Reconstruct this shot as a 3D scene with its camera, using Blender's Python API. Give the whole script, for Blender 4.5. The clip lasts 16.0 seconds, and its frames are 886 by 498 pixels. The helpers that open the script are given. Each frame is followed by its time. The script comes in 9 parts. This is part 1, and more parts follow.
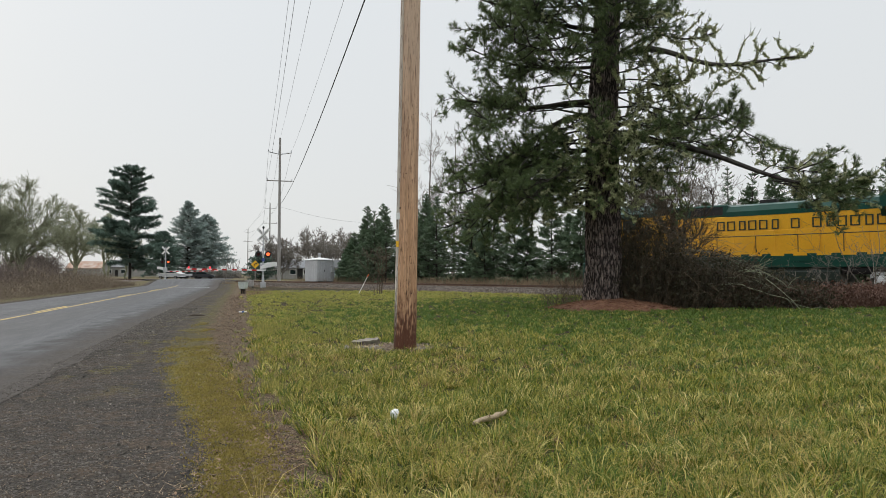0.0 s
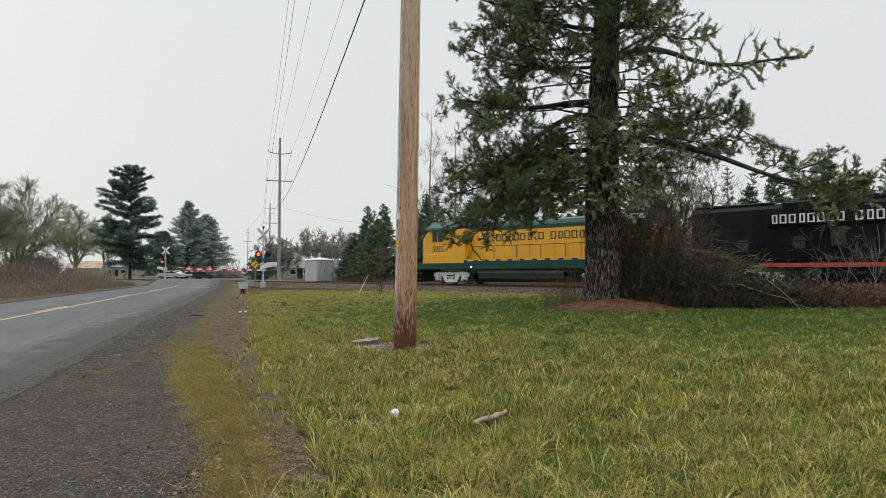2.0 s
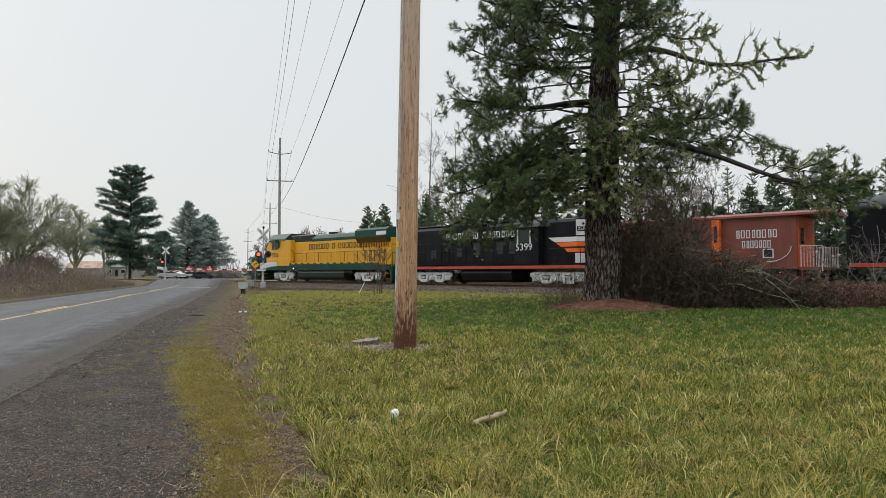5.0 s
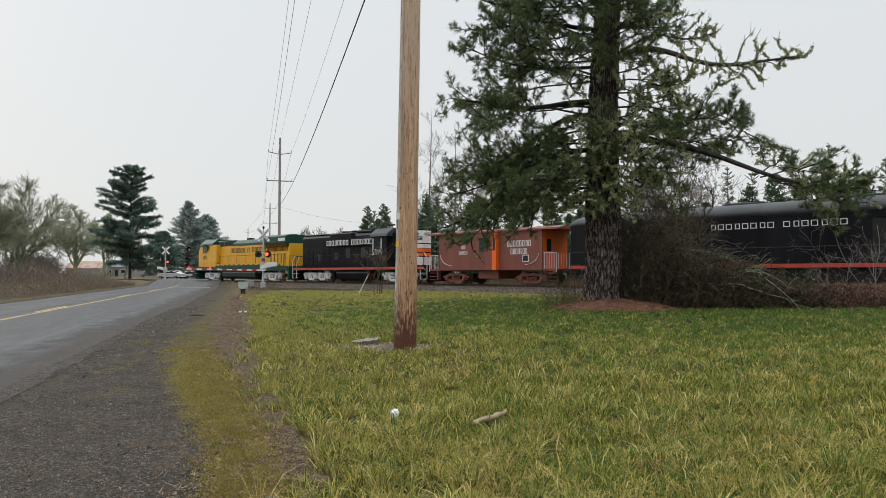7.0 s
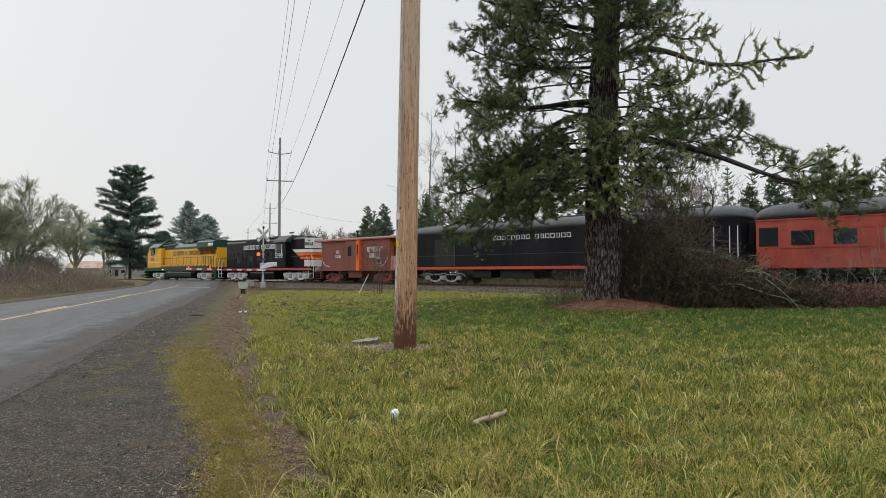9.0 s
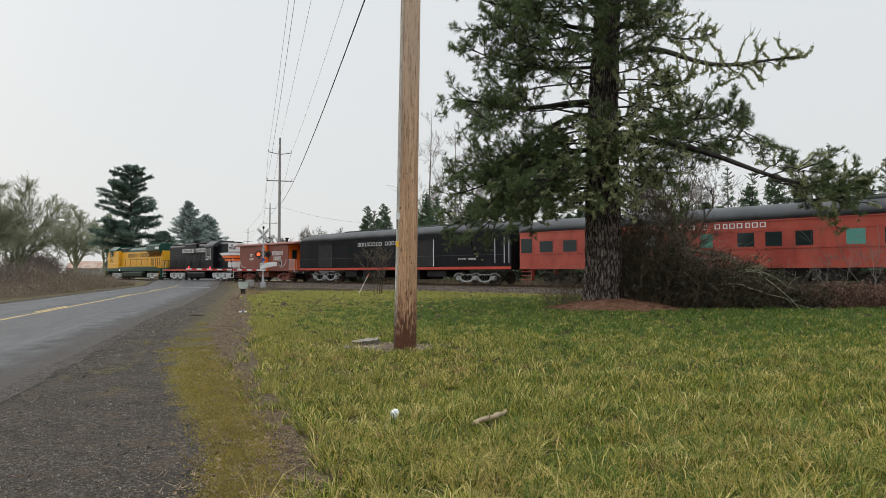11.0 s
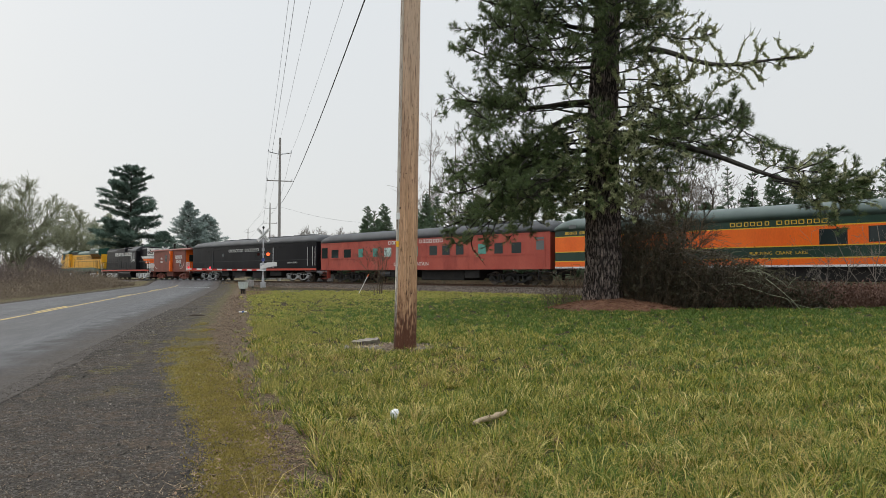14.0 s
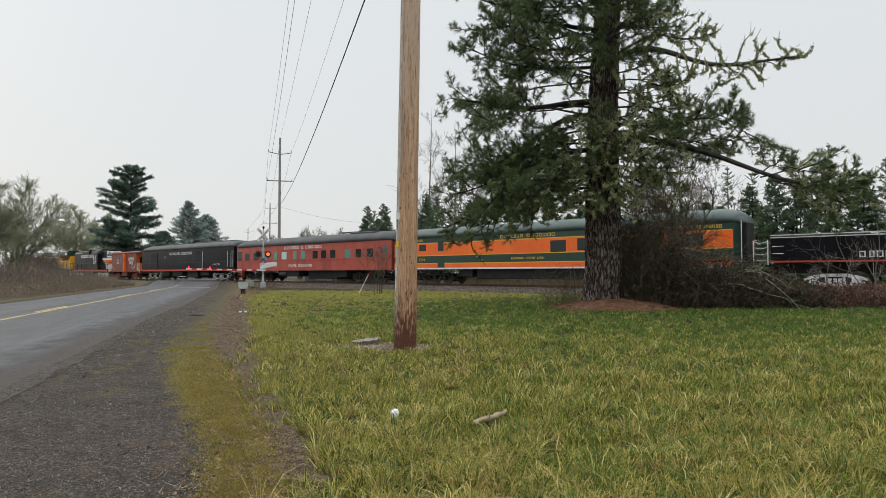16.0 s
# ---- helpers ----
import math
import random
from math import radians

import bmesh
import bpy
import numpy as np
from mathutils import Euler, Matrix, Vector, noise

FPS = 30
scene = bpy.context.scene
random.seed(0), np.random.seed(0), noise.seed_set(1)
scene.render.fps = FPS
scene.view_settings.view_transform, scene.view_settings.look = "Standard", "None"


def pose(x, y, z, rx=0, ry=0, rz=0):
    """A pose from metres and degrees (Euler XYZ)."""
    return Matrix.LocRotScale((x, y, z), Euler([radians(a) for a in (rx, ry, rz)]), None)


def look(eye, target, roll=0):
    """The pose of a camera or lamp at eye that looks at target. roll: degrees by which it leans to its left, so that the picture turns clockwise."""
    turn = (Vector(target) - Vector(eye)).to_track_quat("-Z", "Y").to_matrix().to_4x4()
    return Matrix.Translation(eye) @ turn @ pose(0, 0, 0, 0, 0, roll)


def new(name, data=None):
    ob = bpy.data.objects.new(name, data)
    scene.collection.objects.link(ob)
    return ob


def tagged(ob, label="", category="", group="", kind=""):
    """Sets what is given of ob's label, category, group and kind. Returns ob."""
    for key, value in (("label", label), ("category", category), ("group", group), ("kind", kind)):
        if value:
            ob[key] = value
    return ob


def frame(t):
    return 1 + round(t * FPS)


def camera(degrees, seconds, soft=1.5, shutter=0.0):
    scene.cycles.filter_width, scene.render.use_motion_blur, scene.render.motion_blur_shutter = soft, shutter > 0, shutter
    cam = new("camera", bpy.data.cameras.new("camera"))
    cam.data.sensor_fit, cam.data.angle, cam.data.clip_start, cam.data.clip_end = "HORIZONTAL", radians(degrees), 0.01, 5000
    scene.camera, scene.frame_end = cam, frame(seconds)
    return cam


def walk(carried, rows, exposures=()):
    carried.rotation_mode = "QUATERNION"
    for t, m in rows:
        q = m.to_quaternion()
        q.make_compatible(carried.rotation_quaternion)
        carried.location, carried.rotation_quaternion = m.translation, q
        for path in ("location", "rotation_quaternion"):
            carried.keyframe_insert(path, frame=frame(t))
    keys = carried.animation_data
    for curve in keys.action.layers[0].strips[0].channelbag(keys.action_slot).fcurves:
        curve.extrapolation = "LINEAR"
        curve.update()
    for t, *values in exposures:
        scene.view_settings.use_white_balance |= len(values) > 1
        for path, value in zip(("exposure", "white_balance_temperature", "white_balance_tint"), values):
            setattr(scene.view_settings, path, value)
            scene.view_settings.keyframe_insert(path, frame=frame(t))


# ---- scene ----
# camera on a tripod at the roadside
EYE_Z = 1.40
cam = camera(68.57, 16.0, soft=0.55)
CAM = pose(0, 0, EYE_Z, 92.14, 0, 0)
walk(cam, [(0.0, CAM), (16.0, CAM)])

# ---- light: an overcast, misty winter sky and a very wide weak sun ----
SUN_EL, SUN_AZ = radians(32), radians(-60)
world = bpy.data.worlds.new("overcast_sky")
scene.world = world
world.use_nodes = True
wn, wl = world.node_tree.nodes, world.node_tree.links
wn.clear()
w_out = wn.new("ShaderNodeOutputWorld")
w_bg = wn.new("ShaderNodeBackground")
w_sky = wn.new("ShaderNodeTexSky")
w_sky.sky_type, w_sky.sun_disc = "NISHITA", False
w_sky.sun_elevation, w_sky.sun_rotation = SUN_EL, SUN_AZ
w_sky.dust_density, w_sky.air_density = 4.0, 1.0
w_dim = wn.new("ShaderNodeVectorMath")
w_dim.operation = "SCALE"
w_dim.inputs["Scale"].default_value = 0.08
w_co = wn.new("ShaderNodeTexCoord")
w_sep = wn.new("ShaderNodeSeparateXYZ")
w_ramp = wn.new("ShaderNodeValToRGB")
w_ramp.color_ramp.elements[0].position, w_ramp.color_ramp.elements[0].color = 0.0, (0.79, 0.805, 0.80, 1)
w_ramp.color_ramp.elements[1].position, w_ramp.color_ramp.elements[1].color = 0.55, (0.82, 0.86, 0.89, 1)
w_mix = wn.new("ShaderNodeMixRGB")
w_mix.inputs["Fac"].default_value = 0.90
wl.new(w_sky.outputs[0], w_dim.inputs[0])
wl.new(w_co.outputs["Generated"], w_sep.inputs[0])
wl.new(w_sep.outputs["Z"], w_ramp.inputs[0])
wl.new(w_dim.outputs[0], w_mix.inputs[1])
wl.new(w_ramp.outputs[0], w_mix.inputs[2])
w_zen = wn.new("ShaderNodeMapRange")
w_zen.interpolation_type = "SMOOTHSTEP"
w_zen.inputs[1].default_value, w_zen.inputs[2].default_value, w_zen.inputs[3].default_value, w_zen.inputs[4].default_value = 0.38, 1.0, 1.0, 2.6
wl.new(w_sep.outputs["Z"], w_zen.inputs[0])
wl.new(w_zen.outputs[0], w_bg.inputs["Strength"])
wl.new(w_mix.outputs[0], w_bg.inputs["Color"])
wl.new(w_bg.outputs[0], w_out.inputs["Surface"])

sun = new("sun", bpy.data.lights.new("sun", "SUN"))
sun.data.energy, sun.data.angle, sun.data.color = 0.5, radians(40), (1.0, 0.97, 0.93)
sun.matrix_world = look((0, 0, 60), (0 - 60 * math.sin(SUN_AZ) / math.tan(SUN_EL), -60 * math.cos(SUN_AZ) / math.tan(SUN_EL), 0))
scene.view_settings.exposure = 0.0


# ---- materials ----
def surf(name, a, b, scale=3.0, rough=0.7, metal=0.0, bump=0.2, fine=60.0, stain=None, stain_amt=0.0, stain_scale=0.6,
         per_piece=0.0, stretch=(1, 1, 1), spec=0.5, grain=(0.78, 1.16)):
    """Two tones mixed by coarse noise, a fine grain, optional stains and a variation from piece to piece."""
    m = bpy.data.materials.new(name)
    m.use_nodes = True
    n, l = m.node_tree.nodes, m.node_tree.links
    bs = n["Principled BSDF"]
    bs.inputs["Roughness"].default_value, bs.inputs["Metallic"].default_value = rough, metal
    bs.inputs["Specular IOR Level"].default_value = spec
    co = n.new("ShaderNodeTexCoord")
    mp = n.new("ShaderNodeMapping")
    mp.inputs["Scale"].default_value = stretch
    l.new(co.outputs["Object"], mp.inputs[0])
    n1, n2 = n.new("ShaderNodeTexNoise"), n.new("ShaderNodeTexNoise")
    for k, s, d in ((n1, scale, 5), (n2, fine, 3)):
        k.inputs["Scale"].default_value, k.inputs["Detail"].default_value = s, d
        l.new(mp.outputs[0], k.inputs["Vector"])
    ramp = n.new("ShaderNodeMapRange")
    ramp.inputs[1].default_value, ramp.inputs[2].default_value = 0.35, 0.65
    l.new(n1.outputs[0], ramp.inputs[0])
    mix = n.new("ShaderNodeMixRGB")
    mix.inputs[1].default_value, mix.inputs[2].default_value = (*a, 1), (*b, 1)
    l.new(ramp.outputs[0], mix.inputs[0])
    gr = n.new("ShaderNodeMixRGB")
    gr.blend_type = "MULTIPLY"
    gr.inputs[0].default_value = 1.0
    g2 = n.new("ShaderNodeMapRange")
    g2.inputs[1].default_value, g2.inputs[2].default_value, g2.inputs[3].default_value, g2.inputs[4].default_value = 0.3, 0.7, *grain
    l.new(n2.outputs[0], g2.inputs[0])
    l.new(mix.outputs[0], gr.inputs[1])
    l.new(g2.outputs[0], gr.inputs[2])
    col = gr.outputs[0]
    if stain:
        n3 = n.new("ShaderNodeTexNoise")
        n3.inputs["Scale"].default_value, n3.inputs["Detail"].default_value, n3.inputs["Roughness"].default_value = stain_scale, 8, 0.65
        l.new(mp.outputs[0], n3.inputs["Vector"])
        s3 = n.new("ShaderNodeMapRange")
        s3.inputs[1].default_value, s3.inputs[2].default_value, s3.inputs[4].default_value = 0.5, 0.66, stain_amt
        l.new(n3.outputs[0], s3.inputs[0])
        m3 = n.new("ShaderNodeMixRGB")
        m3.inputs[2].default_value = (*stain, 1)
        l.new(s3.outputs[0], m3.inputs[0])
        l.new(col, m3.inputs[1])
        col = m3.outputs[0]
    if per_piece:
        oi, ge = n.new("ShaderNodeObjectInfo"), n.new("ShaderNodeNewGeometry")
        add = n.new("ShaderNodeMath")
        l.new(oi.outputs["Random"], add.inputs[0])
        l.new(ge.outputs["Random Per Island"], add.inputs[1])
        hs = n.new("ShaderNodeMapRange")
        hs.inputs[2].default_value, hs.inputs[3].default_value, hs.inputs[4].default_value = 2.0, 1 - per_piece, 1 + per_piece
        l.new(add.outputs[0], hs.inputs[0])
        mm = n.new("ShaderNodeMixRGB")
        mm.blend_type, mm.inputs[0].default_value = "MULTIPLY", 1.0
        l.new(col, mm.inputs[1])
        l.new(hs.outputs[0], mm.inputs[2])
        col = mm.outputs[0]
    l.new(col, bs.inputs["Base Color"])
    if bump:
        bp = n.new("ShaderNodeBump")
        bp.inputs["Strength"].default_value, bp.inputs["Distance"].default_value = bump, 0.02
        l.new(n2.outputs[0], bp.inputs["Height"])
        l.new(bp.outputs[0], bs.inputs["Normal"])
    return m


def leaf_mat(name, a, b, rough=0.6, trans=0.25, patch=0.7):
    """Foliage with a shade of its own for every leaf, letting some light through."""
    m = bpy.data.materials.new(name)
    m.use_nodes = True
    n, l = m.node_tree.nodes, m.node_tree.links
    bs = n["Principled BSDF"]
    bs.inputs["Roughness"].default_value = rough
    bs.inputs["Specular IOR Level"].default_value = 0.25
    ge = n.new("ShaderNodeNewGeometry")
    co = n.new("ShaderNodeTexCoord")
    nz = n.new("ShaderNodeTexNoise")
    nz.inputs["Scale"].default_value = patch
    l.new(co.outputs["Object"], nz.inputs["Vector"])
    ad = n.new("ShaderNodeMath")
    ad.operation = "MULTIPLY_ADD"
    ad.inputs[1].default_value = 0.75
    l.new(ge.outputs["Random Per Island"], ad.inputs[0])
    sc = n.new("ShaderNodeMapRange")
    sc.inputs[1].default_value, sc.inputs[2].default_value, sc.inputs[4].default_value = 0.3, 0.7, 0.30
    l.new(nz.outputs[0], sc.inputs[0])
    l.new(sc.outputs[0], ad.inputs[2])
    mix = n.new("ShaderNodeMixRGB")
    mix.inputs[1].default_value, mix.inputs[2].default_value = (*a, 1), (*b, 1)
    l.new(ad.outputs[0], mix.inputs[0])
    l.new(mix.outputs[0], bs.inputs["Base Color"])
    tr = n.new("ShaderNodeBsdfTranslucent")
    l.new(mix.outputs[0], tr.inputs["Color"])
    ms = n.new("ShaderNodeMixShader")
    ms.inputs[0].default_value = trans
    l.new(bs.outputs[0], ms.inputs[1])
    l.new(tr.outputs[0], ms.inputs[2])
    l.new(ms.outputs[0], n["Material Output"].inputs["Surface"])
    return m


def blade_shades(m, stops):
    """Several shades from dark green to straw in place of two."""
    n, l = m.node_tree.nodes, m.node_tree.links
    mix = [k for k in n if k.bl_idname == "ShaderNodeMixRGB"][0]
    ramp = n.new("ShaderNodeValToRGB")
    l.new(mix.inputs[0].links[0].from_socket, ramp.inputs[0])
    el = ramp.color_ramp.elements
    while len(el) < len(stops):
        el.new(0.5)
    for e, (p, c) in zip(el, stops):
        e.position, e.color = p, (*c, 1)
    for k in list(mix.outputs[0].links):
        l.new(ramp.outputs[0], k.to_socket)


def glow(name, col, strength):
    m = bpy.data.materials.new(name)
    m.use_nodes = True
    bs = m.node_tree.nodes["Principled BSDF"]
    bs.inputs["Base Color"].default_value = (*col, 1)
    bs.inputs["Emission Color"].default_value = (*col, 1)
    bs.inputs["Emission Strength"].default_value = strength
    return m


def window_glass(name, tint=(0.02, 0.03, 0.03), rough=0.06):
    m = bpy.data.materials.new(name)
    m.use_nodes = True
    bs = m.node_tree.nodes["Principled BSDF"]
    bs.inputs["Base Color"].default_value = (*tint, 1)
    bs.inputs["Roughness"].default_value = rough
    bs.inputs["IOR"].default_value = 1.5
    bs.inputs["Specular IOR Level"].default_value = 0.3
    return m


YELLOW = surf("yellow_paint", (0.774, 0.396, 0.016), (0.720, 0.360, 0.014), 1.2, 0.38, bump=0.02, fine=25, stain=(0.62, 0.31, 0.02), stain_amt=0.25, stain_scale=0.4, stretch=(1, 1, 0.35), grain=(0.93, 1.05))
GREEN = surf("dark_green_paint", (0.006, 0.052, 0.036), (0.009, 0.064, 0.044), 1.2, 0.35, bump=0.02, fine=25, stain=(0.02, 0.04, 0.03), stain_amt=0.4, spec=0.3, grain=(0.93, 1.05))
BLACK = surf("black_paint", (0.008, 0.008, 0.010), (0.013, 0.013, 0.016), 1.0, 0.34, bump=0.02, fine=20, stain=(0.022, 0.022, 0.025), stain_amt=0.4, stretch=(1, 1, 0.3), spec=0.12, grain=(0.93, 1.05))
ROOFGREY = surf("roof_grey_paint", (0.028, 0.030, 0.033), (0.050, 0.053, 0.057), 0.9, 0.6, bump=0.12, fine=18, stain=(0.035, 0.037, 0.04), stain_amt=0.6, stretch=(1, 1, 0.5), grain=(0.93, 1.05))
CABRED = surf("oxide_red_paint", (0.200, 0.058, 0.040), (0.235, 0.070, 0.048), 0.9, 0.6, bump=0.04, fine=20, stain=(0.13, 0.04, 0.03), stain_amt=0.5, stretch=(1, 1, 0.3), grain=(0.93, 1.05))
CARRED = surf("faded_red_paint", (0.38, 0.060, 0.038), (0.46, 0.090, 0.058), 0.7, 0.5, bump=0.04, fine=14, stain=(0.24, 0.030, 0.022), stain_amt=0.75, stain_scale=0.9, stretch=(1, 1, 0.45), grain=(0.93, 1.05))
ORANGE = surf("orange_paint", (0.92, 0.165, 0.012), (0.86, 0.140, 0.010), 1.0, 0.4, bump=0.02, fine=20, stain=(0.74, 0.12, 0.012), stain_amt=0.3, stain_scale=0.4, stretch=(1, 1, 0.4), grain=(0.93, 1.05))
STRIPE_RED = surf("red_stripe_paint", (0.52, 0.065, 0.035), (0.46, 0.055, 0.03), 1.0, 0.45, bump=0.02, grain=(0.93, 1.05))
COACHGREEN = surf("coach_green_paint", (0.012, 0.040, 0.026), (0.018, 0.052, 0.034), 1.0, 0.4, bump=0.02, fine=18, grain=(0.93, 1.05))
COACHROOF = surf("green_grey_roof_paint", (0.034, 0.060, 0.050), (0.056, 0.088, 0.075), 0.8, 0.45, bump=0.03, fine=16, stain=(0.04, 0.07, 0.06), stain_amt=0.5, grain=(0.93, 1.05))
GOLD = surf("gold_stripe_paint", (0.80, 0.50, 0.04), (0.72, 0.44, 0.035), 2.0, 0.4, bump=0.0, grain=(0.93, 1.05))
SILVER = surf("silver_paint", (0.84, 0.85, 0.86), (0.74, 0.75, 0.76), 2.5, 0.45, metal=0.1, bump=0.1, fine=30, stain=(0.25, 0.22, 0.19), stain_amt=0.3, stain_scale=2.0, grain=(0.93, 1.05))
WHITE = surf("white_paint", (0.78, 0.78, 0.76), (0.70, 0.70, 0.68), 2.0, 0.5, bump=0.03, stain=(0.5, 0.47, 0.42), stain_amt=0.3, grain=(0.93, 1.05))
TRUCKGREY = surf("dull_aluminium_paint", (0.36, 0.365, 0.37), (0.48, 0.485, 0.49), 2.5, 0.5, metal=0.2, bump=0.1, fine=30, stain=(0.16, 0.14, 0.12), stain_amt=0.5, stain_scale=2.0)
UNDER = surf("underframe_black", (0.008, 0.008, 0.008), (0.020, 0.018, 0.017), 2.0, 0.8, bump=0.3, fine=25)
STEEL = surf("wheel_steel", (0.10, 0.085, 0.07), (0.16, 0.14, 0.12), 4.0, 0.5, metal=0.6, bump=0.1)
DARKLETTER = surf("dark_green_lettering", (0.012, 0.025, 0.018), (0.016, 0.03, 0.02), 4.0, 0.5, bump=0.0)
GLASS = window_glass("dark_window_glass")
TEAL = window_glass("teal_tinted_window", (0.10, 0.30, 0.25), 0.12)
RAIL = surf("rusty_rail_steel", (0.10, 0.055, 0.035), (0.15, 0.085, 0.055), 3.0, 0.65, metal=0.3, bump=0.3)
RAILTOP = surf("polished_rail_head", (0.30, 0.27, 0.24), (0.22, 0.19, 0.16), 3.0, 0.35, metal=0.8, bump=0.05)
TIE = surf("creosoted_tie_wood", (0.040, 0.030, 0.024), (0.075, 0.060, 0.048), 4.0, 0.85, bump=0.5, per_piece=0.3, stretch=(1, 6, 1))
BALLAST = surf("grey_ballast_stone", (0.078, 0.060, 0.048), (0.170, 0.138, 0.113), 5.0, 0.9, bump=0.5, fine=30, per_piece=0.45)
ASPHALT_LINE = surf("worn_yellow_line_paint", (0.66, 0.46, 0.12), (0.50, 0.36, 0.12), 2.0, 0.6, bump=0.2, stain=(0.09, 0.085, 0.08), stain_amt=0.6, stain_scale=2.5)
WHITE_LINE = surf("worn_white_line_paint", (0.50, 0.50, 0.49), (0.36, 0.36, 0.35), 2.0, 0.6, bump=0.2, stain=(0.09, 0.09, 0.09), stain_amt=0.8, stain_scale=2.0)
GALV = surf("galvanised_steel", (0.450, 0.459, 0.473), (0.540, 0.549, 0.562), 1.3, 0.45, metal=0.35, bump=0.05, fine=12, stain=(0.40, 0.40, 0.41), stain_amt=0.5, stretch=(3, 3, 0.4))
POLEWOOD = surf("weathered_pole_wood", (0.47, 0.265, 0.145), (0.63, 0.39, 0.23), 1.2, 0.85, bump=0.9, fine=9, stain=(0.32, 0.165, 0.08), stain_amt=0.6, stain_scale=0.9, stretch=(9, 9, 0.6))
def pole_stain(m):
    """Preservative stain at the foot, running up in uneven streaks."""
    n, l = m.node_tree.nodes, m.node_tree.links
    bs = n["Principled BSDF"]
    col = bs.inputs["Base Color"].links[0].from_socket
    co, sep, mp, nz = n.new("ShaderNodeTexCoord"), n.new("ShaderNodeSeparateXYZ"), n.new("ShaderNodeMapping"), n.new("ShaderNodeTexNoise")
    mp.inputs["Scale"].default_value = (24, 24, 4.6)
    nz.inputs["Scale"].default_value, nz.inputs["Detail"].default_value = 1.6, 6
    l.new(co.outputs["Object"], sep.inputs[0])
    l.new(co.outputs["Object"], mp.inputs[0])
    l.new(mp.outputs[0], nz.inputs["Vector"])
    ad = n.new("ShaderNodeMath")
    ad.operation = "MULTIPLY_ADD"
    ad.inputs[1].default_value = -2.6
    l.new(nz.outputs[0], ad.inputs[0])
    l.new(sep.outputs["Z"], ad.inputs[2])
    rg = n.new("ShaderNodeMapRange")
    rg.inputs[1].default_value, rg.inputs[2].default_value, rg.inputs[3].default_value, rg.inputs[4].default_value = -0.95, -0.28, 0.95, 0.0
    l.new(ad.outputs[0], rg.inputs[0])
    mx = n.new("ShaderNodeMixRGB")
    mx.inputs[2].default_value = (0.080, 0.022, 0.008, 1)
    l.new(rg.outputs[0], mx.inputs[0])
    m2, n2, r2, x2 = n.new("ShaderNodeMapping"), n.new("ShaderNodeTexNoise"), n.new("ShaderNodeMapRange"), n.new("ShaderNodeMixRGB")
    m2.inputs["Scale"].default_value = (42, 42, 1.7)
    n2.inputs["Scale"].default_value, n2.inputs["Detail"].default_value = 1.0, 5
    r2.inputs[1].default_value, r2.inputs[2].default_value, r2.inputs[4].default_value = 0.54, 0.64, 0.5
    x2.inputs[2].default_value = (0.15, 0.072, 0.036, 1)
    l.new(co.outputs["Object"], m2.inputs[0])
    l.new(m2.outputs[0], n2.inputs["Vector"])
    l.new(n2.outputs[0], r2.inputs[0])
    l.new(r2.outputs[0], x2.inputs[0])
    # short dark checks in the grain, and paler weathering high up the pole
    m3, n3, r3, x3 = n.new("ShaderNodeMapping"), n.new("ShaderNodeTexNoise"), n.new("ShaderNodeMapRange"), n.new("ShaderNodeMixRGB")
    m3.inputs["Scale"].default_value = (75, 75, 5.5)
    n3.inputs["Scale"].default_value, n3.inputs["Detail"].default_value = 1.0, 3
    r3.inputs[1].default_value, r3.inputs[2].default_value, r3.inputs[4].default_value = 0.60, 0.66, 0.8
    x3.inputs[2].default_value = (0.07, 0.032, 0.016, 1)
    l.new(co.outputs["Object"], m3.inputs[0])
    l.new(m3.outputs[0], n3.inputs["Vector"])
    l.new(n3.outputs[0], r3.inputs[0])
    l.new(r3.outputs[0], x3.inputs[0])
    l.new(x2.outputs[0], mx.inputs[1])
    l.new(mx.outputs[0], x3.inputs[1])
    r4, x4 = n.new("ShaderNodeMapRange"), n.new("ShaderNodeMixRGB")
    r4.inputs[1].default_value, r4.inputs[2].default_value, r4.inputs[4].default_value = 2.2, 5.5, 0.5
    x4.inputs[2].default_value = (0.60, 0.50, 0.40, 1)
    l.new(sep.outputs["Z"], r4.inputs[0])
    l.new(r4.outputs[0], x4.inputs[0])
    l.new(col, x4.inputs[1])
    l.new(x4.outputs[0], x2.inputs[1])
    l.new(x3.outputs[0], bs.inputs["Base Color"])
    return m


pole_stain(POLEWOOD)
STRIPWOOD = surf("grey_moulding_wood", (0.44, 0.40, 0.35), (0.54, 0.50, 0.44), 1.2, 0.85, bump=0.4, fine=9, stretch=(6, 6, 0.5))
pole_stain(STRIPWOOD)
GREYPOLE = surf("grey_pole_wood", (0.25, 0.235, 0.22), (0.33, 0.31, 0.29), 1.5, 0.85, bump=0.3, fine=10, stretch=(5, 5, 0.4))
BARK = surf("furrowed_pine_bark", (0.190, 0.140, 0.118), (0.46, 0.365, 0.320), 3.2, 0.95, bump=1.0, fine=14, stain=(0.40, 0.37, 0.33), stain_amt=0.6, stain_scale=4.0, stretch=(2.2, 2.2, 1.0))
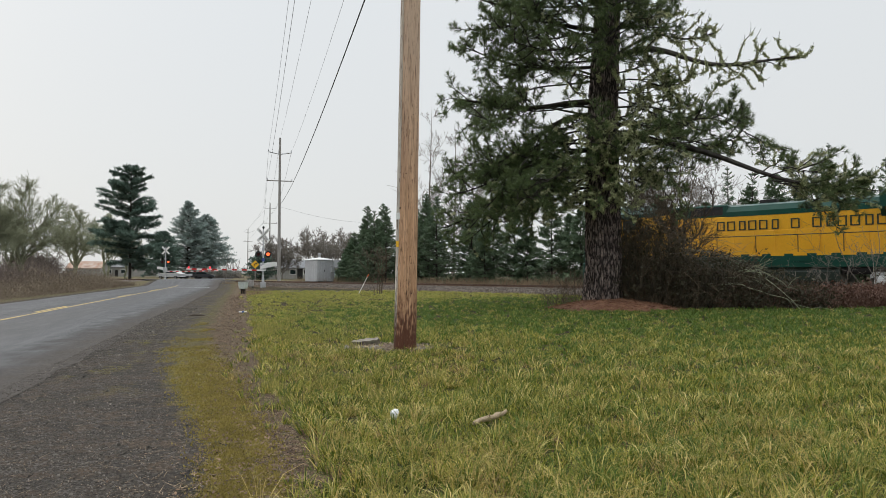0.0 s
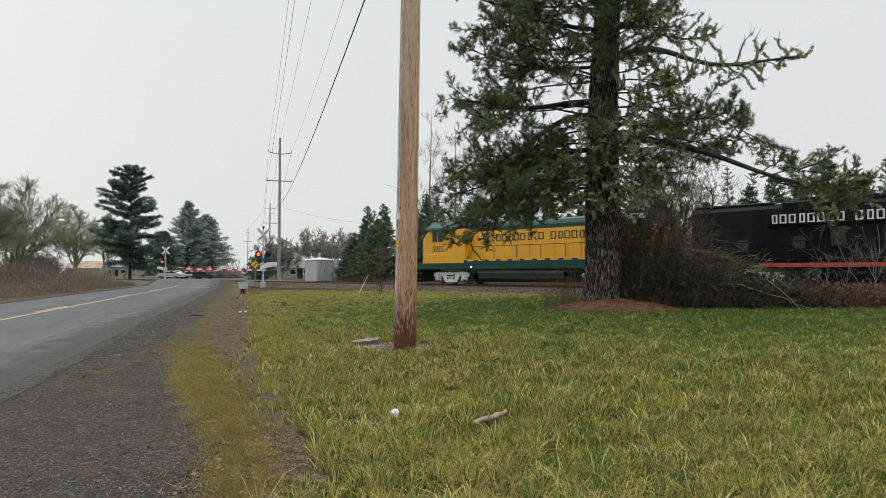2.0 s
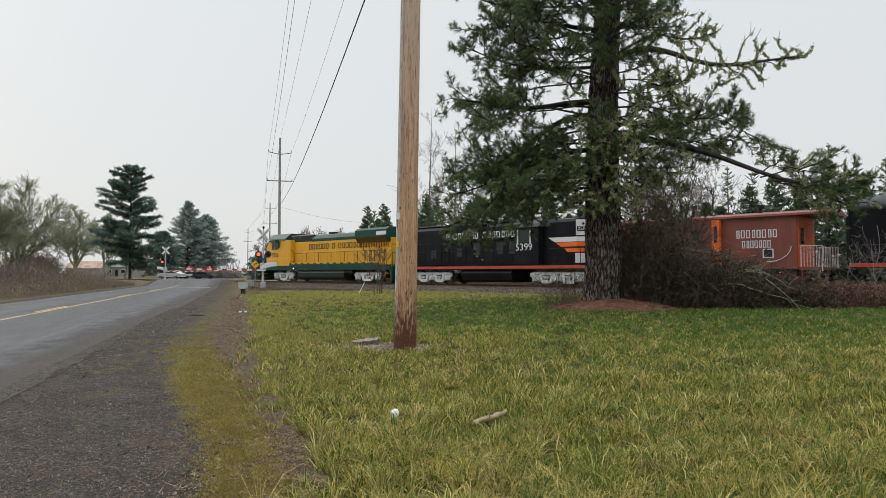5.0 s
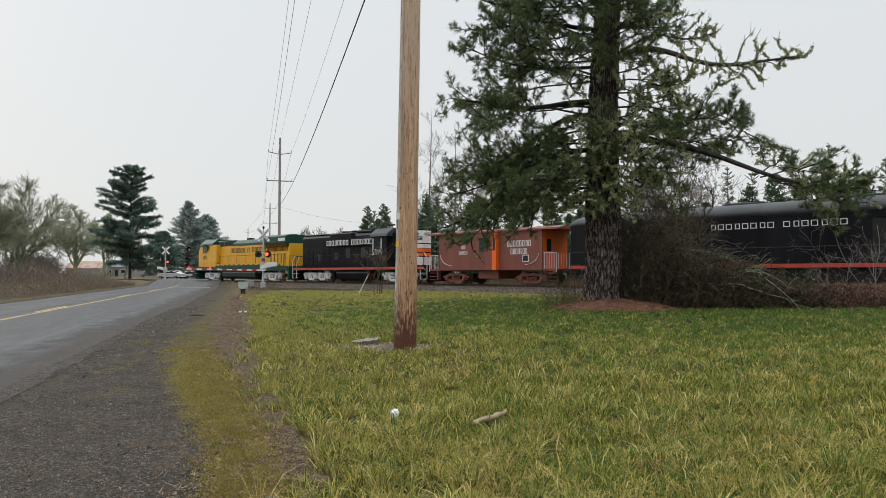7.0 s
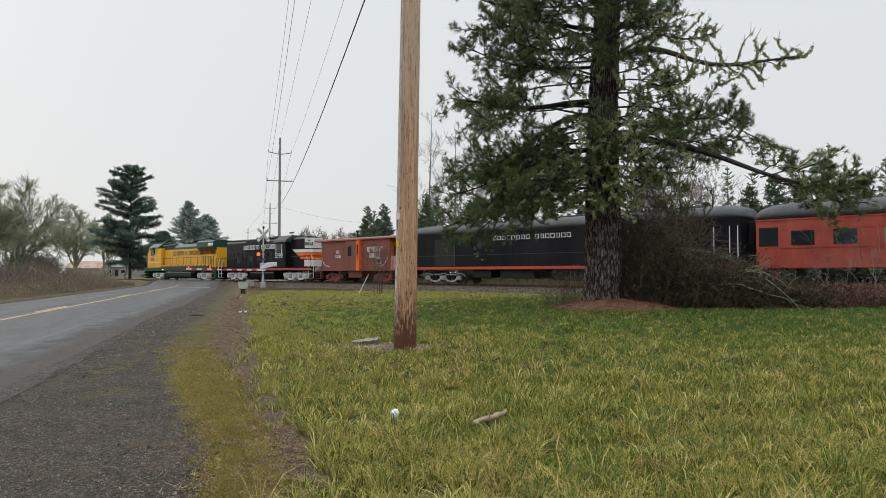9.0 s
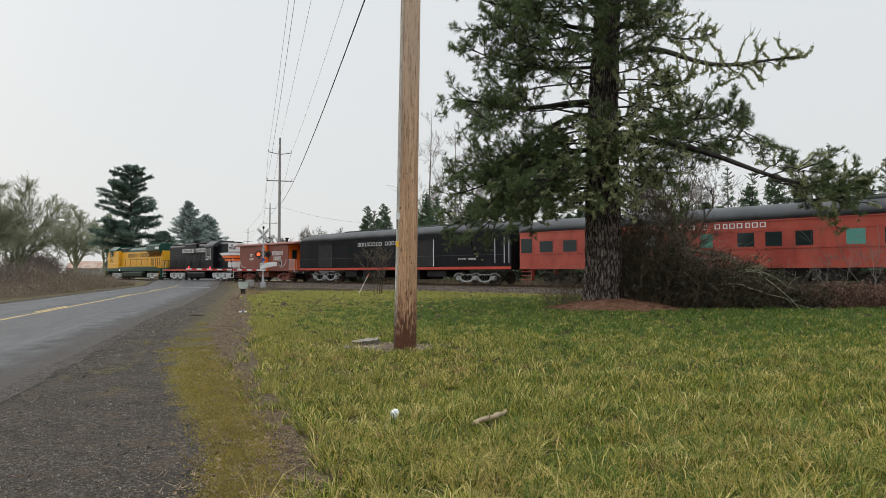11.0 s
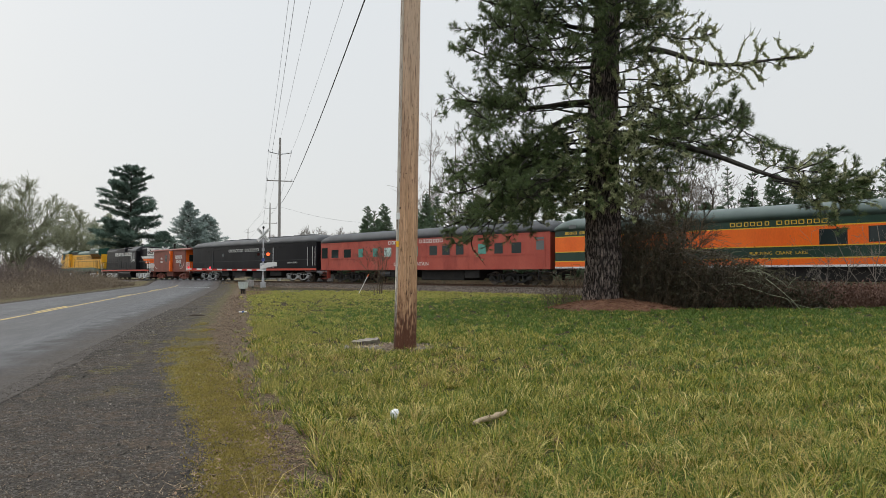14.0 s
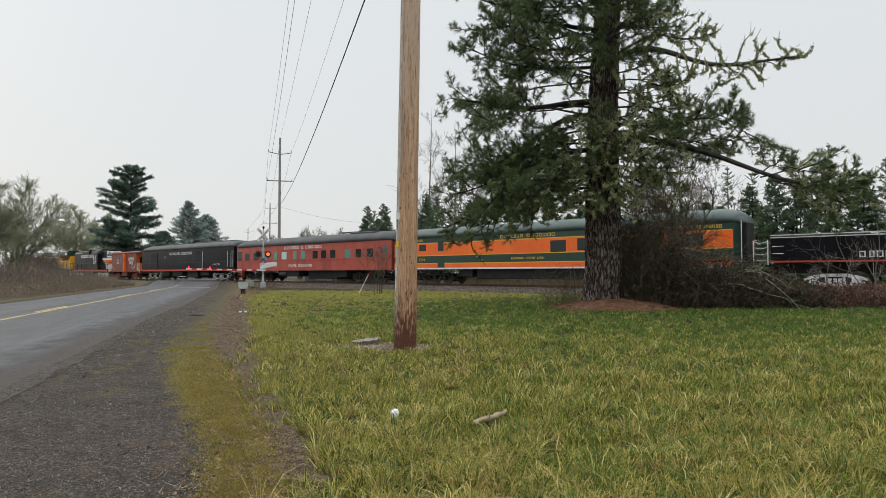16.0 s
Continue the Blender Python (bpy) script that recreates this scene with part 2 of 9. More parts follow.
def bark_plates(m):
    """Weathered plates parted by dark deep furrows."""
    n, l = m.node_tree.nodes, m.node_tree.links
    bs = n["Principled BSDF"]
    col = bs.inputs["Base Color"].links[0].from_socket
    co, mp, nz, ad, vo = n.new("ShaderNodeTexCoord"), n.new("ShaderNodeMapping"), n.new("ShaderNodeTexNoise"), n.new("ShaderNodeVectorMath"), n.new("ShaderNodeTexVoronoi")
    mp.inputs["Scale"].default_value = (9.5, 9.5, 2.0)
    nz.inputs["Scale"].default_value, nz.inputs["Detail"].default_value = 2.2, 6
    ad.operation = "ADD"
    vo.feature = "DISTANCE_TO_EDGE"
    vo.inputs["Scale"].default_value = 1.0
    l.new(co.outputs["Object"], mp.inputs[0])
    l.new(mp.outputs[0], nz.inputs["Vector"])
    l.new(mp.outputs[0], ad.inputs[0])
    l.new(nz.outputs["Color"], ad.inputs[1])
    l.new(ad.outputs[0], vo.inputs["Vector"])
    r1, v2, r2, rg = n.new("ShaderNodeMapRange"), n.new("ShaderNodeTexVoronoi"), n.new("ShaderNodeMapRange"), n.new("ShaderNodeMath")
    r1.inputs[1].default_value, r1.inputs[2].default_value = 0.06, 0.19
    l.new(vo.outputs["Distance"], r1.inputs[0])
    # the plates are cracked again into flakes
    v2.feature = "DISTANCE_TO_EDGE"
    v2.inputs["Scale"].default_value = 2.6
    l.new(ad.outputs[0], v2.inputs["Vector"])
    r2.inputs[1].default_value, r2.inputs[2].default_value, r2.inputs[3].default_value = 0.02, 0.10, 0.25
    l.new(v2.outputs["Distance"], r2.inputs[0])
    rg.operation = "MULTIPLY"
    l.new(r1.outputs[0], rg.inputs[0])
    l.new(r2.outputs[0], rg.inputs[1])
    mx = n.new("ShaderNodeMixRGB")
    mx.inputs[1].default_value = (0.018, 0.012, 0.010, 1)
    l.new(rg.outputs[0], mx.inputs[0])
    l.new(col, mx.inputs[2])
    l.new(mx.outputs[0], bs.inputs["Base Color"])
    bp = n.new("ShaderNodeBump")
    bp.inputs["Strength"].default_value, bp.inputs["Distance"].default_value = 1.0, 0.05
    l.new(rg.outputs[0], bp.inputs["Height"])
    l.new(bs.inputs["Normal"].links[0].from_socket, bp.inputs["Normal"])
    l.new(bp.outputs[0], bs.inputs["Normal"])


bark_plates(BARK)
LIMBBARK = surf("dark_limb_bark", (0.022, 0.018, 0.015), (0.045, 0.037, 0.031), 5.0, 0.95, bump=0.8, fine=25, stain=(0.13, 0.14, 0.09), stain_amt=0.25, stain_scale=4.0)
LUSH = leaf_mat("lush_grass_blades", (0.050, 0.114, 0.019), (0.158, 0.224, 0.045), 0.6, 0.4, 2.0)
LICHEN = leaf_mat("pale_lichen", (0.30, 0.335, 0.155), (0.46, 0.48, 0.27), 0.9, 0.15)
NEEDLE = leaf_mat("pine_needles", (0.052, 0.088, 0.036), (0.175, 0.222, 0.088), 0.55, 0.25, 1.1)
FIRLEAF = leaf_mat("fir_foliage", (0.080, 0.128, 0.103), (0.155, 0.215, 0.172), 0.7, 0.35)
# paled base colour stands in for the mist haze over the far firs
FIRLEAF_HAZED = leaf_mat("mist_paled_fir_foliage", (0.24, 0.30, 0.28), (0.37, 0.43, 0.40), 0.8, 0.5)
YOUNGFIR = leaf_mat("young_fir_foliage", (0.060, 0.104, 0.058), (0.150, 0.200, 0.118), 0.65, 0.2)
TWIG = surf("grey_brown_twigs", (0.152, 0.132, 0.112), (0.216, 0.192, 0.164), 2.0, 0.9, bump=0.2)
TWIG_GREEN = surf("mossy_twigs", (0.215, 0.225, 0.140), (0.325, 0.335, 0.220), 1.5, 0.9, bump=0.2)
CANE = surf("dark_brown_canes", (0.050, 0.038, 0.024), (0.150, 0.112, 0.070), 2.5, 0.9, bump=0.2, per_piece=0.5)
REDCANE = surf("red_brown_brambles", (0.10, 0.048, 0.034), (0.18, 0.105, 0.075), 2.0, 0.9, bump=0.2, per_piece=0.5)
BRUSH = surf("brown_grey_brush", (0.150, 0.112, 0.078), (0.235, 0.185, 0.130), 1.2, 0.9, bump=0.1, per_piece=0.4)
DRYWEED = surf("dry_tan_weeds", (0.192, 0.136, 0.080), (0.288, 0.216, 0.136), 1.5, 0.9, bump=0.1, per_piece=0.4)
BLADE_FAR = leaf_mat("far_grass_blades", (0.145, 0.185, 0.030), (0.51, 0.455, 0.125), 0.6, 0.4, 0.9)
BLADE = leaf_mat("grass_blades", (0.075, 0.130, 0.014), (0.42, 0.40, 0.085), 0.6, 0.28, 3.5)
blade_shades(BLADE, ((0.0, (0.016, 0.036, 0.005)), (0.30, (0.090, 0.135, 0.016)), (0.55, (0.18, 0.212, 0.026)), (0.78, (0.41, 0.355, 0.066)), (1.0, (0.80, 0.63, 0.26))))
BLADE_DRY = leaf_mat("dry_grass_blades", (0.36, 0.27, 0.075), (0.60, 0.46, 0.18), 0.7, 0.4, 3.0)
MULCH = surf("red_brown_needle_litter", (0.13, 0.052, 0.028), (0.24, 0.118, 0.066), 6.0, 0.95, bump=0.8, fine=40)
SIGNRED = surf("red_reflective_paint", (0.55, 0.02, 0.02), (0.48, 0.018, 0.018), 2.0, 0.4, bump=0.0)
SIGNYEL = surf("yellow_sign_sheet", (0.85, 0.50, 0.02), (0.80, 0.46, 0.02), 2.0, 0.4, bump=0.0)
DARKPLASTIC = surf("black_signal_housing", (0.018, 0.018, 0.018), (0.026, 0.026, 0.026), 2.0, 0.5, bump=0.05)
REDLENS = window_glass("unlit_red_lens", (0.06, 0.008, 0.008), 0.2)
LAMP_ON = glow("lit_red_signal_lens", (1.0, 0.13, 0.035), 1.7)
GATE_LAMP = glow("lit_red_gate_lamp", (1.0, 0.03, 0.05), 2.0)
HEADLAMP = glow("lit_white_marker", (1.0, 0.93, 0.8), 1.5)


# ---- mesh helpers ----
class G:
    """A small mesh builder: boxes, tubes and swept outlines gathered into one mesh."""

    def __init__(self):
        self.v, self.f = [], []

    def raw(self, v, f):
        k = len(self.v)
        self.v.extend([tuple(p) for p in v])
        self.f.extend([tuple(i + k for i in q) for q in f])
        return self

    def box(self, x0, x1, y0, y1, z0, z1, c=0.0):
        x0, x1, y0, y1, z0, z1 = min(x0, x1), max(x0, x1), min(y0, y1), max(y0, y1), min(z0, z1), max(z0, z1)
        if c <= 0:
            return self.raw([(x, y, z) for x in (x0, x1) for y in (y0, y1) for z in (z0, z1)],
                            [(0, 1, 3, 2), (4, 6, 7, 5), (0, 4, 5, 1), (2, 3, 7, 6), (0, 2, 6, 4), (1, 5, 7, 3)])
        c = min(c, 0.45 * (x1 - x0), 0.45 * (y1 - y0), 0.45 * (z1 - z0))
        ring = lambda i: [(x0 + c, y0 + i), (x1 - c, y0 + i), (x1 - i, y0 + c), (x1 - i, y1 - c), (x1 - c, y1 - i), (x0 + c, y1 - i), (x0 + i, y1 - c), (x0 + i, y0 + c)]
        lo = [(x0 + c, y0 + c), (x1 - c, y0 + c), (x1 - c, y0 + c), (x1 - c, y1 - c), (x1 - c, y1 - c), (x0 + c, y1 - c), (x0 + c, y1 - c), (x0 + c, y0 + c)]
        v = [(x, y, z0) for x, y in lo] + [(x, y, z0 + c) for x, y in ring(0)] + [(x, y, z1 - c) for x, y in ring(0)] + [(x, y, z1) for x, y in lo]
        f = [(k * 8 + i, k * 8 + (i + 1) % 8, k * 8 + 8 + (i + 1) % 8, k * 8 + 8 + i) for k in range(3) for i in range(8)]
        return self.raw(v, f + [(7, 5, 3, 1), (25, 27, 29, 31)])

    def tube(self, pts, r, n=6, cap=True):
        pts = [Vector(p) for p in pts]
        r = r if isinstance(r, (list, tuple)) else [r] * len(pts)
        v, f = [], []
        up = Vector((0.12, 0.07, 1.0))
        for i, p in enumerate(pts):
            d = (pts[min(i + 1, len(pts) - 1)] - pts[max(i - 1, 0)]).normalized()
            if abs(d.dot(up)) > 0.97:
                a = d.cross(Vector((1, 0.1, 0))).normalized()
            else:
                a = d.cross(up).normalized()
            b = d.cross(a)
            v += [p + (a * math.cos(2 * math.pi * k / n) + b * math.sin(2 * math.pi * k / n)) * r[i] for k in range(n)]
        for i in range(len(pts) - 1):
            f += [(i * n + k, i * n + (k + 1) % n, i * n + n + (k + 1) % n, i * n + n + k) for k in range(n)]
        if cap:
            f += [tuple(reversed(range(n))), tuple(range((len(pts) - 1) * n, len(pts) * n))]
        return self.raw(v, f)

    def sweep(self, outline, x0, x1, nx=1, close=True):
        """An outline of (y, z) points drawn along x."""
        n = len(outline)
        v = [(x0 + (x1 - x0) * i / nx, y, z) for i in range(nx + 1) for y, z in outline]
        f = [(i * n + k, i * n + (k + 1) % n, i * n + n + (k + 1) % n, i * n + n + k) for i in range(nx) for k in range(n)]
        if close:
            f += [tuple(range(n)), tuple(reversed(range(nx * n, nx * n + n)))]
        return self.raw(v, f)

    def side(self, outline, y0, y1):
        """An outline of (x, z) points drawn along y."""
        n = len(outline)
        v = [(x, y, z) for y in (y0, y1) for x, z in outline]
        f = [(k, (k + 1) % n, n + (k + 1) % n, n + k) for k in range(n)]
        return self.raw(v, f + [tuple(reversed(range(n))), tuple(range(n, 2 * n))])


def mesh_of(name, g, mats, smooth=False):
    me = bpy.data.meshes.new(name)
    me.from_pydata(g.v, [], g.f)
    bm = bmesh.new()
    bm.from_mesh(me)
    bmesh.ops.recalc_face_normals(bm, faces=bm.faces)
    bm.to_mesh(me)
    bm.free()
    for m in (mats if isinstance(mats, (list, tuple)) else [mats]):
        me.materials.append(m)
    if smooth:
        me.polygons.foreach_set("use_smooth", [True] * len(me.polygons))
    return me


def part(name, g, material, parent, label="", smooth=False, at=None):
    """One mesh object under a thing or a part. g: a builder or a mesh."""
    me = g if isinstance(g, bpy.types.Mesh) else mesh_of(name, g, material, smooth)
    ob = new(name, me)
    ob.parent = parent
    if at is not None:
        ob.matrix_basis = at
    return tagged(ob, label)


def thing(name, label, category, group="", at=None):
    ob = new(name)
    ob.empty_display_size = 0.2
    if at is not None:
        ob.matrix_basis = at
    return tagged(ob, label, category, group)


def solid(name, g, material, label, category, group="", kind="", smooth=False):
    ob = new(name, g if isinstance(g, bpy.types.Mesh) else mesh_of(name, g, material, smooth))
    return tagged(ob, label, category, group, kind)


def fast_mesh(name, verts, faces, mats, smooth=False):
    """A large mesh from arrays: verts (n, 3), faces (m, 3) or (m, 4)."""
    verts, faces = np.asarray(verts, np.float32), np.asarray(faces, np.int32)
    me = bpy.data.meshes.new(name)
    me.vertices.add(len(verts))
    me.vertices.foreach_set("co", verts.ravel())
    k = faces.shape[1]
    me.loops.add(faces.size)
    me.loops.foreach_set("vertex_index", faces.ravel())
    me.polygons.add(len(faces))
    me.polygons.foreach_set("loop_start", np.arange(0, faces.size, k, dtype=np.int32))
    me.polygons.foreach_set("loop_total", np.full(len(faces), k, np.int32))
    for m in (mats if isinstance(mats, (list, tuple)) else [mats]):
        me.materials.append(m)
    me.update(calc_edges=True)
    if smooth:
        me.polygons.foreach_set("use_smooth", [True] * len(me.polygons))
    return me


def tubes_mesh(name, paths, mats, n=3):
    """Many thin branches: each path is a list of (x, y, z, radius)."""
    V, F, k = [], [], 0
    ang = np.arange(n) * 2 * np.pi / n
    ca, sa = np.cos(ang), np.sin(ang)
    for p in paths:
        p = np.asarray(p, float)
        m = len(p)
        d = np.gradient(p[:, :3], axis=0)
        d /= np.linalg.norm(d, axis=1)[:, None] + 1e-9
        ref = np.array([0.31, 0.9, 0.29]) if abs(d[0, 1]) < 0.8 else np.array([0.9, 0.2, 0.3])
        a = np.cross(d, ref)
        a /= np.linalg.norm(a, axis=1)[:, None] + 1e-9
        b = np.cross(d, a)
        V.append((p[:, None, :3] + p[:, None, 3:4] * (a[:, None, :] * ca[None, :, None] + b[:, None, :] * sa[None, :, None])).reshape(-1, 3))
        i, j = np.meshgrid(np.arange(m - 1), np.arange(n), indexing="ij")
        q = np.stack([i * n + j, i * n + (j + 1) % n, (i + 1) * n + (j + 1) % n, (i + 1) * n + j], -1).reshape(-1, 4)
        F.append(q + k)
        k += m * n
    return fast_mesh(name, np.concatenate(V), np.concatenate(F), mats, smooth=True)


def text_mesh(name, body, size, material, width=1.0):
    """Raised lettering in the x-z plane, facing -y, its left foot at the origin; size is the height of a capital."""
    cu = bpy.data.curves.new(name, "FONT")
    cu.body, cu.size, cu.extrude = body, size / 0.70, 0.004
    ob = bpy.data.objects.new(name, cu)
    scene.collection.objects.link(ob)
    bpy.context.view_layer.update()
    me = bpy.data.meshes.new_from_object(ob.evaluated_get(bpy.context.evaluated_depsgraph_get()))
    bpy.data.objects.remove(ob)
    me.transform(Matrix.Rotation(radians(90), 4, "X") @ Matrix.Diagonal((width, 1, 1, 1)))
    me.materials.clear()
    me.materials.append(material)
    return me


def letter_bars(words, x0, x1, z0, z1, stroke, y=0.0):
    """Company names are not lettered: a plain upright frame of the letters' height and stroke stands in each letter's place. words: the count of places in each word."""
    out = []
    w = (x1 - x0) / (sum(words) + 0.8 * (len(words) - 1))
    st = min(0.8 * stroke, 0.21 * w)
    x = x0
    for n in reversed(words):
        for k in range(n):
            a, b = x + 0.12 * w, x + (0.88 if (k + n) % 3 else 0.74) * w
            g = G().box(a, a + st, y - 0.004, y + 0.004, z0, z1).box(b - st, b, y - 0.004, y + 0.004, z0, z1)
            g.box(a + st, b - st, y - 0.004, y + 0.004, z1 - 0.8 * st, z1).box(a + st, b - st, y - 0.004, y + 0.004, z0, z0 + 0.8 * st)
            out.append(g)
            x += w
        x += 0.8 * w
    return out


def letters(frames, material, car):
    """One part for each letter's place."""
    for g in frames:
        part("letter_frame", g, material, car)


def smooth(t):
    t = min(1.0, max(0.0, t))
    return t * t * (3 - 2 * t)


# ---- plan of the place ----
RAIL_P, RAIL_Z = 35.29, 0.60                   # nearest distance of the track, height of the rail heads
NX, NY = 0.6978, 0.7163                        # away from the camera, square to the track
EX, EY = 0.7163, -0.6978                       # along the track, towards where the train comes from
RDX, RDY = -0.2909, 0.9568                     # along the road, away from the camera
RNX, RNY = 0.9568, 0.2909                      # square to the road, to the grass side
ROAD_W, CENTRE = 7.9, -4.5


def rail_at(s, p=0.0, z=0.0):
    """A point s metres along the track (coming side positive), p metres beyond it, z above the rail heads."""
    return Vector((NX * (RAIL_P + p) + EX * s, NY * (RAIL_P + p) + EY * s, RAIL_Z + z))


def perp(x, y):
    return x * NX + y * NY - RAIL_P


def road_q(x, y):
    return (x + 4.75) * RNX + (y - 6.97) * RNY


def road_a(x, y):
    return (x + 4.75) * RDX + (y - 6.97) * RDY


def road_pt(a, q):
    return (-4.75 + a * RDX + q * RNX, 6.97 + a * RDY + q * RNY)


def road_z(x, y):
    p = perp(x, y)
    return 0.02 + 0.585 * (smooth((p + 7.0) / 5.6) if p < 0 else 1 - 0.6 * smooth((p - 4) / 22))


def gz(x, y):
    """Height of the ground."""
    p, q = perp(x, y), road_q(x, y)
    z = 0.14 * smooth(math.hypot(x, y) / 34) + 0.05 * noise.noise(Vector((x * 0.12, y * 0.12, 0))) * smooth(math.hypot(x, y) / 6)
    if p > 2:
        z += 0.25 * smooth((p - 2) / 10)
    d = q if q > 0 else (-q - ROAD_W if q < -ROAD_W else 0)
    k = 1 - smooth(d / (5.0 + 5.0 * smooth((p + 11) / 5) * (p < 4)))
    z = z * (1 - k) + (road_z(x, y) - (0.004 if q > -1.5 and p < -12 else 0.012 if q > -0.5 else 0.05)) * k
    if abs(p) < 4.4:
        z = min(z, 0.13) if d > 3 else z
    return z


# ---- ground ----
def ground_material():
    m = bpy.data.materials.new("roadside_ground")
    m.use_nodes = True
    n, l = m.node_tree.nodes, m.node_tree.links
    bs = n["Principled BSDF"]
    bs.inputs["Roughness"].default_value = 0.95
    bs.inputs["Specular IOR Level"].default_value = 0.2
    co = n.new("ShaderNodeTexCoord")
    P = co.outputs["Object"]

    def tex(scale, detail=4, rough=0.55):
        k = n.new("ShaderNodeTexNoise")
        k.inputs["Scale"].default_value, k.inputs["Detail"].default_value, k.inputs["Roughness"].default_value = scale, detail, rough
        l.new(P, k.inputs["Vector"])
        return k.outputs[0]

    def rng(v, a, b, c=0.0, d=1.0):
        k = n.new("ShaderNodeMapRange")
        k.interpolation_type = "SMOOTHSTEP"
        for i, x in enumerate((a, b, c, d)):
            k.inputs[i + 1].default_value = x
        l.new(v, k.inputs[0])
        return k.outputs[0]

    def math_(op, a, b):
        k = n.new("ShaderNodeMath")
        k.operation = op
        for i, x in enumerate((a, b)):
            if isinstance(x, (int, float)):
                k.inputs[i].default_value = x
            else:
                l.new(x, k.inputs[i])
        return k.outputs[0]

    def dot(v, c):
        k = n.new("ShaderNodeVectorMath")
        k.operation = "DOT_PRODUCT"
        k.inputs[1].default_value = v
        l.new(P, k.inputs[0])
        return math_("SUBTRACT", k.outputs["Value"], c)

    def mix(f, a, b):
        k = n.new("ShaderNodeMixRGB")
        for i, x in enumerate((f, a, b)):
            if isinstance(x, tuple):
                k.inputs[i].default_value = (*x, 1)
            elif isinstance(x, (int, float)):
                k.inputs[i].default_value = x
            else:
                l.new(x, k.inputs[i])
        return k.outputs[0]

    q = dot((RNX, RNY, 0), -4.75 * RNX + 6.97 * RNY)
    a = dot((RDX, RDY, 0), -4.75 * RDX + 6.97 * RDY)
    p = dot((NX, NY, 0), RAIL_P)
    wob, wob2, fine, mid = tex(0.9, 5), tex(2.7, 5), tex(38, 4, 0.7), tex(7, 5)
    qw = math_("ADD", q, math_("ADD", math_("MULTIPLY", math_("SUBTRACT", wob, 0.5), 0.9), math_("MULTIPLY", math_("SUBTRACT", wob2, 0.5), 0.5)))
    near = rng(a, -4.5, 10.0, 1.2, 0.0)
    qn = math_("SUBTRACT", qw, rng(a, -4.5, 5.0, 1.2, 0.0))
    def chips(scale):
        k, s = n.new("ShaderNodeTexVoronoi"), n.new("ShaderNodeSeparateColor")
        k.inputs["Scale"].default_value = scale
        l.new(P, k.inputs["Vector"])
        l.new(k.outputs["Color"], s.inputs[0])
        return s.outputs[0], s.outputs[1], k.outputs["Distance"]

    chip, tint, gap = chips(46)
    chip2, tint2, gap2 = chips(110)
    gravel = mix(chip2, (0.018, 0.0150, 0.0125), (0.104, 0.087, 0.070))
    gravel = mix(rng(chip, 0.62, 0.72, 0.0, 0.8), gravel, mix(tint, (0.165, 0.150, 0.132), (0.042, 0.036, 0.031)))
    gravel = mix(rng(mid, 0.48, 0.62, 0.0, 0.42), gravel, mix(tint2, (0.050, 0.032, 0.022), (0.135, 0.090, 0.058)))
    gravel = mix(rng(wob, 0.44, 0.60, 0.0, 0.5), gravel, mix(chip2, (0.012, 0.011, 0.010), (0.060, 0.054, 0.048)))
    gravel = mix(rng(wob2, 0.54, 0.66, 0.0, 0.5), gravel, mix(chip, (0.060, 0.042, 0.028), (0.16, 0.118, 0.082)))
    moss = mix(chip2, (0.085, 0.074, 0.020), (0.245, 0.205, 0.042))
    moss = mix(rng(mid, 0.50, 0.66, 0.0, 0.6), moss, mix(chip, (0.060, 0.042, 0.022), (0.17, 0.12, 0.065)))
    soil = mix(chip, (0.034, 0.021, 0.014), (0.165, 0.106, 0.066))
    soil = mix(rng(mid, 0.50, 0.60, 0.0, 0.6), soil, mix(chip2, (0.050, 0.046, 0.018), (0.14, 0.125, 0.045)))
    soil = mix(rng(chip2, 0.80, 0.86, 0.0, 0.8), soil, (0.30, 0.235, 0.16))
    # brown thatch, darkened to carry the shade in the gaps between grass tufts
    shaded_thatch = mix(rng(mid, 0.3, 0.7), (0.018, 0.017, 0.007), (0.055, 0.042, 0.018))
    shaded_thatch = mix(rng(wob2, 0.45, 0.7, 0.0, 0.6), shaded_thatch, (0.12, 0.085, 0.038))
    clump = math_("ADD", math_("MULTIPLY", tex(1.1, 6, 0.65), 0.6), math_("MULTIPLY", tex(4.5, 6, 0.7), 0.4))
    mossy = math_("MULTIPLY", rng(math_("ADD", qn, math_("MULTIPLY", math_("SUBTRACT", mid, 0.5), 0.8)), 1.02, 1.42), math_("MULTIPLY", rng(clump, 0.32, 0.45, 0.25, 1.0), rng(a, 1.5, 7.0, 1.0, 0.35)))
    stray = math_("MULTIPLY", math_("MULTIPLY", rng(clump, 0.53, 0.60, 0.0, 0.75), rng(q, 0.0, 0.35)), rng(a, -1.0, 3.0))
    mossy = math_("MAXIMUM", mossy, stray)
    qe = math_("ADD", math_("ADD", q, math_("MULTIPLY", math_("SUBTRACT", mid, 0.5), 0.35)), math_("MULTIPLY", math_("SUBTRACT", fine, 0.5), 0.25))
    edge = math_("MULTIPLY", math_("MULTIPLY", rng(qe, -0.06, 0.02), rng(qe, 0.02, 0.16, 0.75, 0.0)), rng(wob2, 0.44, 0.58, 0.0, 1.0))
    col = mix(mossy, mix(edge, gravel, (0.016, 0.012, 0.009)), moss)
    col = mix(rng(math_("SUBTRACT", qw, math_("MULTIPLY", near, 0.84)), 1.54, 1.76), col, soil)
    col = mix(rng(math_("SUBTRACT", qw, math_("MULTIPLY", near, 0.38)), 2.55, 2.95), col, shaded_thatch)
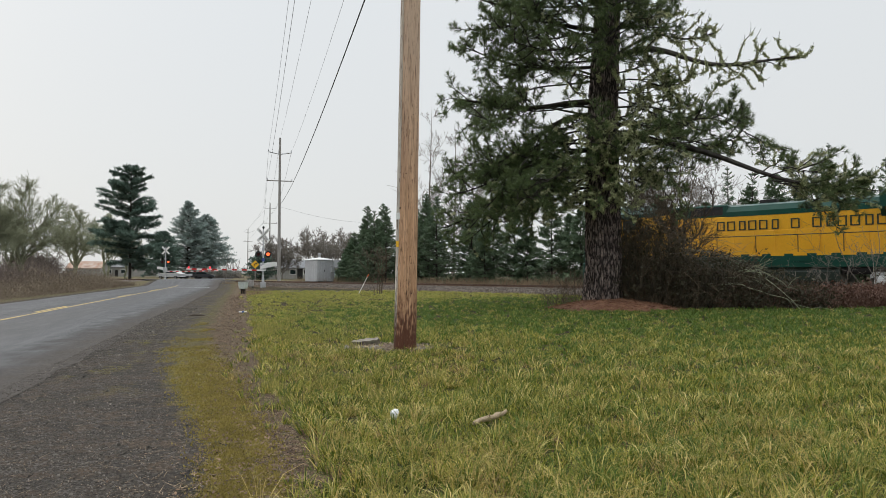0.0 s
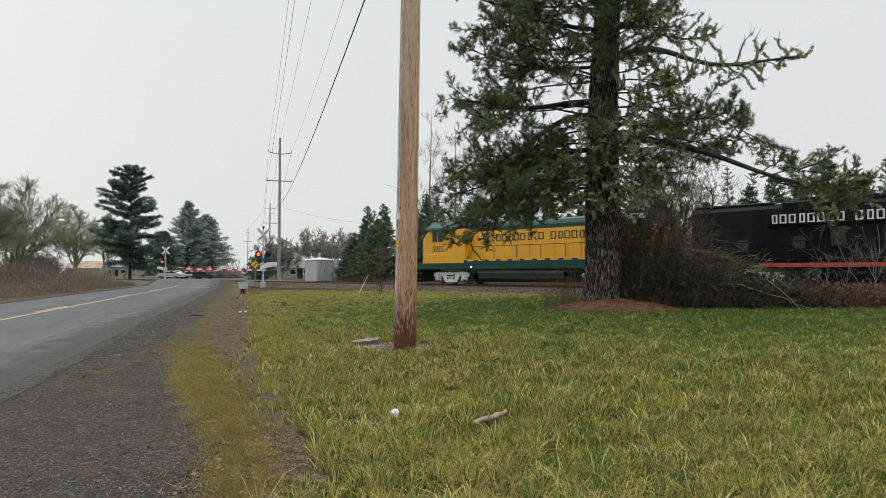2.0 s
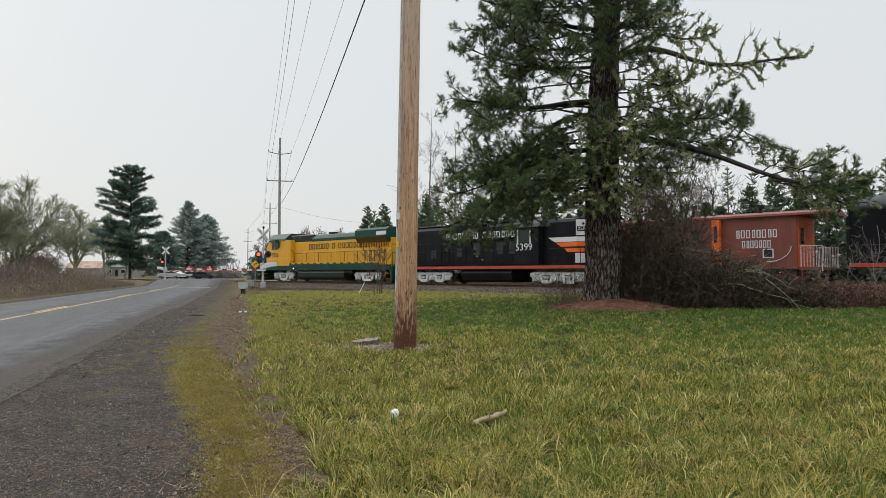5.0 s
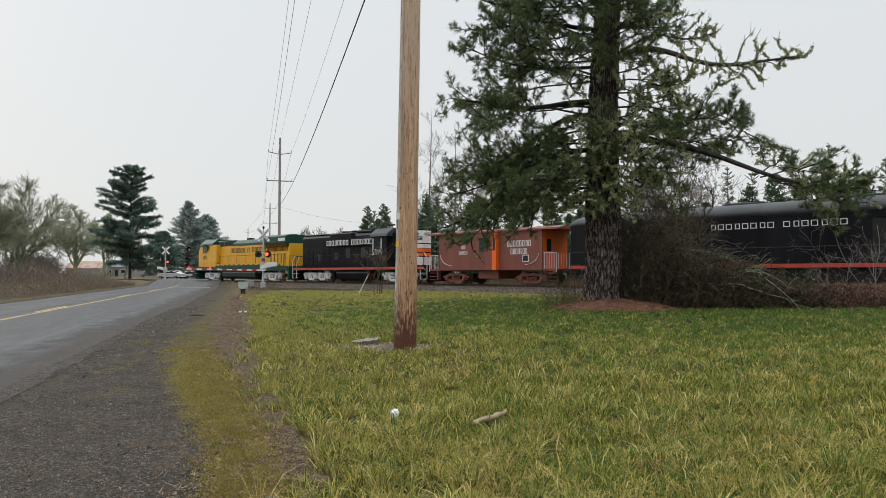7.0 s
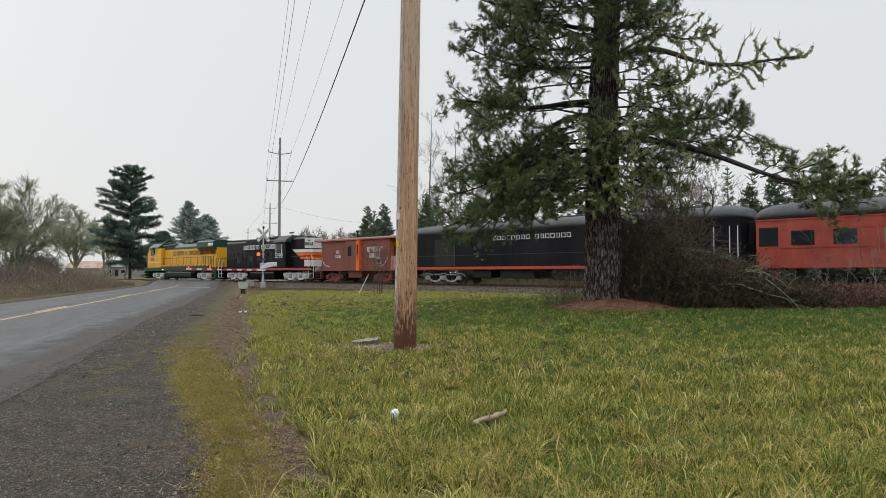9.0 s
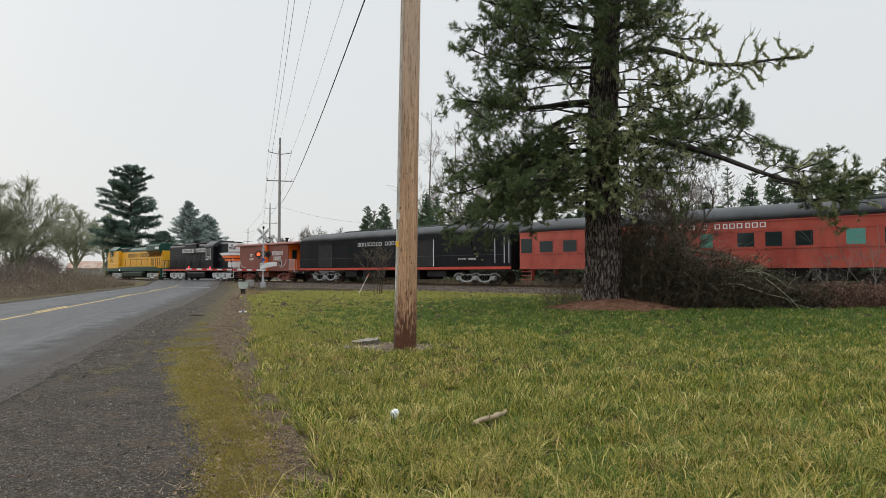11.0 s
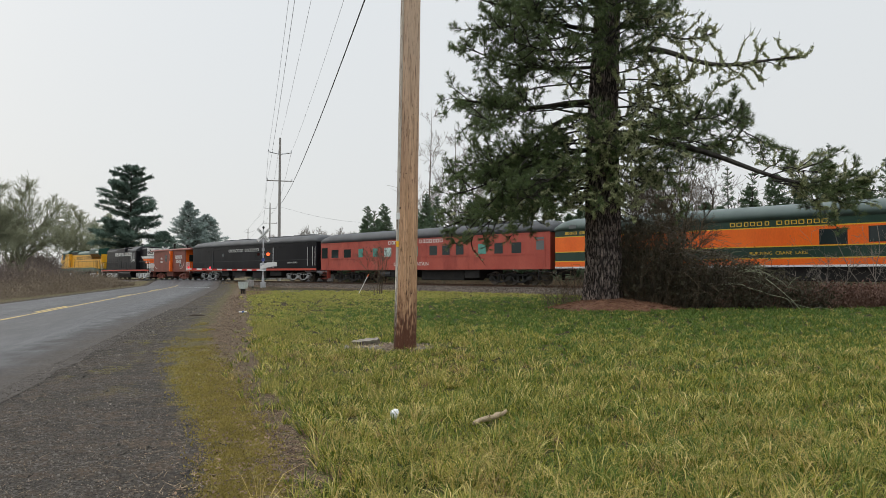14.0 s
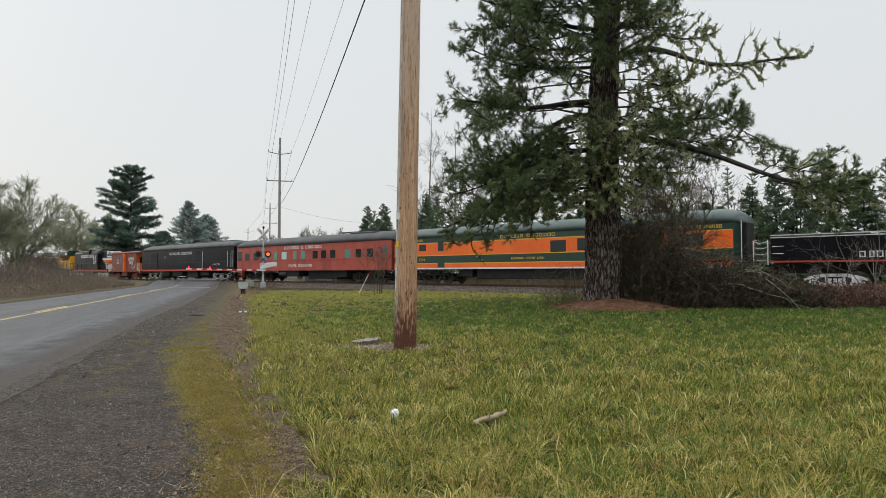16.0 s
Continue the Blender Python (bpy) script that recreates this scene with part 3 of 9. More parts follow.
    far_weeds = mix(rng(tex(0.25, 5), 0.4, 0.6), (0.105, 0.098, 0.042), (0.19, 0.145, 0.095))
    col = mix(rng(p, 1.0, 4.0), col, far_weeds)
    left = rng(q, -ROAD_W - 1.2, -ROAD_W - 0.4, 1.0, 0.0)
    col = mix(left, col, mix(rng(mid, 0.3, 0.7), (0.14, 0.10, 0.065), (0.115, 0.110, 0.045)))
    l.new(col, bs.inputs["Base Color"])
    bp = n.new("ShaderNodeBump")
    bp.inputs["Strength"].default_value, bp.inputs["Distance"].default_value = 1.0, 0.03
    l.new(math_("ADD", math_("ADD", fine, math_("MULTIPLY", mid, 2.0)), math_("MULTIPLY", chip, 0.5)), bp.inputs["Height"])
    l.new(bp.outputs[0], bs.inputs["Normal"])
    return m


GROUND = ground_material()


def build_ground():
    rings = [0.35 * 1.055 ** i for i in range(178)]
    na = 200
    v, f = [(0, 0, gz(0, 0))], []
    for r in rings:
        for k in range(na):
            a = 2 * math.pi * k / na
            x, y = r * math.sin(a), r * math.cos(a)
            v.append((x, y, gz(x, y) if r < 400 else gz(x, y) * 0.3 + 0.2))
    for i in range(len(rings) - 1):
        for k in range(na):
            f.append((1 + i * na + k, 1 + i * na + (k + 1) % na, 1 + (i + 1) * na + (k + 1) % na, 1 + (i + 1) * na + k))
    f += [(0, 1 + (k + 2) % na, 2 + k, 1 + k) for k in range(0, na, 2)]
    f4 = np.array(f)
    me = fast_mesh("ground", v, f4[:, ::-1], GROUND, smooth=True)
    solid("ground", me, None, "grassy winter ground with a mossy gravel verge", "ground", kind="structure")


build_ground()


# ---- road ----
def road_material():
    """Asphalt with polished wheel tracks, patches along the road and a dirty crumbling edge."""
    m = surf("worn_damp_asphalt", (0.038, 0.038, 0.041), (0.055, 0.055, 0.058), 0.5, 0.55, bump=0.6, fine=70, spec=0.30)
    n, l = m.node_tree.nodes, m.node_tree.links
    bs = n["Principled BSDF"]
    col = bs.inputs["Base Color"].links[0].from_socket
    co, mp = n.new("ShaderNodeTexCoord"), n.new("ShaderNodeMapping")
    mp.vector_type = "TEXTURE"
    mp.inputs["Location"].default_value = (-4.75, 6.97, 0)
    mp.inputs["Rotation"].default_value = (0, 0, math.atan2(RNY, RNX))
    l.new(co.outputs["Object"], mp.inputs[0])
    sep = n.new("ShaderNodeSeparateXYZ")
    l.new(mp.outputs[0], sep.inputs[0])
    st = n.new("ShaderNodeMapping")
    st.inputs["Scale"].default_value = (2.2, 0.10, 1)
    l.new(mp.outputs[0], st.inputs[0])
    streak, blot = n.new("ShaderNodeTexNoise"), n.new("ShaderNodeTexNoise")
    streak.inputs["Scale"].default_value, streak.inputs["Detail"].default_value = 1.0, 6
    blot.inputs["Scale"].default_value, blot.inputs["Detail"].default_value = 1.4, 7
    l.new(st.outputs[0], streak.inputs["Vector"])
    l.new(mp.outputs[0], blot.inputs["Vector"])

    def over(f, color, c):
        k = n.new("ShaderNodeMixRGB")
        k.inputs[2].default_value = (*color, 1)
        l.new(f, k.inputs[0])
        l.new(c, k.inputs[1])
        return k.outputs[0]

    def rng(v, a, b, c, d):
        k = n.new("ShaderNodeMapRange")
        k.interpolation_type = "SMOOTHSTEP"
        for i, x in enumerate((a, b, c, d)):
            k.inputs[i + 1].default_value = x
        l.new(v, k.inputs[0])
        return k.outputs[0]

    col = over(rng(streak.outputs[0], 0.48, 0.66, 0.0, 0.75), (0.085, 0.085, 0.088), col)
    col = over(rng(streak.outputs[0], 0.46, 0.36, 0.0, 0.6), (0.035, 0.035, 0.037), col)
    ad = n.new("ShaderNodeMath")
    ad.operation = "MULTIPLY_ADD"
    ad.inputs[1].default_value = 1.5
    l.new(blot.outputs[0], ad.inputs[0])
    l.new(sep.outputs["X"], ad.inputs[2])
    # tar seam beside the centre line, damp darker blotches, grit washed over the edge
    sm = n.new("ShaderNodeMath")
    sm.operation = "MULTIPLY_ADD"
    sm.inputs[1].default_value = 0.5
    l.new(blot.outputs[0], sm.inputs[0])
    l.new(sep.outputs["X"], sm.inputs[2])
    seam = n.new("ShaderNodeMath")
    seam.operation = "MULTIPLY"
    l.new(rng(sm.outputs[0], -4.98, -4.85, 0.0, 0.85), seam.inputs[0])
    l.new(rng(sm.outputs[0], -4.60, -4.45, 1.0, 0.0), seam.inputs[1])
    col = over(seam.outputs[0], (0.026, 0.026, 0.028), col)
    lane = n.new("ShaderNodeMath")
    lane.operation = "MULTIPLY"
    l.new(rng(sm.outputs[0], -4.1, -3.5, 0.0, 0.8), lane.inputs[0])
    l.new(rng(sm.outputs[0], -2.6, -1.7, 1.0, 0.0), lane.inputs[1])
    col = over(lane.outputs[0], (0.044, 0.042, 0.041), col)
    col = over(rng(blot.outputs[0], 0.52, 0.68, 0.0, 0.5), (0.040, 0.040, 0.042), col)
    s2, w2 = n.new("ShaderNodeMapping"), n.new("ShaderNodeTexNoise")
    s2.inputs["Scale"].default_value = (5.0, 0.55, 1)
    w2.inputs["Scale"].default_value, w2.inputs["Detail"].default_value, w2.inputs["Roughness"].default_value = 1.0, 8, 0.7
    l.new(mp.outputs[0], s2.inputs[0])
    l.new(s2.outputs[0], w2.inputs["Vector"])
    col = over(rng(w2.outputs[0], 0.50, 0.66, 0.0, 0.7), (0.105, 0.105, 0.108), col)
    col = over(rng(w2.outputs[0], 0.48, 0.36, 0.0, 0.6), (0.030, 0.030, 0.031), col)
    grit = n.new("ShaderNodeTexVoronoi")
    grit.inputs["Scale"].default_value = 55
    l.new(mp.outputs[0], grit.inputs["Vector"])
    gs, gm = n.new("ShaderNodeSeparateColor"), n.new("ShaderNodeMixRGB")
    l.new(grit.outputs["Color"], gs.inputs[0])
    gm.inputs[1].default_value, gm.inputs[2].default_value = (0.030, 0.025, 0.021, 1), (0.098, 0.082, 0.068, 1)
    l.new(gs.outputs[0], gm.inputs[0])
    ge = n.new("ShaderNodeMixRGB")
    l.new(rng(ad.outputs[0], -0.75, 0.55, 0.0, 0.95), ge.inputs[0])
    l.new(col, ge.inputs[1])
    l.new(gm.outputs[0], ge.inputs[2])
    col = ge.outputs[0]
    l.new(col, bs.inputs["Base Color"])
    rr = rng(ad.outputs[0], -0.9, 0.3, 0.52, 0.9)
    l.new(rr, bs.inputs["Roughness"])
    return m


ASPHALT = road_material()


def strip(name, q0, q1, a0, a1, material, lift, step=1.0, wob0=0.0, wob1=0.0, drop=0.05, cuts=1):
    """A strip along the road with a top and two turned-down edges."""
    n = max(2, int((a1 - a0) / step))
    v, f = [], []
    for i in range(n + 1):
        a = a0 + (a1 - a0) * i / n
        w0 = wob0 * noise.noise(Vector((a * 0.8, 3.1, 0))) + wob0 * 0.6 * noise.noise(Vector((a * 3.3, 1.1, 4)))
        w1 = wob1 * noise.noise(Vector((a * 0.8, 7.7, 0))) + wob1 * 0.6 * noise.noise(Vector((a * 3.3, 9.1, 4)))
        across = [(q0 + w0, -drop)] + [(q0 + w0 + (q1 + w1 - q0 - w0) * j / cuts, 0.0) for j in range(cuts + 1)] + [(q1 + w1 + drop * 0.6, -drop)]
        for qq, dz in across:
            x, y = road_pt(a, qq)
            v.append((x, y, road_z(x, y) + lift + dz))
    m = cuts + 3
    for i in range(n):
        for k in range(m - 1):
            f.append((i * m + k, i * m + k + 1, i * m + m + 1 + k, i * m + m + k))
    g = G()
    g.v, g.f = v, f
    return mesh_of(name, g, material, smooth=False)


road = solid("road", strip("road", -ROAD_W, 0.0, -60, 420, ASPHALT, 0.0, 0.5, 0.10, 0.10, 0.015, 16), None, "worn damp grey asphalt two-lane road", "road", kind="structure")
for d0 in (-42.0, -30.0, -18.0, -6.0, 6.0, 18.2, 34.0, 47.5, 60.0):
    solid("road_centre_dash", strip("road_centre_dash", CENTRE - 0.17, CENTRE - 0.06, d0, d0 + (4.4 if d0 > 10 else 3.6), ASPHALT_LINE, 0.006, 0.3, 0.02, 0.02, 0.004), None, "worn yellow painted dash beside the centre line", "road marking", "centre dashes", kind="structure")
solid("road_centre_line", strip("road_centre_line", CENTRE + 0.07, CENTRE + 0.16, -60, 66, ASPHALT_LINE, 0.006, 0.5, 0.02, 0.02, 0.004), None, "worn yellow painted centre line on the asphalt", "road marking", kind="structure")
solid("road_stop_line", strip("road_stop_line", CENTRE + 0.3, -0.7, 57.2, 57.7, WHITE_LINE, 0.012, 0.25, 0, 0, 0.004), None, "worn white painted stop line before the track", "road marking", kind="structure")


# ---- track ----
def build_track():
    s0, s1 = -230.0, 120.0
    g = G()
    n = 350
    prof = [(-4.2, -0.62), (-3.2, -0.38), (-2.2, -0.20), (-1.4, -0.16), (1.4, -0.16), (2.1, -0.20), (2.9, -0.36), (3.6, -0.62)]
    for i in range(n + 1):
        s = s0 + (s1 - s0) * i / n
        for p, z in prof:
            w = 0.10 * noise.noise(Vector((s * 0.7, p * 2, 0)))
            g.v.append(tuple(rail_at(s, p + w, z + 0.04 * noise.noise(Vector((s * 1.3, p, 5))))))
    m = len(prof)
    g.f = [(i * m + k, i * m + k + 1, i * m + m + k + 1, i * m + m + k) for i in range(n) for k in range(m - 1)]
    solid("track_bed", g, BALLAST, "grey crushed-stone railway bed", "track bed", kind="structure")
    # loose stones on the near shoulder
    r = np.random.RandomState(3)
    oct_v = np.array([(1, 0, 0), (-1, 0, 0), (0, 1, 0), (0, -1, 0), (0, 0, 0.8), (0, 0, -0.8)])
    oct_f = np.array([(0, 2, 4), (2, 1, 4), (1, 3, 4), (3, 0, 4), (2, 0, 5), (1, 2, 5), (3, 1, 5), (0, 3, 5)])
    N = 9000
    V, F = [], []
    for i in range(N):
        s = r.uniform(-62, -14)
        p = -r.uniform(0.9, 4.0)
        z = float(np.interp(-p, [1.4, 2.2, 3.2, 4.2], [-0.16, -0.20, -0.38, -0.62]))
        c = np.array(rail_at(s, p, z + 0.02))
        size = r.uniform(0.03, 0.075)
        if p < -2.6 and r.rand() < 0.012:
            size = r.uniform(0.12, 0.2)
        M = np.linalg.qr(r.randn(3, 3))[0]
        V.append(c + (oct_v * size * r.uniform(0.6, 1.2, (1, 3))) @ M)
        F.append(oct_f + 6 * i)
    solid("ballast_stones", fast_mesh("ballast_stones", np.concatenate(V), np.concatenate(F), BALLAST), None, "loose grey ballast stones beside the rails", "ballast", kind="stuff")
    # rails
    rail_prof = [(-0.07, -0.17), (0.07, -0.17), (0.07, -0.155), (0.012, -0.13), (0.012, -0.04), (0.035, -0.03), (0.035, -0.004), (-0.035, -0.004), (-0.035, -0.03), (-0.012, -0.04), (-0.012, -0.13), (-0.07, -0.155)]
    th = math.degrees(math.atan2(EY, EX))
    for y in (-0.7525, 0.7525):
        g = G()
        g.sweep([(y + a, b) for a, b in rail_prof], s0, s1, 60)
        ob = solid("rail", g, RAIL, "rusty steel rail with a polished head", "rail", "rails", "structure")
        ob.matrix_basis = pose(*rail_at(0), 0, 0, th)
        top = part("rail_head", G().box(s0, s1, y - 0.03, y + 0.03, -0.003, 0.0), RAILTOP, ob, "polished running surface")
    # ties
    g = G().box(-0.11, 0.11, -1.3, 1.3, -0.30, -0.150, 0.012)
    me = mesh_of("tie", g, TIE)
    bed = thing("ties", "weathered dark timber railway ties under the rails", "railway ties", at=pose(*rail_at(0), 0, 0, th))
    r = random.Random(4)
    for i in range(290):
        s = -110 + i * 0.52
        t = part("tie", me, None, bed, at=pose(s + r.uniform(-0.03, 0.03), r.uniform(-0.05, 0.05), r.uniform(-0.008, 0.004), 0, 0, r.uniform(-1, 1)))
    # crossing panels
    ob = thing("crossing_panels", "dark timber and rubber road crossing panels", "crossing", at=pose(*rail_at(-77.5), 0, 0, th))
    tagged(ob, kind="structure")
    for y0, y1 in ((-1.6, -0.84), (-0.66, 0.66), (0.84, 1.6)):
        part("panel", G().box(-10.5, 10.5, y0, y1, -0.14, 0.002, 0.01), UNDER, ob)


build_track()

# ---- train ----
HEADING = math.degrees(math.atan2(-EY, -EX))
WHEELSETS = []


def train_s(t):
    """Metres run by the train after t seconds."""
    return 7.45702 * t + 0.001582 * t ** 2 + -0.0017427 * t ** 3 + 0.00008730 * t ** 4


def wheelset_mesh(r):
    g = G()
    ring = [(r, -0.06), (r + 0.03, -0.07), (r + 0.03, -0.045), (r, -0.04), (r - 0.02, 0.07), (r - 0.12, 0.06), (r - 0.14, 0.02), (0.16, 0.0), (0.14, 0.09), (0.0, 0.09)]
    n = 24
    for sgn in (-1, 1):
        v, f = [], []
        prof = [(0.0, -0.06)] + ring
        for rr, off in prof:
            for k in range(n):
                a = 2 * math.pi * k / n
                v.append((rr * math.cos(a), sgn * (0.75 + off), rr * math.sin(a)))
        for i in range(len(prof) - 1):
            f += [(i * n + k, i * n + (k + 1) % n, i * n + n + (k + 1) % n, i * n + n + k) for k in range(n)]
        g.raw(v, f)
        for k in range(4):
            a = math.pi / 4 + k * math.pi / 2
            c, s = math.cos(a) * r * 0.55, math.sin(a) * r * 0.55
            g.box(c - 0.05, c + 0.05, sgn * 0.76, sgn * 0.80, s - 0.05, s + 0.05)
    g.tube([(0, -0.8, 0), (0, 0.8, 0)], 0.09, 10)
    return mesh_of("wheelset", g, STEEL)


WHEEL_L, WHEEL_S = wheelset_mesh(0.508), wheelset_mesh(0.44)


def truck(car, x, axles, r, material, style):
    """A truck: bolster with side frames and turning wheelsets."""
    g = G().box(-0.35, 0.35, -0.95, 0.95, r - 0.05, r + 0.32, 0.03).box(axles[0], axles[-1], -0.1, 0.1, r - 0.1, r + 0.1, 0.02)
    tr = part("truck", g, UNDER, car, at=pose(x, 0, 0))
    for sgn in (-1, 1):
        g = G()
        y0, y1 = sgn * 0.97, sgn * 1.12
        lo, hi = axles[0] - 0.45, axles[-1] + 0.45
        if style == "loco":
            # a cast frame: level over the axles, swept down in deep bays between them, with springs in the bays
            top, bot = [(lo, r + 0.06), (lo + 0.04, r + 0.30), (lo + 0.25, r + 0.36)], [(hi - 0.12, r + 0.08), (hi - 0.20, r + 0.22)]
            top += [(hi - 0.25, r + 0.36), (hi - 0.04, r + 0.30), (hi, r + 0.06)]
            for a, c in reversed(list(zip(axles, axles[1:]))):
                m, w = (a + c) / 2, (c - a) / 2
                bot += [(c - 0.26, r + 0.23), (m + 0.62 * w, r + 0.05), (m + 0.48 * w, r - 0.27), (m + 0.36 * w, r - 0.35), (m - 0.36 * w, r - 0.35), (m - 0.48 * w, r - 0.27), (m - 0.62 * w, r + 0.05), (a + 0.26, r + 0.23)]
            g.side(top + bot + [(lo + 0.20, r + 0.22), (lo + 0.12, r + 0.08)], y0, y1)
            dark = G()
            for a, c in zip(axles, axles[1:]):
                m, w = (a + c) / 2, (c - a) / 2
                # frame is solid here: a flat dark plate paints the recess shade
                dark.side([(m - 0.34 * w, r + 0.16), (m + 0.34 * w, r + 0.16), (m + 0.26 * w, r - 0.14), (m - 0.26 * w, r - 0.14)], y1, sgn * 1.125)
                for k in range(4):
                    z = r - 0.10 + 0.055 * k
                    g.box(m - (0.16 + 0.05 * k) * w, m + (0.16 + 0.05 * k) * w, y1, sgn * 1.16, z, z + 0.035)
                g.tube([(m - 0.30 * w, sgn * 1.17, r + 0.26), (m + 0.10 * w, sgn * 1.17, r + 0.26)], 0.095, 10)
            for a in axles:
                g.tube([(a, sgn * 1.0, r), (a, sgn * 1.17, r)], 0.215, 16)
                dark.tube([(a, sgn * 1.17, r), (a, sgn * 1.178, r)], 0.165, 14)
                g.tube([(a, sgn * 1.17, r), (a, sgn * 1.21, r)], 0.115, 12)
                for e in (-0.25, 0.25):
                    g.box(a + e - 0.035, a + e + 0.035, y0, y1, r - 0.24, r + 0.26, 0.01)
            part("spring_bay", dark, UNDER, tr, "dark plates painting the spring recess shade, and dark axle rings")
        elif style == "coach":
            # equaliser truck: slim top beam, dropped equaliser bars, coil springs
            top = [(lo, r + 0.16), (lo + 0.10, r + 0.30)]
            for a in axles:
                top += [(a - 0.30, r + 0.28), (a - 0.16, r + 0.37), (a + 0.16, r + 0.37), (a + 0.30, r + 0.28)]
            top += [(hi - 0.10, r + 0.30), (hi, r + 0.16)]
            g.side(top + [(x, z - 0.10) for x, z in reversed(top)], y0, y1)
            dark = G()
            for a, c in zip(axles, axles[1:]):
                m, w = (a + c) / 2, (c - a) / 2
                u = [(m + 0.80 * w * math.cos(q), r + 0.16 - 0.46 * math.sin(q) ** 0.6) for q in np.linspace(0.02, math.pi - 0.02, 11)]
                v = [(m + 0.64 * w * math.cos(q), r + 0.16 - 0.36 * math.sin(q) ** 0.6) for q in np.linspace(math.pi - 0.02, 0.02, 11)]
                g.side(u + v, sgn * 1.10, sgn * 1.19)
                for d in (-0.24, 0.24):
                    dark.tube([(m + d * w, sgn * 1.09, r - 0.20), (m + d * w, sgn * 1.09, r + 0.23)], 0.08, 8)
            part("spring", dark, UNDER, tr, "dark coil springs")
        else:
            mid = (lo + hi) / 2
            # cast arch frame with open windows beside the spring group
            g.side([(lo, r + 0.12), (lo + 0.3, r + 0.24), (mid - 0.45, r + 0.34), (mid + 0.45, r + 0.34), (hi - 0.3, r + 0.24), (hi, r + 0.12), (hi, r + 0.02), (hi - 0.35, r + 0.10), (mid + 0.40, r + 0.20), (mid - 0.40, r + 0.20), (lo + 0.35, r + 0.10), (lo, r + 0.02)], y0, y1)
            g.side([(lo + 0.1, r - 0.06), (lo + 0.32, r + 0.08), (mid - 0.38, r - 0.14), (mid + 0.38, r - 0.14), (hi - 0.32, r + 0.08), (hi - 0.1, r - 0.06), (mid + 0.5, r - 0.28), (mid - 0.5, r - 0.28)], y0, y1)
            for d in (-0.30, 0.30):
                g.box(mid + d * 1.2 - 0.05, mid + d * 1.2 + 0.05, y0, y1, r - 0.15, r + 0.22)
            for d in (-0.2, 0.0, 0.2):
                g.tube([(mid + d, sgn * 1.10, r - 0.16), (mid + d, sgn * 1.10, r + 0.12)], 0.075, 8)
        part("side_frame", g, material, tr, "silver-painted cast frame" if material is SILVER else "")
        for a in axles:
            bx = part("axle_box", G().box(a - 0.16, a + 0.16, sgn * 0.95, sgn * 1.22, r - 0.17, r + 0.17, 0.04).tube([(a, sgn * 1.2, r), (a, sgn * 1.26, r)], 0.11, 10), material, tr)
    for a in axles:
        w = part("wheelset", WHEEL_L if r > 0.47 else WHEEL_S, None, tr, at=pose(a, 0, r))
        WHEELSETS.append((w, a, r))
    return tr


def rail_run(g, pts, posts, base, r=0.022):
    """A handrail along pts with stanchions down to base."""
    g.tube(pts, r, 5)
    for p in posts:
        g.tube([p, (p[0], p[1], base)], r, 5)


def lettering(car, name, body, x_left, z, size, material, y, width=1.0, label=""):
    me = text_mesh(name, body, size, material, width)
    return part(name, me, None, car, label, at=pose(x_left, y, z, 0, 0, 180))


def coupler(car, x, d):
    part("coupler", G().box(x, x + d * 0.75, -0.11, 0.11, 0.74, 0.98, 0.03).box(x + d * 0.55, x + d * 0.85, -0.17, 0.15, 0.70, 1.02, 0.04), UNDER, car)


def car_root(name, label, category, centre):
    ob = thing(name, label, category, "cars of the train")
    ob["centre"] = centre
    return ob


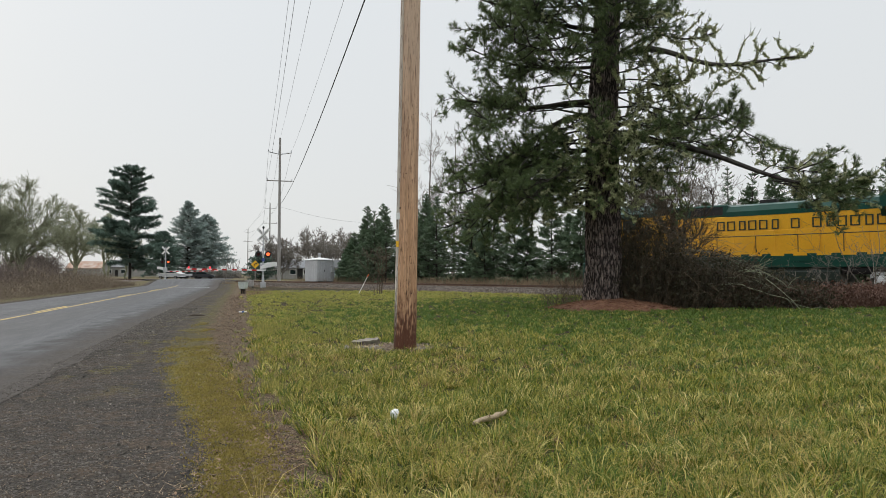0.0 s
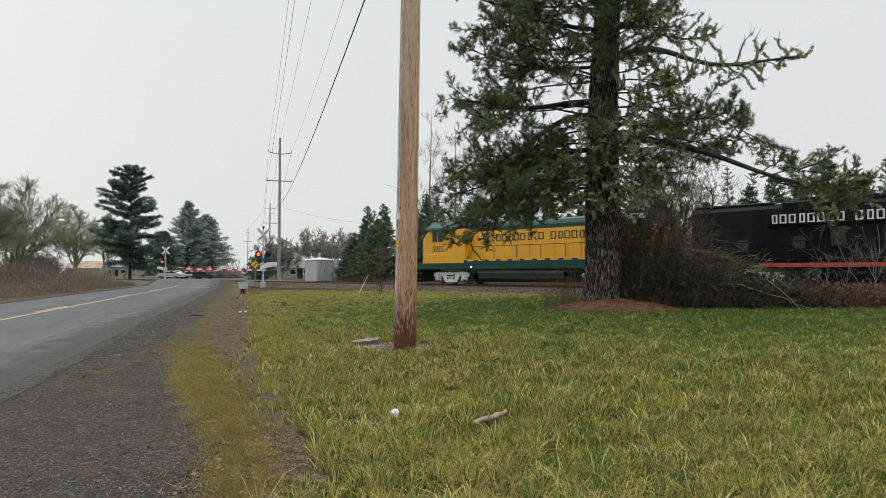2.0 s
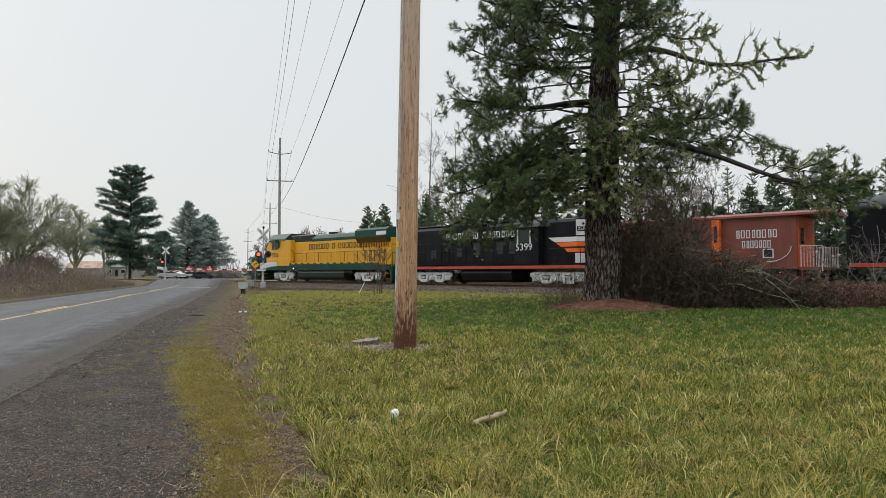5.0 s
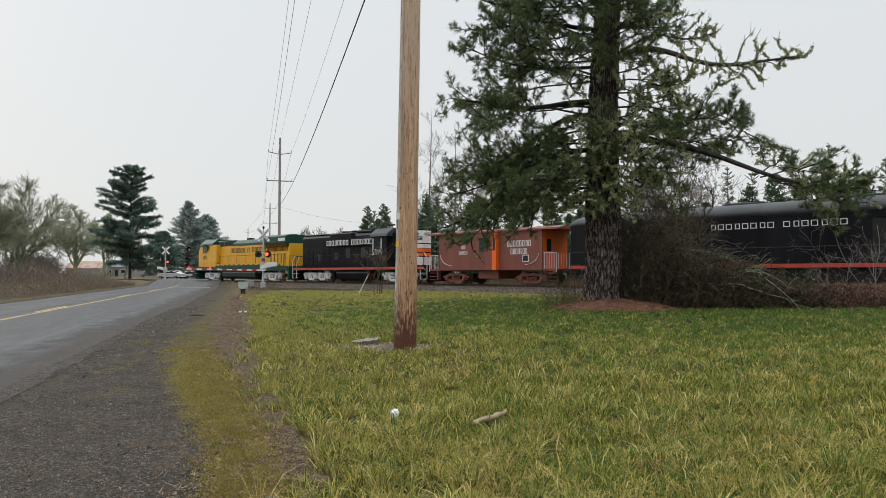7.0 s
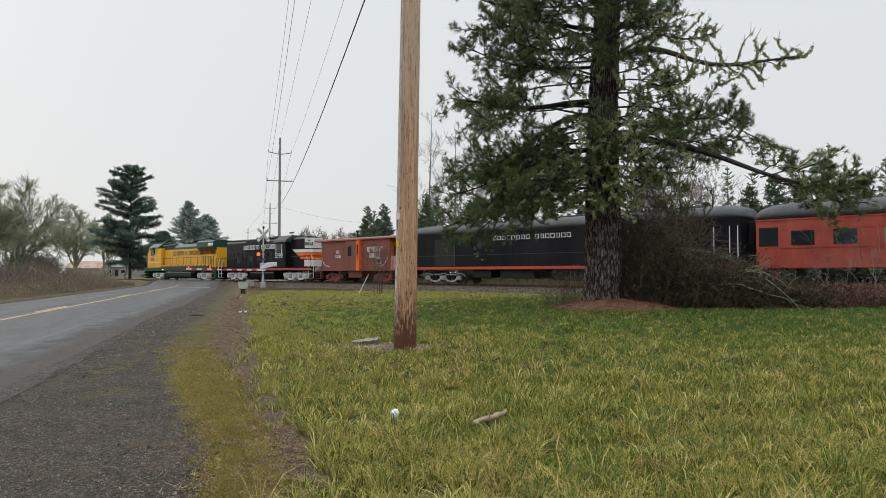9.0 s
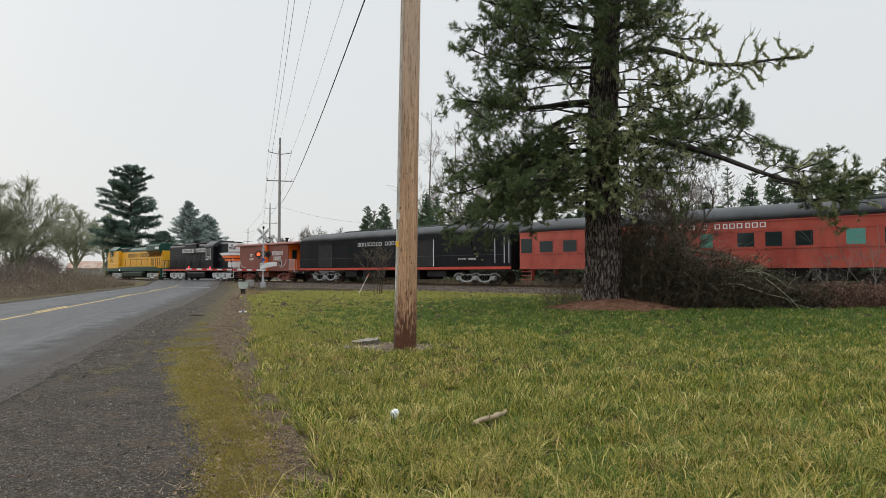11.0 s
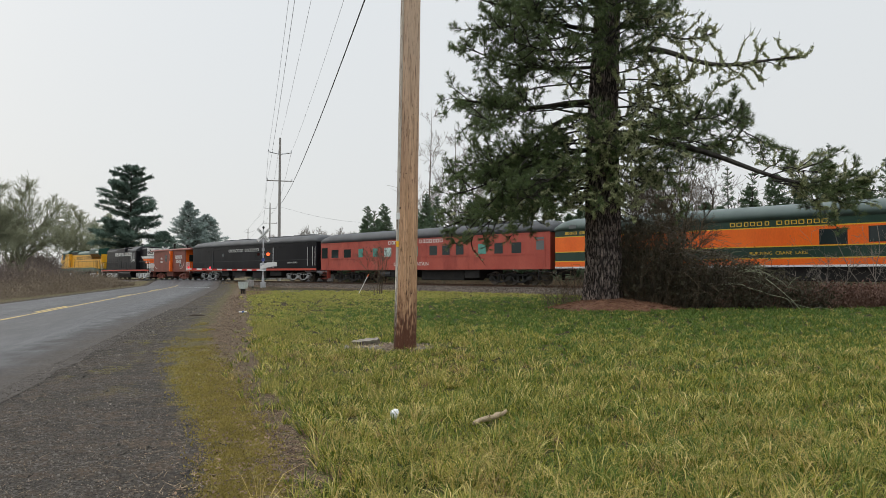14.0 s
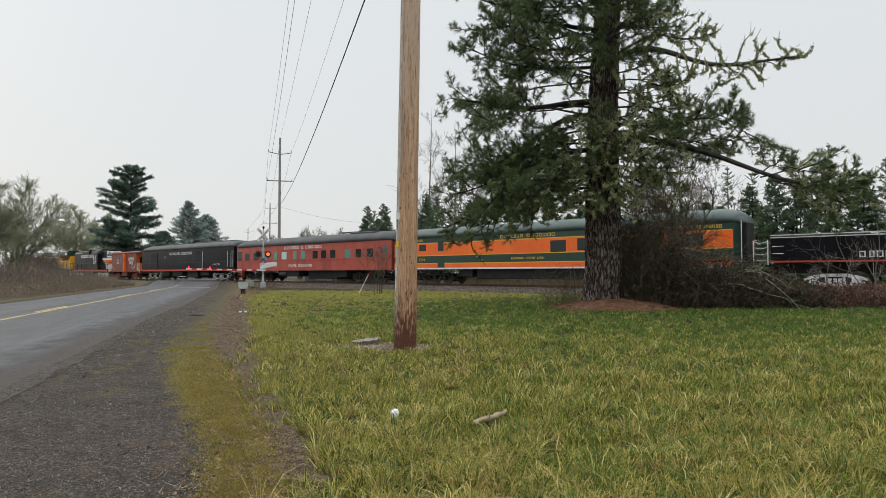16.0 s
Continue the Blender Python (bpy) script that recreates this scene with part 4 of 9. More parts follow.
def yellow_locomotive():
    c = car_root("locomotive", "yellow and dark green diesel hood locomotive with silver trucks", "locomotive", -11.33)
    # frame and skirt
    g = G().box(-9.75, 9.75, -1.5, 1.5, 1.08, 1.42, 0.03)
    for sgn in (-1, 1):
        g.box(-8.3, 8.6, sgn * 1.44, sgn * 1.52, 1.36, 1.74, 0.0)
    part("frame", g, GREEN, c, "dark green side sill")
    for sgn in (-1, 1):
        for i in range(17):
            x = -8.0 + i * 1.0
            part("sill_scallop", G().box(x - 0.30, x + 0.30, sgn * 1.46, sgn * 1.528, 1.64, 1.76), YELLOW, c)
        part("sill_band", G().box(-8.3, 8.6, sgn * 1.44, sgn * 1.525, 1.742, 1.80), YELLOW, c)
    part("walkway", G().box(-9.75, 9.75, -1.5, 1.5, 1.42, 1.50), GREEN, c)
    for x in (-9.9, 9.9):
        d = 1 if x > 0 else -1
        part("pilot", G().box(x - d * 0.25, x, -1.45, 1.45, 0.18, 1.42, 0.04).box(x - d * 0.1, x + d * 0.12, -1.1, 1.1, 0.15, 0.75, 0.03), GREEN, c)
        coupler(c, x, d)
        for sgn in (-1, 1):
            g = G()
            for k, z in enumerate((0.35, 0.75, 1.12)):
                g.box(x - d * 0.75, x - d * 0.2, sgn * 1.15, sgn * 1.5, z, z + 0.03)
            part("steps", g, YELLOW, c)
            g = G()
            rail_run(g, [(x - d * 0.12, sgn * 1.4, 0.5), (x - d * 0.12, sgn * 1.42, 2.1), (x - d * 0.12, sgn * 1.38, 2.45)], [], 0.5)
            rail_run(g, [(x - d * 0.8, sgn * 1.46, 0.5), (x - d * 0.8, sgn * 1.46, 2.45), (x - d * 0.15, sgn * 1.42, 2.45)], [], 0.5)
            part("grab_rail", g, GREEN if x > 0 else YELLOW, c)
        g = G()
        rail_run(g, [(x - d * 0.08, -1.3, 2.45), (x - d * 0.08, 1.3, 2.45)], [(x - d * 0.08, y, 2.45) for y in (-1.3, -0.45, 0.45, 1.3)], 1.45)
        part("end_rail", g, GREEN, c)
    # fuel tank
    part("fuel_tank", G().sweep([(-1.3, 1.05), (-1.4, 0.85), (-1.35, 0.45), (-1.0, 0.22), (1.0, 0.22), (1.35, 0.45), (1.4, 0.85), (1.3, 1.05)], -3.6, 3.4), DARKLETTER, c, "dark green fuel tank")
    part("air_tank", G().tube([(-4.8, 1.2, 0.95), (-3.7, 1.2, 0.95)], 0.2, 12), UNDER, c)
    # long hood
    part("long_hood", G().box(-9.35, 4.5, -1.05, 1.05, 1.50, 3.72, 0.03), YELLOW, c)
    louvre = surf("brown_louvre_paint", (0.20, 0.11, 0.02), (0.26, 0.15, 0.03), 2, 0.7, bump=0.1)
    for sgn in (-1, 1):
        for i in range(13):
            x = -8.6 + i * 0.98
            part("hood_door", G().box(x, x + 0.90, sgn * 1.05, sgn * 1.075, 1.62, 2.92, 0.01), YELLOW, c)
            part("door_latch", G().box(x + 0.08, x + 0.16, sgn * 1.075, sgn * 1.10, 2.0, 2.08), YELLOW, c)
        for i in range(5):
            x = -8.7 + i * 0.62
            part("louvre", G().box(x, x + 0.22, sgn * 1.075, sgn * 1.083, 1.8, 2.75), louvre, c)
    # roof of hood, rounded
    prof = [(-1.06, 3.70), (-1.06, 3.95), (-0.92, 4.22), (-0.5, 4.34), (0.5, 4.34), (0.92, 4.22), (1.06, 3.95), (1.06, 3.70)]
    part("hood_roof", G().sweep(prof, -9.35, 1.6, 1), GREEN, c)
    part("raised_roof_block", G().box(1.5, 6.6, -1.04, 1.04, 3.70, 4.36, 0.06), GREEN, c)
    for x0, x1 in ((4.75, 5.35), (3.7, 4.45), (1.75, 3.45)):
        for sgn in (-1, 1):
            part("intake_screen", G().box(x0, x1, sgn * 1.03, sgn * 1.05, 3.82, 4.25), UNDER, c, "dark intake screen")
    # radiator at the rear
    prof = [(-1.08, 3.35), (-1.45, 3.75), (-1.45, 4.35), (-1.2, 4.52), (1.2, 4.52), (1.45, 4.35), (1.45, 3.75), (1.08, 3.35)]
    part("radiator_housing", G().sweep(prof, -9.3, -5.2, 1), GREEN, c)
    g = G()
    for sgn in (-1, 1):
        g.raw([(-5.4, sgn * 1.09, 3.33), (-9.1, sgn * 1.09, 3.33), (-9.1, sgn * 1.44, 3.72), (-5.4, sgn * 1.44, 3.72)], [(0, 1, 2, 3)])
        for i in range(18):
            x = -5.45 - i * 0.21
            g.box(x - 0.02, x, sgn * 1.05, sgn * 1.12, 2.95, 3.36)
    part("radiator_grille", g, surf("brown_grille", (0.24, 0.125, 0.02), (0.16, 0.085, 0.02), 3, 0.7, bump=0.3), c, "brown radiator grille")
    for x in (-6.2, -7.3, -8.4):
        part("roof_fan", G().tube([(x, 0, 4.5), (x, 0, 4.62)], 0.42, 16), GREEN, c)
    part("exhaust_stack", G().box(-0.6, 0.2, -0.25, 0.25, 4.3, 4.55, 0.03), UNDER, c)
    # cab
    cab = part("cab", G().side([(4.5, 1.5), (4.5, 3.95), (8.25, 3.95), (8.25, 3.82), (8.75, 3.32), (8.75, 1.5)], -1.5, 1.5), YELLOW, c, "yellow cab with a short sloped nose")
    prof = [(-1.55, 3.92), (-1.5, 4.12), (-0.9, 4.6), (0.9, 4.6), (1.5, 4.12), (1.55, 3.92)]
    part("cab_roof", G().sweep(prof, 5.3, 8.32, 1), GREEN, c, "dark green angled cab roof")
    for x0, x1 in ((6.7, 7.2), (7.27, 7.75)):
        for sgn in (-1, 1):
            part("cab_window", G().box(x0, x1, sgn * 1.49, sgn * 1.512, 3.08, 3.78), GLASS, c)
    for y in (-0.75, 0.75):
        part("windscreen", G().raw([(8.76, y - 0.5, 3.33), (8.76, y + 0.5, 3.33), (8.27, y + 0.5, 3.83), (8.27, y - 0.5, 3.83)], [(0, 1, 2, 3)]), GLASS, c)
    part("window_visor", G().side([(6.5, 3.84), (7.95, 3.84), (7.95, 3.88), (6.5, 4.0)], 1.5, 1.85), GREEN, c)
    part("mirror", G().box(6.35, 6.62, 1.55, 1.68, 3.25, 3.95, 0.04), GREEN, c)
    part("headlight", G().tube([(8.3, 0, 4.15), (8.44, 0, 4.15)], 0.16, 12), HEADLAMP, c)
    part("battery_box", G().box(4.6, 8.6, 1.2, 1.53, 1.5, 2.2, 0.03), YELLOW, c)
    part("tool_box", G().box(4.4, 5.1, 1.05, 1.45, 1.9, 2.35, 0.03), YELLOW, c)
    # handrail along the walkway
    for sgn in (-1, 1):
        g = G()
        rail_run(g, [(5.9, sgn * 1.47, 3.15), (4.6, sgn * 1.47, 3.15), (3.9, sgn * 1.47, 2.65), (-9.0, sgn * 1.47, 2.65)],
                 [(x, sgn * 1.47, 2.65) for x in (3.9, 1.9, 0.0, -1.9, -3.8, -5.6, -7.4, -9.0)] + [(4.6, sgn * 1.47, 3.15)], 1.5)
        part("handrail", g, DARKLETTER, c, "dark green handrail")
    letters(letter_bars((6, 1, 7), -6.0, 2.1, 2.98, 3.46, 0.085, 1.083), DARKLETTER, c)
    lettering(c, "road_number", "5935", 7.75, 2.36, 0.42, DARKLETTER, 1.512, 0.95, "dark road number")
    part("number_board", G().box(-9.2, -8.0, 1.46, 1.47, 3.9, 4.2), WHITE, c)
    part("marker_light", G().tube([(3.9, 1.50, 1.25), (3.9, 1.56, 1.25)], 0.06, 8), HEADLAMP, c)
    truck(c, 6.25, (-1.3, 1.3), 0.508, SILVER, "loco")
    truck(c, -6.45, (-1.3, 1.3), 0.508, SILVER, "loco")
    return c


def black_locomotive():
    c = car_root("locomotive", "black diesel locomotive with red sill and white and orange nose", "locomotive", 8.255)
    part("frame", G().box(-8.7, 8.7, -1.5, 1.5, 1.05, 1.28, 0.02), BLACK, c)
    for sgn in (-1, 1):
        part("sill_stripe", G().box(-8.75, 8.75, sgn * 1.50, sgn * 1.52, 1.10, 1.29), STRIPE_RED, c, "red painted side sill")
    part("walkway", G().box(-8.8, 8.8, -1.5, 1.5, 1.28, 1.36), BLACK, c)
    part("fuel_tank", G().sweep([(-1.3, 1.05), (-1.42, 0.8), (-1.3, 0.35), (-0.9, 0.2), (0.9, 0.2), (1.3, 0.35), (1.42, 0.8), (1.3, 1.05)], -2.2, 2.3), BLACK, c)
    part("long_hood", G().box(-3.0, 8.1, -0.98, 0.98, 1.36, 3.86, 0.05), BLACK, c)
    louvre = surf("dusty_louvre", (0.022, 0.022, 0.025), (0.036, 0.036, 0.040), 3, 0.7, bump=0.2)
    for sgn in (-1, 1):
        for i in range(13):
            x = -2.8 + i * 0.83
            part("hood_door", G().box(x, x + 0.76, sgn * 0.98, sgn * 1.0, 1.55, 3.0, 0.01), BLACK, c)
        for x0, x1, z0, z1 in ((5.2, 5.7, 1.9, 2.5), (0.9, 1.5, 2.1, 2.95), (-1.2, -0.6, 2.1, 2.95), (-2.2, -1.7, 2.1, 2.95), (2.6, 3.1, 2.0, 2.6)):
            part("louvre", G().box(x0, x1, sgn * 1.0, sgn * 1.012, z0, z1), louvre, c)
    prof = [(-0.99, 3.8), (-0.98, 3.98), (-0.8, 4.2), (-0.4, 4.28), (0.4, 4.28), (0.8, 4.2), (0.98, 3.98), (0.99, 3.8)]
    part("hood_roof", G().sweep(prof, -3.0, 8.1), BLACK, c)
    for x0, x1 in ((-1.9, 0.2), (-2.9, -2.2), (4.0, 8.0)):
        part("roof_hatch", G().box(x0, x1, -0.85, 0.85, 4.2, 4.42 if x1 < 1 else 4.34, 0.06), BLACK, c)
    part("dynamic_brake_blister", G().box(0.4, 3.6, -1.2, 1.2, 3.45, 4.3, 0.10), BLACK, c)
    for x in (-0.9, 1.2, 2.6):
        part("roof_fan", G().tube([(x, 0, 4.25), (x, 0, 4.50)], 0.48, 16), BLACK, c)
    # cab
    part("cab", G().box(-4.45, -2.55, -1.5, 1.5, 1.36, 3.85, 0.03), BLACK, c, "black cab")
    prof = [(-1.6, 3.78), (-1.5, 4.0), (-0.85, 4.45), (0.85, 4.45), (1.5, 4.0), (1.6, 3.78)]
    part("cab_roof", G().sweep(prof, -4.58, -2.43), ROOFGREY, c, "grey cab roof")
    for sgn in (-1, 1):
        part("cab_window", G().box(-3.76, -2.90, sgn * 1.495, sgn * 1.51, 2.75, 3.6), GLASS, c)
        for x in (-3.84, -2.82):
            part("window_post", G().box(x - 0.04, x + 0.04, sgn * 1.50, sgn * 1.56, 2.7, 3.6), WHITE, c)
    # high short hood with cut corners: black, white, orange
    XS, XE, CUT = -6.95, -7.5, 0.55

    def nose_band(name, z0, z1, proud, mat, x0, slant=0.0, label=""):
        w, e = 0.98 + proud, XE - proud
        plan = [(x0, w), (XS - proud * 0.4, w), (e, w - CUT), (e, -w + CUT), (XS - proud * 0.4, -w), (x0, -w)]
        lo = [(x + (slant if abs(x - x0) < 1e-6 else 0), y, z0) for x, y in plan]
        hi = [(x, y, z1) for x, y in plan]
        k = len(plan)
        part(name, G().raw(lo + hi, [tuple(range(k - 1, -1, -1)), tuple(range(k, 2 * k))] + [(q, (q + 1) % k, k + (q + 1) % k, k + q) for q in range(k)]), mat, c, label)

    nose_band("short_hood", 1.36, 4.0, 0.0, BLACK, -4.4)
    part("short_hood_roof", G().sweep([(-0.98, 3.95), (-0.97, 4.02), (-0.8, 4.2), (-0.4, 4.28), (0.4, 4.28), (0.8, 4.2), (0.97, 4.02), (0.98, 3.95)], XS + 0.15, -4.4), BLACK, c)
    nose_band("nose_cap", 3.15, 4.12, 0.008, WHITE, XS + 0.04, 0.0, "white nose top")
    nose_band("nose_stripe", 2.76, 3.06, 0.008, WHITE, -4.85, -0.5)
    nose_band("nose_stripe", 2.46, 2.73, 0.008, ORANGE, -5.4, -0.4)
    nose_band("nose_stripe", 2.12, 2.38, 0.008, ORANGE, -6.0, -0.3)
    nose_band("nose_stripe", 1.45, 2.05, 0.008, WHITE, XS + 0.1)
    for y in (-0.16, 0.16):
        part("headlight", G().tube([(XE, y, 3.92), (XE - 0.14, y, 3.92)], 0.13, 12), GALV, c)
    for sgn in (-1, 1):
        board = part("number_board", G().box(-0.36, 0.36, 0.0, 0.03, 3.40, 3.70), BLACK, c, at=pose((XS + XE) / 2 - 0.006, sgn * (0.98 - CUT / 2 + 0.006), 0, 0, 0, 45 if sgn > 0 else 135))
        part("board_number", text_mesh("board_number", "X5399", 0.22, WHITE, 0.72), None, board, "white number on the number board", at=pose(0.31, 0.034, 3.46, 0, 0, 180))
        part("class_light", G().tube([(XS - 0.3, sgn * 0.72, 3.86), (XS - 0.36, sgn * 0.78, 3.86)], 0.08, 10), UNDER, c)
    part("horn_cluster", G().tube([(-4.0, 0.5, 4.4), (-4.0, 0.5, 4.75)], 0.04, 6).tube([(-4.3, 0.5, 4.72), (-3.6, 0.5, 4.72)], 0.07, 8), UNDER, c)
    for sgn in (-1, 1):
        g = G()
        rail_run(g, [(-5.3, sgn * 1.45, 2.35), (-8.6, sgn * 1.45, 2.35)], [(x, sgn * 1.45, 2.35) for x in (-6.4, -7.5, -8.6)], 1.36)
        rail_run(g, [(-2.9, sgn * 1.45, 2.35), (8.6, sgn * 1.45, 2.35)], [(x, sgn * 1.45, 2.35) for x in (-1, 1, 3, 5, 7, 8.6)], 1.36)
        part("handrail", g, BLACK, c)
        for x, d in ((-9.0, -1), (9.0, 1)):
            g = G()
            g.tube([(x, sgn * 1.45, 0.35), (x, sgn * 1.45, 2.0), (x - d * 0.35, sgn * 1.45, 2.4)], 0.03, 5)
            g.tube([(x - d * 0.7, sgn * 1.47, 0.35), (x - d * 0.7, sgn * 1.47, 1.7), (x - d * 1.1, sgn * 1.45, 2.35)], 0.03, 5)
            for z in (0.35, 0.75, 1.1):
                g.box(x - d * 0.7, x - d * 0.05, sgn * 1.2, sgn * 1.5, z, z + 0.03)
            part("step_rails", g, WHITE, c, "white step edges and grab rails")
    for x in (-9.0, 9.0):
        d = 1 if x > 0 else -1
        part("pilot", G().box(x - d * 0.2, x, -1.4, 1.4, 0.2, 1.28, 0.04), BLACK, c)
        coupler(c, x, d)
    letters(letter_bars((8, 7), -2.35, 4.1, 3.22, 3.66, 0.095, 1.003 + 0.21), WHITE, c)
    part("letter_board", G().box(-2.45, 4.2, 1.0, 1.208, 3.15, 3.75, 0.01), BLACK, c)
    lettering(c, "road_number", "5399", -2.62, 2.28, 0.46, WHITE, 1.52, 1.05, "white road number")
    part("cab_side_panel", G().box(-4.3, -2.56, 1.40, 1.515, 2.0, 2.8), BLACK, c)
    truck(c, 5.6, (-1.65, 0.0, 1.65), 0.508, SILVER, "loco")
    truck(c, -5.6, (-1.65, 0.0, 1.65), 0.508, SILVER, "loco")
    return c


def caboose():
    c = car_root("caboose", "oxide red bay-window caboose with orange bay and end doors", "caboose", 23.49)
    part("body", G().box(-4.2, 4.95, -1.45, 1.45, 1.0, 3.62, 0.02), CABRED, c)
    for sgn in (-1, 1):
        for i in range(8):
            x = -3.9 + i * 1.15
            part("seam_strip", G().box(x - 0.02, x + 0.02, sgn * 1.45, sgn * 1.456, 1.0, 3.6), CABRED, c)
    prof = [(-1.6, 3.58), (-1.58, 3.68), (-0.8, 3.84), (0, 3.9), (0.8, 3.84), (1.58, 3.68), (1.6, 3.58)]
    part("roof", G().sweep(prof, -5.6, 5.95), CABRED, c)
    for sgn in (-1, 1):
        part("bay", G().side([(-0.65, 1.02), (-0.65, 3.5), (1.1, 3.5), (1.1, 1.02)], sgn * 1.45, sgn * 1.72), CABRED, c, "bay window box")
        part("bay_front", G().box(-0.66, -0.28, sgn * 1.44, sgn * 1.735, 1.02, 3.52), ORANGE, c, "orange bay panel")
        part("bay_window", G().box(-0.56, -0.38, sgn * 1.735, sgn * 1.742, 2.35, 3.2), GLASS, c)
        part("side_window", G().box(0.35, 0.85, sgn * 1.72, sgn * 1.727, 2.25, 3.05), GLASS, c)
    for x, d in ((4.95, 1), (-4.2, -1)):
        part("end_wall", G().box(x, x + d * 0.02, -1.35, 1.35, 1.05, 3.55), ORANGE, c, "orange end wall")
        part("end_door", G().box(x + d * 0.02, x + d * 0.04, -0.4, 0.4, 1.1, 3.1), ORANGE, c)
        part("door_window", G().box(x + d * 0.04, x + d * 0.045, 0.5, 1.0, 2.2, 3.0), GLASS, c)
        e = x + d * 1.05
        part("platform", G().box(x, e, -1.4, 1.4, 0.95, 1.1, 0.02), CABRED, c)
        for sgn in (-1, 1):
            g = G()
            for z in (0.3, 0.55, 0.8):
                g.box(e - d * 0.85, e - d * 0.05, sgn * 1.1, sgn * 1.45, z, z + 0.04)
            g.box(e - d * 0.88, e - d * 0.84, sgn * 1.1, sgn * 1.45, 0.3, 1.1)
            part("steps", g, CABRED, c)
        g = G()
        for sgn in (-1, 1):
            g.tube([(e - d * 0.9, sgn * 1.42, 1.1), (e - d * 0.9, sgn * 1.42, 2.1), (e, sgn * 1.42, 2.1), (e, sgn * 1.42, 0.9)], 0.025, 5)
            for k in range(6):
                xx = e - d * (0.12 + 0.13 * k)
                g.tube([(xx, sgn * 1.42, 1.1), (xx, sgn * 1.42, 2.1)], 0.014, 4)
        for k in range(9):
            y = -1.2 + 0.3 * k
            g.tube([(e, y, 1.1), (e, y, 2.05)], 0.014, 4)
        part("platform_rail", g, WHITE, c, "white platform railing")
        coupler(c, e, d)
    for sgn in (-1, 1):
        for x, d in ((4.78, 1), (-3.95, -1)):
            g = G()
            g.tube([(x, sgn * 1.49, 2.1)] + [(x - d * (1.1 - 1.1 * math.cos(a)), sgn * 1.49, 2.1 - 0.75 * math.sin(a)) for a in (0.3, 0.6, 0.9, 1.2, 1.57)], 0.022, 5)
            part("corner_grab_rail", g, WHITE, c, "white curved grab rail")
    part("tool_locker", G().box(-0.5, 1.3, -1.3, 1.3, 0.42, 1.0, 0.03), CABRED, c)
    part("smoke_jack", G().tube([(1.2, 0.4, 3.8), (1.2, 0.4, 4.35)], 0.09, 8).tube([(1.2, 0.4, 4.3), (1.2, 0.4, 4.48)], 0.17, 8), UNDER, c)
    part("smoke_jack", G().tube([(-2.2, 0.3, 3.8), (-2.2, 0.3, 4.15)], 0.1, 8).tube([(-2.2, 0.3, 4.15), (-2.2, 0.3, 4.28)], 0.2, 8), UNDER, c)
    letters(letter_bars((8,), -3.35, -1.35, 2.55, 2.95, 0.085, 1.46), WHITE, c)
    letters(letter_bars((7,), -3.05, -1.65, 2.05, 2.42, 0.085, 1.46), WHITE, c)
    letters(letter_bars((2,), 2.35, 2.85, 2.5, 2.75, 0.07, 1.46), WHITE, c)
    letters(letter_bars((4,), 2.15, 3.0, 2.12, 2.34, 0.05, 1.46), WHITE, c)
    part("route_plate", G().box(-3.15, -2.65, 1.45, 1.462, 1.55, 2.0), WHITE, c)
    part("route_plate_face", G().box(-3.10, -2.70, 1.462, 1.466, 1.60, 1.95), UNDER, c)
    truck(c, 3.6, (-0.84, 0.84), 0.44, CABRED, "freight")
    truck(c, -3.1, (-0.84, 0.84), 0.44, CABRED, "freight")
    return c


def coach_shell(c, half, side_mat, roof_mat, z0, z1, top, w=1.5, end_taper=1.2):
    """Sides, arched roof with rounded ends."""
    part("body", G().box(-half, half, -w, w, z0, z1, 0.02), side_mat, c)
    n = 12
    prof = [(-w - 0.02 + 0.0, z1 - 0.02)] + [(-(w + 0.02) * math.cos(math.pi * i / n), z1 + (top - z1) * math.sin(math.pi * i / n) ** 0.75) for i in range(1, n)] + [(w + 0.02, z1 - 0.02)]
    g = G()
    xs = [(-half - 0.05, 0.55), (-half + 0.15, 0.78), (-half + 0.55, 0.93), (-half + end_taper, 1.0), (half - end_taper, 1.0), (half - 0.55, 0.93), (half - 0.15, 0.78), (half + 0.05, 0.55)]
    m = len(prof)
    for x, k in xs:
        g.v += [(x, y, z1 - 0.02 + (z - z1 + 0.02) * k) for y, z in prof]
    for i in range(len(xs) - 1):
        g.f += [(i * m + j, i * m + (j + 1) % m, i * m + m + (j + 1) % m, i * m + m + j) for j in range(m)]
    g.f += [tuple(range(m)), tuple(range((len(xs) - 1) * m, len(xs) * m))]
    part("roof", g, roof_mat, c, smooth=True)


def diaphragm(c, x, d, mat=None):
    part("diaphragm", G().box(x, x + d * 0.32, -0.55, 0.55, 1.1, 3.45, 0.05), UNDER, c)
    coupler(c, x, d)


